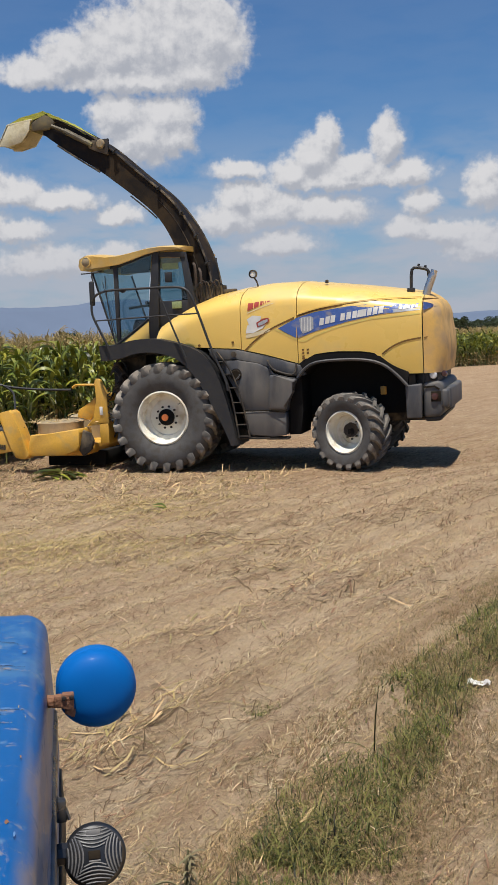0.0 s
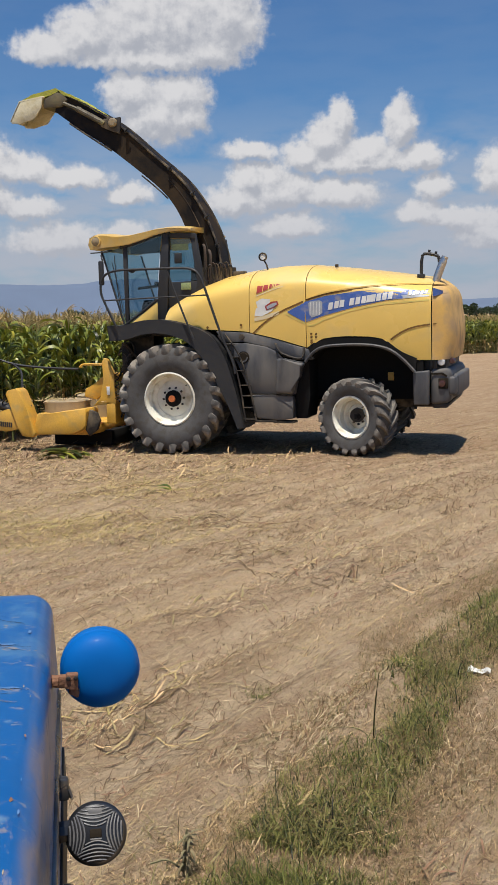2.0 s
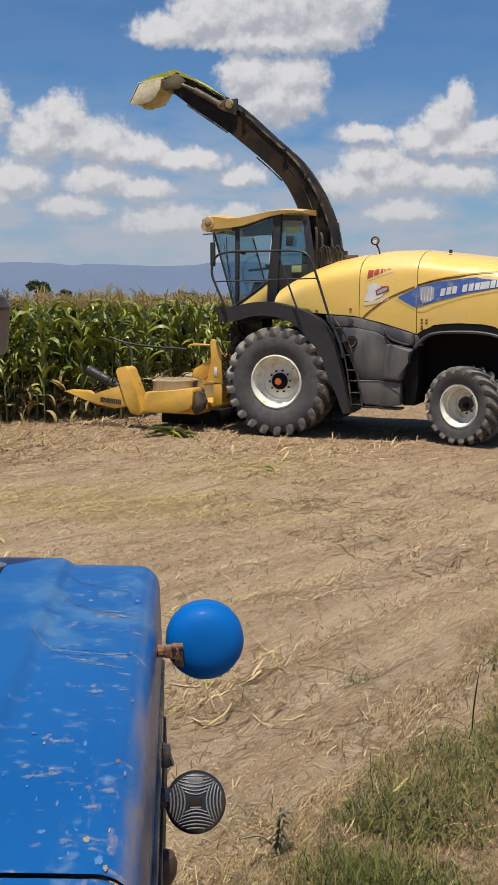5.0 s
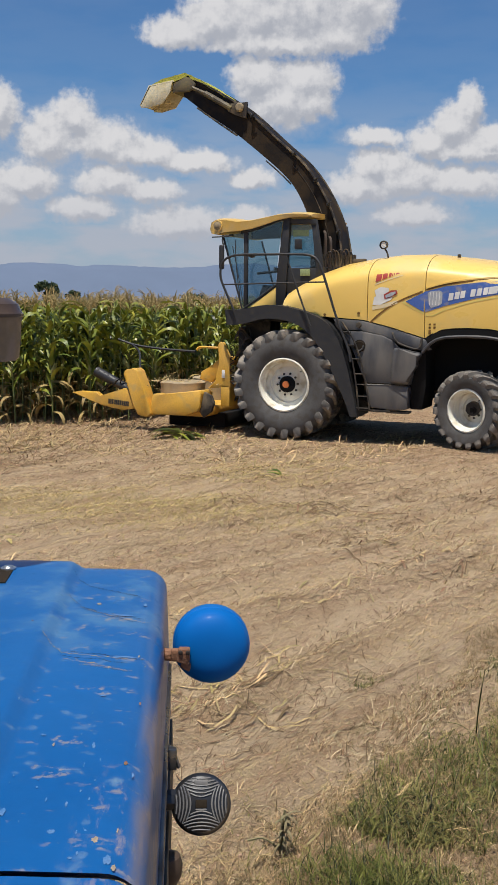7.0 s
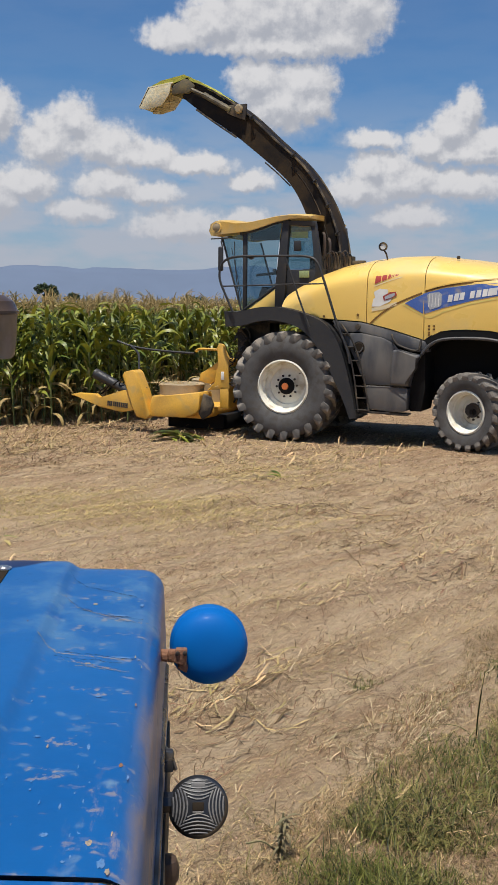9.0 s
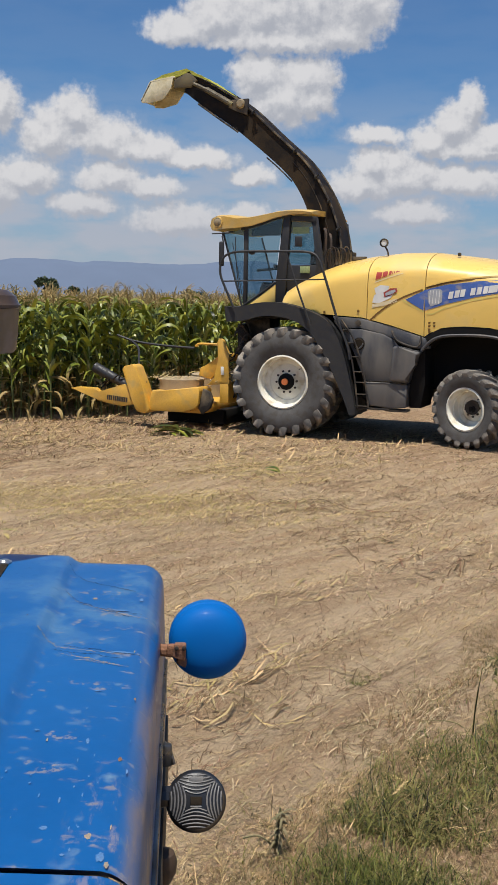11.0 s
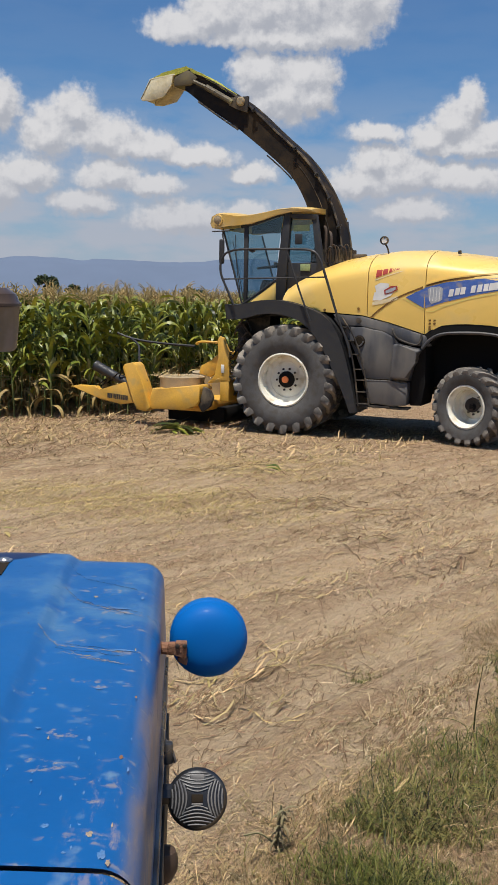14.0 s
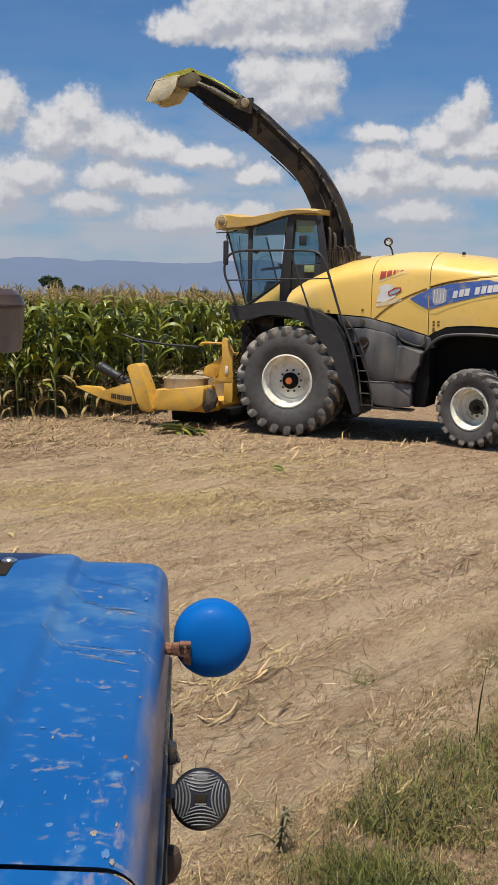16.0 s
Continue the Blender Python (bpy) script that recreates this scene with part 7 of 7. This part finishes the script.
hood_front = part("bonnet", bonnet(1.262, 2.81, True), BLUE, tractor, "faded blue enamel bonnet with cracks and chips", 50)
part("rear_cowl", bonnet(0.62, 1.25, False), BLUE, tractor, "faded blue rear cowl", 50)


def scratch(points, width, mat, parent, name="scratch", lift=0.0015):
    """A thin ragged line lying on the bonnet."""
    bm = bmesh.new()
    rows = []
    rnd = random.Random(len(points) + int(points[0][1] * 1000))
    dense = []
    for a, b in zip(points, points[1:]):
        for k in range(8):
            f = k / 8
            dense.append((a[0] + (b[0] - a[0]) * f + rnd.uniform(-0.0015, 0.0015), a[1] + (b[1] - a[1]) * f + rnd.uniform(-0.003, 0.003)))
    for i, (u, v) in enumerate(dense):
        w = width * rnd.uniform(0.25, 1.3)
        drop = 0.10 * (1 - math.cos(math.asin(min(1, max(0, (v - 2.81) / 0.13)))))
        rows.append([bm.verts.new((u, v - w / 2, bonnet_z(u - BC) - drop + lift)), bm.verts.new((u, v + w / 2, bonnet_z(u - BC) - drop + lift))])
    for r, q in zip(rows, rows[1:]):
        bm.faces.new((r[0], r[1], q[1], q[0]))
    return part(name, bm, mat, parent)


def chip(u, v, ru, rv, mat, name="paint_chip", lift=0.0012, seed=0):
    """A ragged patch of lost paint."""
    rnd = random.Random(seed + int(1000 * (u + v)))
    bm = bmesh.new()
    ring = []
    for k in range(16):
        a = 2 * math.pi * k / 16
        r = rnd.uniform(0.45, 0.8)
        x, y = u + ru * r * math.cos(a), v + rv * r * math.sin(a)
        ring.append(bm.verts.new((x, y, bonnet_z(x - BC) + lift)))
    bm.faces.new(ring)
    return part(name, bm, mat, hood_front)


CRACKS = [
    (0.0015, GAP, [(-0.331, 2.765), (-0.307, 2.694), (-0.273, 2.637), (-0.194, 2.592), (-0.125, 2.552)]),
    (0.0022, FILLER, [(-0.319, 2.541), (-0.276, 2.45), (-0.23, 2.411), (-0.179, 2.376), (-0.129, 2.351)]),
    (0.003, FILLER, [(-0.341, 2.207), (-0.312, 2.16), (-0.288, 2.119), (-0.245, 2.109), (-0.195, 2.099), (-0.131, 2.086)]),
    (0.0025, FILLER, [(-0.256, 2.085), (-0.227, 2.055), (-0.178, 2.036), (-0.135, 2.021)]),
    (0.0018, GAP, [(-0.319, 2.545), (-0.276, 2.454), (-0.23, 2.415)]),
    (0.0015, GAP, [(-0.307, 2.699), (-0.273, 2.641), (-0.194, 2.596), (-0.125, 2.556)]),
]
crack_rnd = random.Random(9)
for u0, u1, v0, slope in ((-0.29, -0.14, 2.10, -0.22), (-0.28, -0.16, 2.08, -0.35), (-0.27, -0.10, 2.125, -0.20), (-0.24, -0.12, 2.045, -0.25), (-0.27, -0.14, 2.44, -0.7), (-0.22, -0.09, 2.385, -0.35), (-0.20, -0.11, 2.40, -0.3)):
    CRACKS.append((0.0016, (GAP, FILLER)[len(CRACKS) % 2], [(u0 + (u1 - u0) * k / 5, v0 + slope * (u1 - u0) * k / 5 + crack_rnd.uniform(-0.006, 0.006)) for k in range(6)]))
for w, m, pts in CRACKS:
    scratch(pts, w, m, hood_front, "crack")
for u, v, ru, rv, m in ((-0.114, 1.591, 0.006, 0.011, RUST), (-0.144, 1.346, 0.008, 0.012, FILLER), (-0.132, 1.36, 0.004, 0.012, FILLER), (-0.21, 1.365, 0.010, 0.009, SCUFF),
                        (-0.151, 1.419, 0.005, 0.028, SCUFF), (-0.267, 1.694, 0.008, 0.006, SCUFF), (-0.174, 1.656, 0.005, 0.018, SCUFF), (-0.176, 1.881, 0.008, 0.007, SCUFF), (-0.102, 1.848, 0.003, 0.01, RUST),
                        (-0.175, 1.296, 0.006, 0.005, SCUFF), (-0.123, 1.294, 0.009, 0.018, SCUFF), (-0.112, 1.275, 0.006, 0.012, FILLER), (-0.197, 1.447, 0.003, 0.014, SCUFF),
                        (-0.374, 2.276, 0.003, 0.004, RUST), (-0.236, 2.483, 0.010, 0.012, FILLER), (-0.118, 2.49, 0.007, 0.02, SCUFF), (-0.16, 1.38, 0.006, 0.02, SCUFF), (-0.14, 1.44, 0.005, 0.03, SCUFF),
                        (-0.15, 2.10, 0.05, 0.010, SCUFF), (-0.25, 2.12, 0.014, 0.008, FILLER), (-0.215, 2.06, 0.010, 0.006, FILLER), (-0.17, 2.395, 0.05, 0.010, SCUFF), (-0.20, 1.70, 0.002, 0.004, SCUFF),
                        (-0.25, 1.50, 0.003, 0.005, SCUFF), (-0.30, 1.85, 0.004, 0.005, SCUFF), (-0.13, 1.75, 0.002, 0.008, SCUFF), (-0.29, 1.42, 0.006, 0.02, SCUFF), (-0.23, 1.46, 0.002, 0.012, SCUFF)):
    chip(u, v, ru, rv, m)
streak_rnd = random.Random(17)
for k in range(34):
    u, v = -0.10 - 0.30 * streak_rnd.random() ** 1.5, streak_rnd.uniform(1.28, 2.3)
    if k % 3 == 0:
        u, v = streak_rnd.uniform(-0.19, -0.11), streak_rnd.uniform(1.28, 1.6)
    chip(u, v, streak_rnd.uniform(0.0008, 0.0025), streak_rnd.uniform(0.003, 0.014), SCUFF if k % 7 else FILLER, seed=k)
part("side_strip", prism([(BC + BW + 0.004, 1.285), (BC + BW + 0.014, 1.29), (BC + BW + 0.014, 1.325), (BC + BW + 0.004, 1.33)], 1.0, 2.72, 0.002), TRIM, tractor, "tarnished bright side strip")
part("side_skirt", prism([(BC + BW + 0.010, 1.02), (BC + BW + 0.018, 1.02), (BC + BW + 0.016, 1.168), (BC + BW + 0.008, 1.168)], 1.0, 2.70, 0.002), STEEL_DARK, tractor)
part("engine", merge(block((BC - 0.30, 0.75, 0.62), (BC + 0.30, 2.70, 1.20), 0.03), block((BC - 0.2, 0.3, 0.5), (BC + 0.2, 2.55, 0.72), 0.03)), STEEL_DARK, tractor)
part("front_axle", tube([(BC - 0.42, 2.3, 0.42), (BC, 2.3, 0.55), (BC + 0.42, 2.3, 0.42)], 0.06, 8), STEEL_DARK, tractor)
for s in (-1, 1):
    wm = Matrix.Translation((BC + s * 0.42, 2.3, 0.395)) @ Matrix.Rotation(math.pi / 2, 4, "Z")
    part("front_wheel", merge(lathe([(0.22, -0.09), (0.33, -0.10), (0.39, -0.07), (0.40, 0.0), (0.39, 0.07), (0.33, 0.10), (0.22, 0.09)], wm, 36), lathe([(0.22, -0.09), (0.18, -0.05), (0.0, -0.03)], wm, 24)), RUBBER, tractor)

# filler slot with its steel cap
part("cap_slot", prism([(-0.60, 1.604), (-0.496, 1.604), (-0.496, 1.598), (-0.60, 1.598)], 2.60, 2.75), GAP, tractor)
part("filler_cap", lathe([(0.0, -0.008), (0.012, -0.008), (0.016, -0.004), (0.022, -0.003), (0.022, 0.0)], Matrix.Translation((-0.512, 2.74, 1.604)) @ Matrix.Rotation(-math.pi / 2, 4, "X"), 18), CHROME, tractor, "small bare steel cap")

# headlamp on its bracket, seen from behind
lamp_at = Vector((0.052, 2.417, 1.484))
ahead = Matrix.Translation(lamp_at) @ Matrix.Rotation(radians(-4), 4, "X")
shell = [(0.0, -0.052)] + [(0.0955 * math.sin(a) ** 0.8, 0.006 - 0.058 * math.cos(a) ** 0.8) for a in (math.pi / 2 * k / 16 for k in range(1, 16))] + [(0.0955, 0.004), (0.0985, 0.008), (0.0985, 0.040), (0.094, 0.045), (0.09, 0.046)]
headlamp = part("headlamp", lathe(shell, ahead, 48), BLUE_NEW, tractor, "glossy blue domed headlamp shell")
part("lens", lathe([(0.09, 0.046), (0.07, 0.056), (0.04, 0.062), (0, 0.064)], ahead, 32), LENS, headlamp)
bracket = part("lamp_bracket", merge(tube([(-0.075, 2.40, 1.470), (-0.045, 2.385, 1.472)], 0.016, 10), block((-0.050, 2.37, 1.458), (-0.026, 2.392, 1.490), 0.006), prism([(-0.036, 1.468), (-0.008, 1.458), (-0.004, 1.463), (-0.002, 1.500), (-0.03, 1.501)], 2.345, 2.368, 0.005), prism([(-0.028, 1.452), (-0.004, 1.438), (0.0, 1.455), (-0.020, 1.466)], 2.350, 2.380, 0.004)), RUST, tractor, "rusty headlamp bracket")
for u in (-0.026, -0.008):
    part("rivet", lathe([(0.0, -0.006), (0.005, -0.004), (0.006, 0.0)], Matrix.Translation((u, 2.345, 1.492)), 8), STEEL_DARK, bracket)

# latch on the bonnet side
part("latch", merge(block((-0.060, 2.192, 1.258), (-0.034, 2.214, 1.312), 0.006), block((-0.070, 2.20, 1.27), (-0.058, 2.235, 1.325), 0.005), tube([(-0.058, 2.22, 1.31), (-0.040, 2.21, 1.295), (-0.030, 2.205, 1.262)], 0.012, 8, 2, 0.4)), TRIM, tractor, "small bright bonnet latch")

# black ribbed lamp beside the bonnet
rib_at = Vector((0.022, 2.135, 1.205))
facing = (Vector((-0.01, 0.02, 2.33)) - rib_at).normalized().to_track_quat("-Y", "Z").to_matrix().to_4x4()
rm = Matrix.Translation(rib_at) @ facing
def lamp_depth(x, z):
    return -0.034 * math.sqrt(max(0.0, 1 - (x * x + z * z) / 0.072 ** 2)) - 0.012


prof = [(0.0, -0.046)] + [(r, lamp_depth(r, 0)) for r in (0.015, 0.03, 0.042, 0.052, 0.060)] + [(0.064, -0.016), (0.068, -0.012), (0.069, 0.008), (0.064, 0.03), (0.045, 0.05), (0.0, 0.055)]
ribbed = part("side_lamp", lathe(prof, rm, 44), LAMP_BLACK, tractor, "black ribbed round side lamp")
# cooling fins swept in four bundles round a square socket
for quarter in range(4):
    for k in range(6 if quarter % 2 == 0 else 5):
        c = (0.0155 if quarter % 2 == 0 else 0.024) + 0.0078 * k
        line = []
        for j in range(-16, 17):
            w = 0.0034 * j
            h = math.sqrt(c * c + 0.45 * w * w)
            x, z = ((w, h), (h, w), (w, -h), (-h, w))[quarter]
            if x * x + z * z < 0.061 ** 2 and abs(w) < h * 0.98 + 0.002:
                line.append(rm @ Vector((x, lamp_depth(x, z) - 0.001, z)))
        if len(line) > 3:
            part("fin", tube(line, 0.0019, 5, 0), LAMP_RIB, ribbed)
for x0, x1, z0, z1, m in ((-0.013, 0.013, -0.009, 0.009, GAP), (-0.013, 0.013, -0.014, -0.010, LAMP_RIB), (-0.016, 0.016, 0.040, 0.052, LAMP_RIB)):
    bm = block((x0, lamp_depth((x0 + x1) / 2, (z0 + z1) / 2) - 0.003, z0), (x1, -0.02, z1), 0.002)
    bm.transform(rm)
    part("lamp_bar", bm, m, ribbed)
part("lamp_arm", merge(tube([(-0.072, 2.13, 1.215), (-0.05, 2.13, 1.22), (-0.03, 2.14, 1.215)], 0.024, 8), block((-0.072, 2.10, 1.19), (-0.058, 2.17, 1.245), 0.006)), LAMP_BLACK, tractor)
part("side_knob", lathe([(0.0, -0.045), (0.018, -0.04), (0.030, -0.015), (0.032, 0.01), (0.026, 0.03), (0.0, 0.04)], Matrix.Translation((-0.052, 2.05, 1.10)) @ Matrix.Rotation(math.pi / 2, 4, "X"), 18), CAP, tractor, "dark brown rounded knob")

# air pre-cleaner bowl on its stem
up_axis = Matrix.Translation((-0.568, 2.70, 0)) @ Matrix.Rotation(math.pi / 2, 4, "X")
part("cleaner_stem", lathe([(0.024, 1.59), (0.024, 2.20), (0.028, 2.205)], up_axis, 20), STEEL_DARK, tractor)
part("cleaner_bowl", lathe([(0.0, 2.190), (0.098, 2.191), (0.106, 2.20), (0.111, 2.24), (0.115, 2.300), (0.118, 2.310)], up_axis, 44), BOWL, tractor, "dusty brown pre-cleaner bowl")
part("cleaner_cap", lathe([(0.117, 2.307), (0.121, 2.310), (0.121, 2.317), (0.116, 2.322), (0.108, 2.342), (0.085, 2.357), (0.0, 2.364)], up_axis, 44), CAP, tractor, "dull brown domed cap")
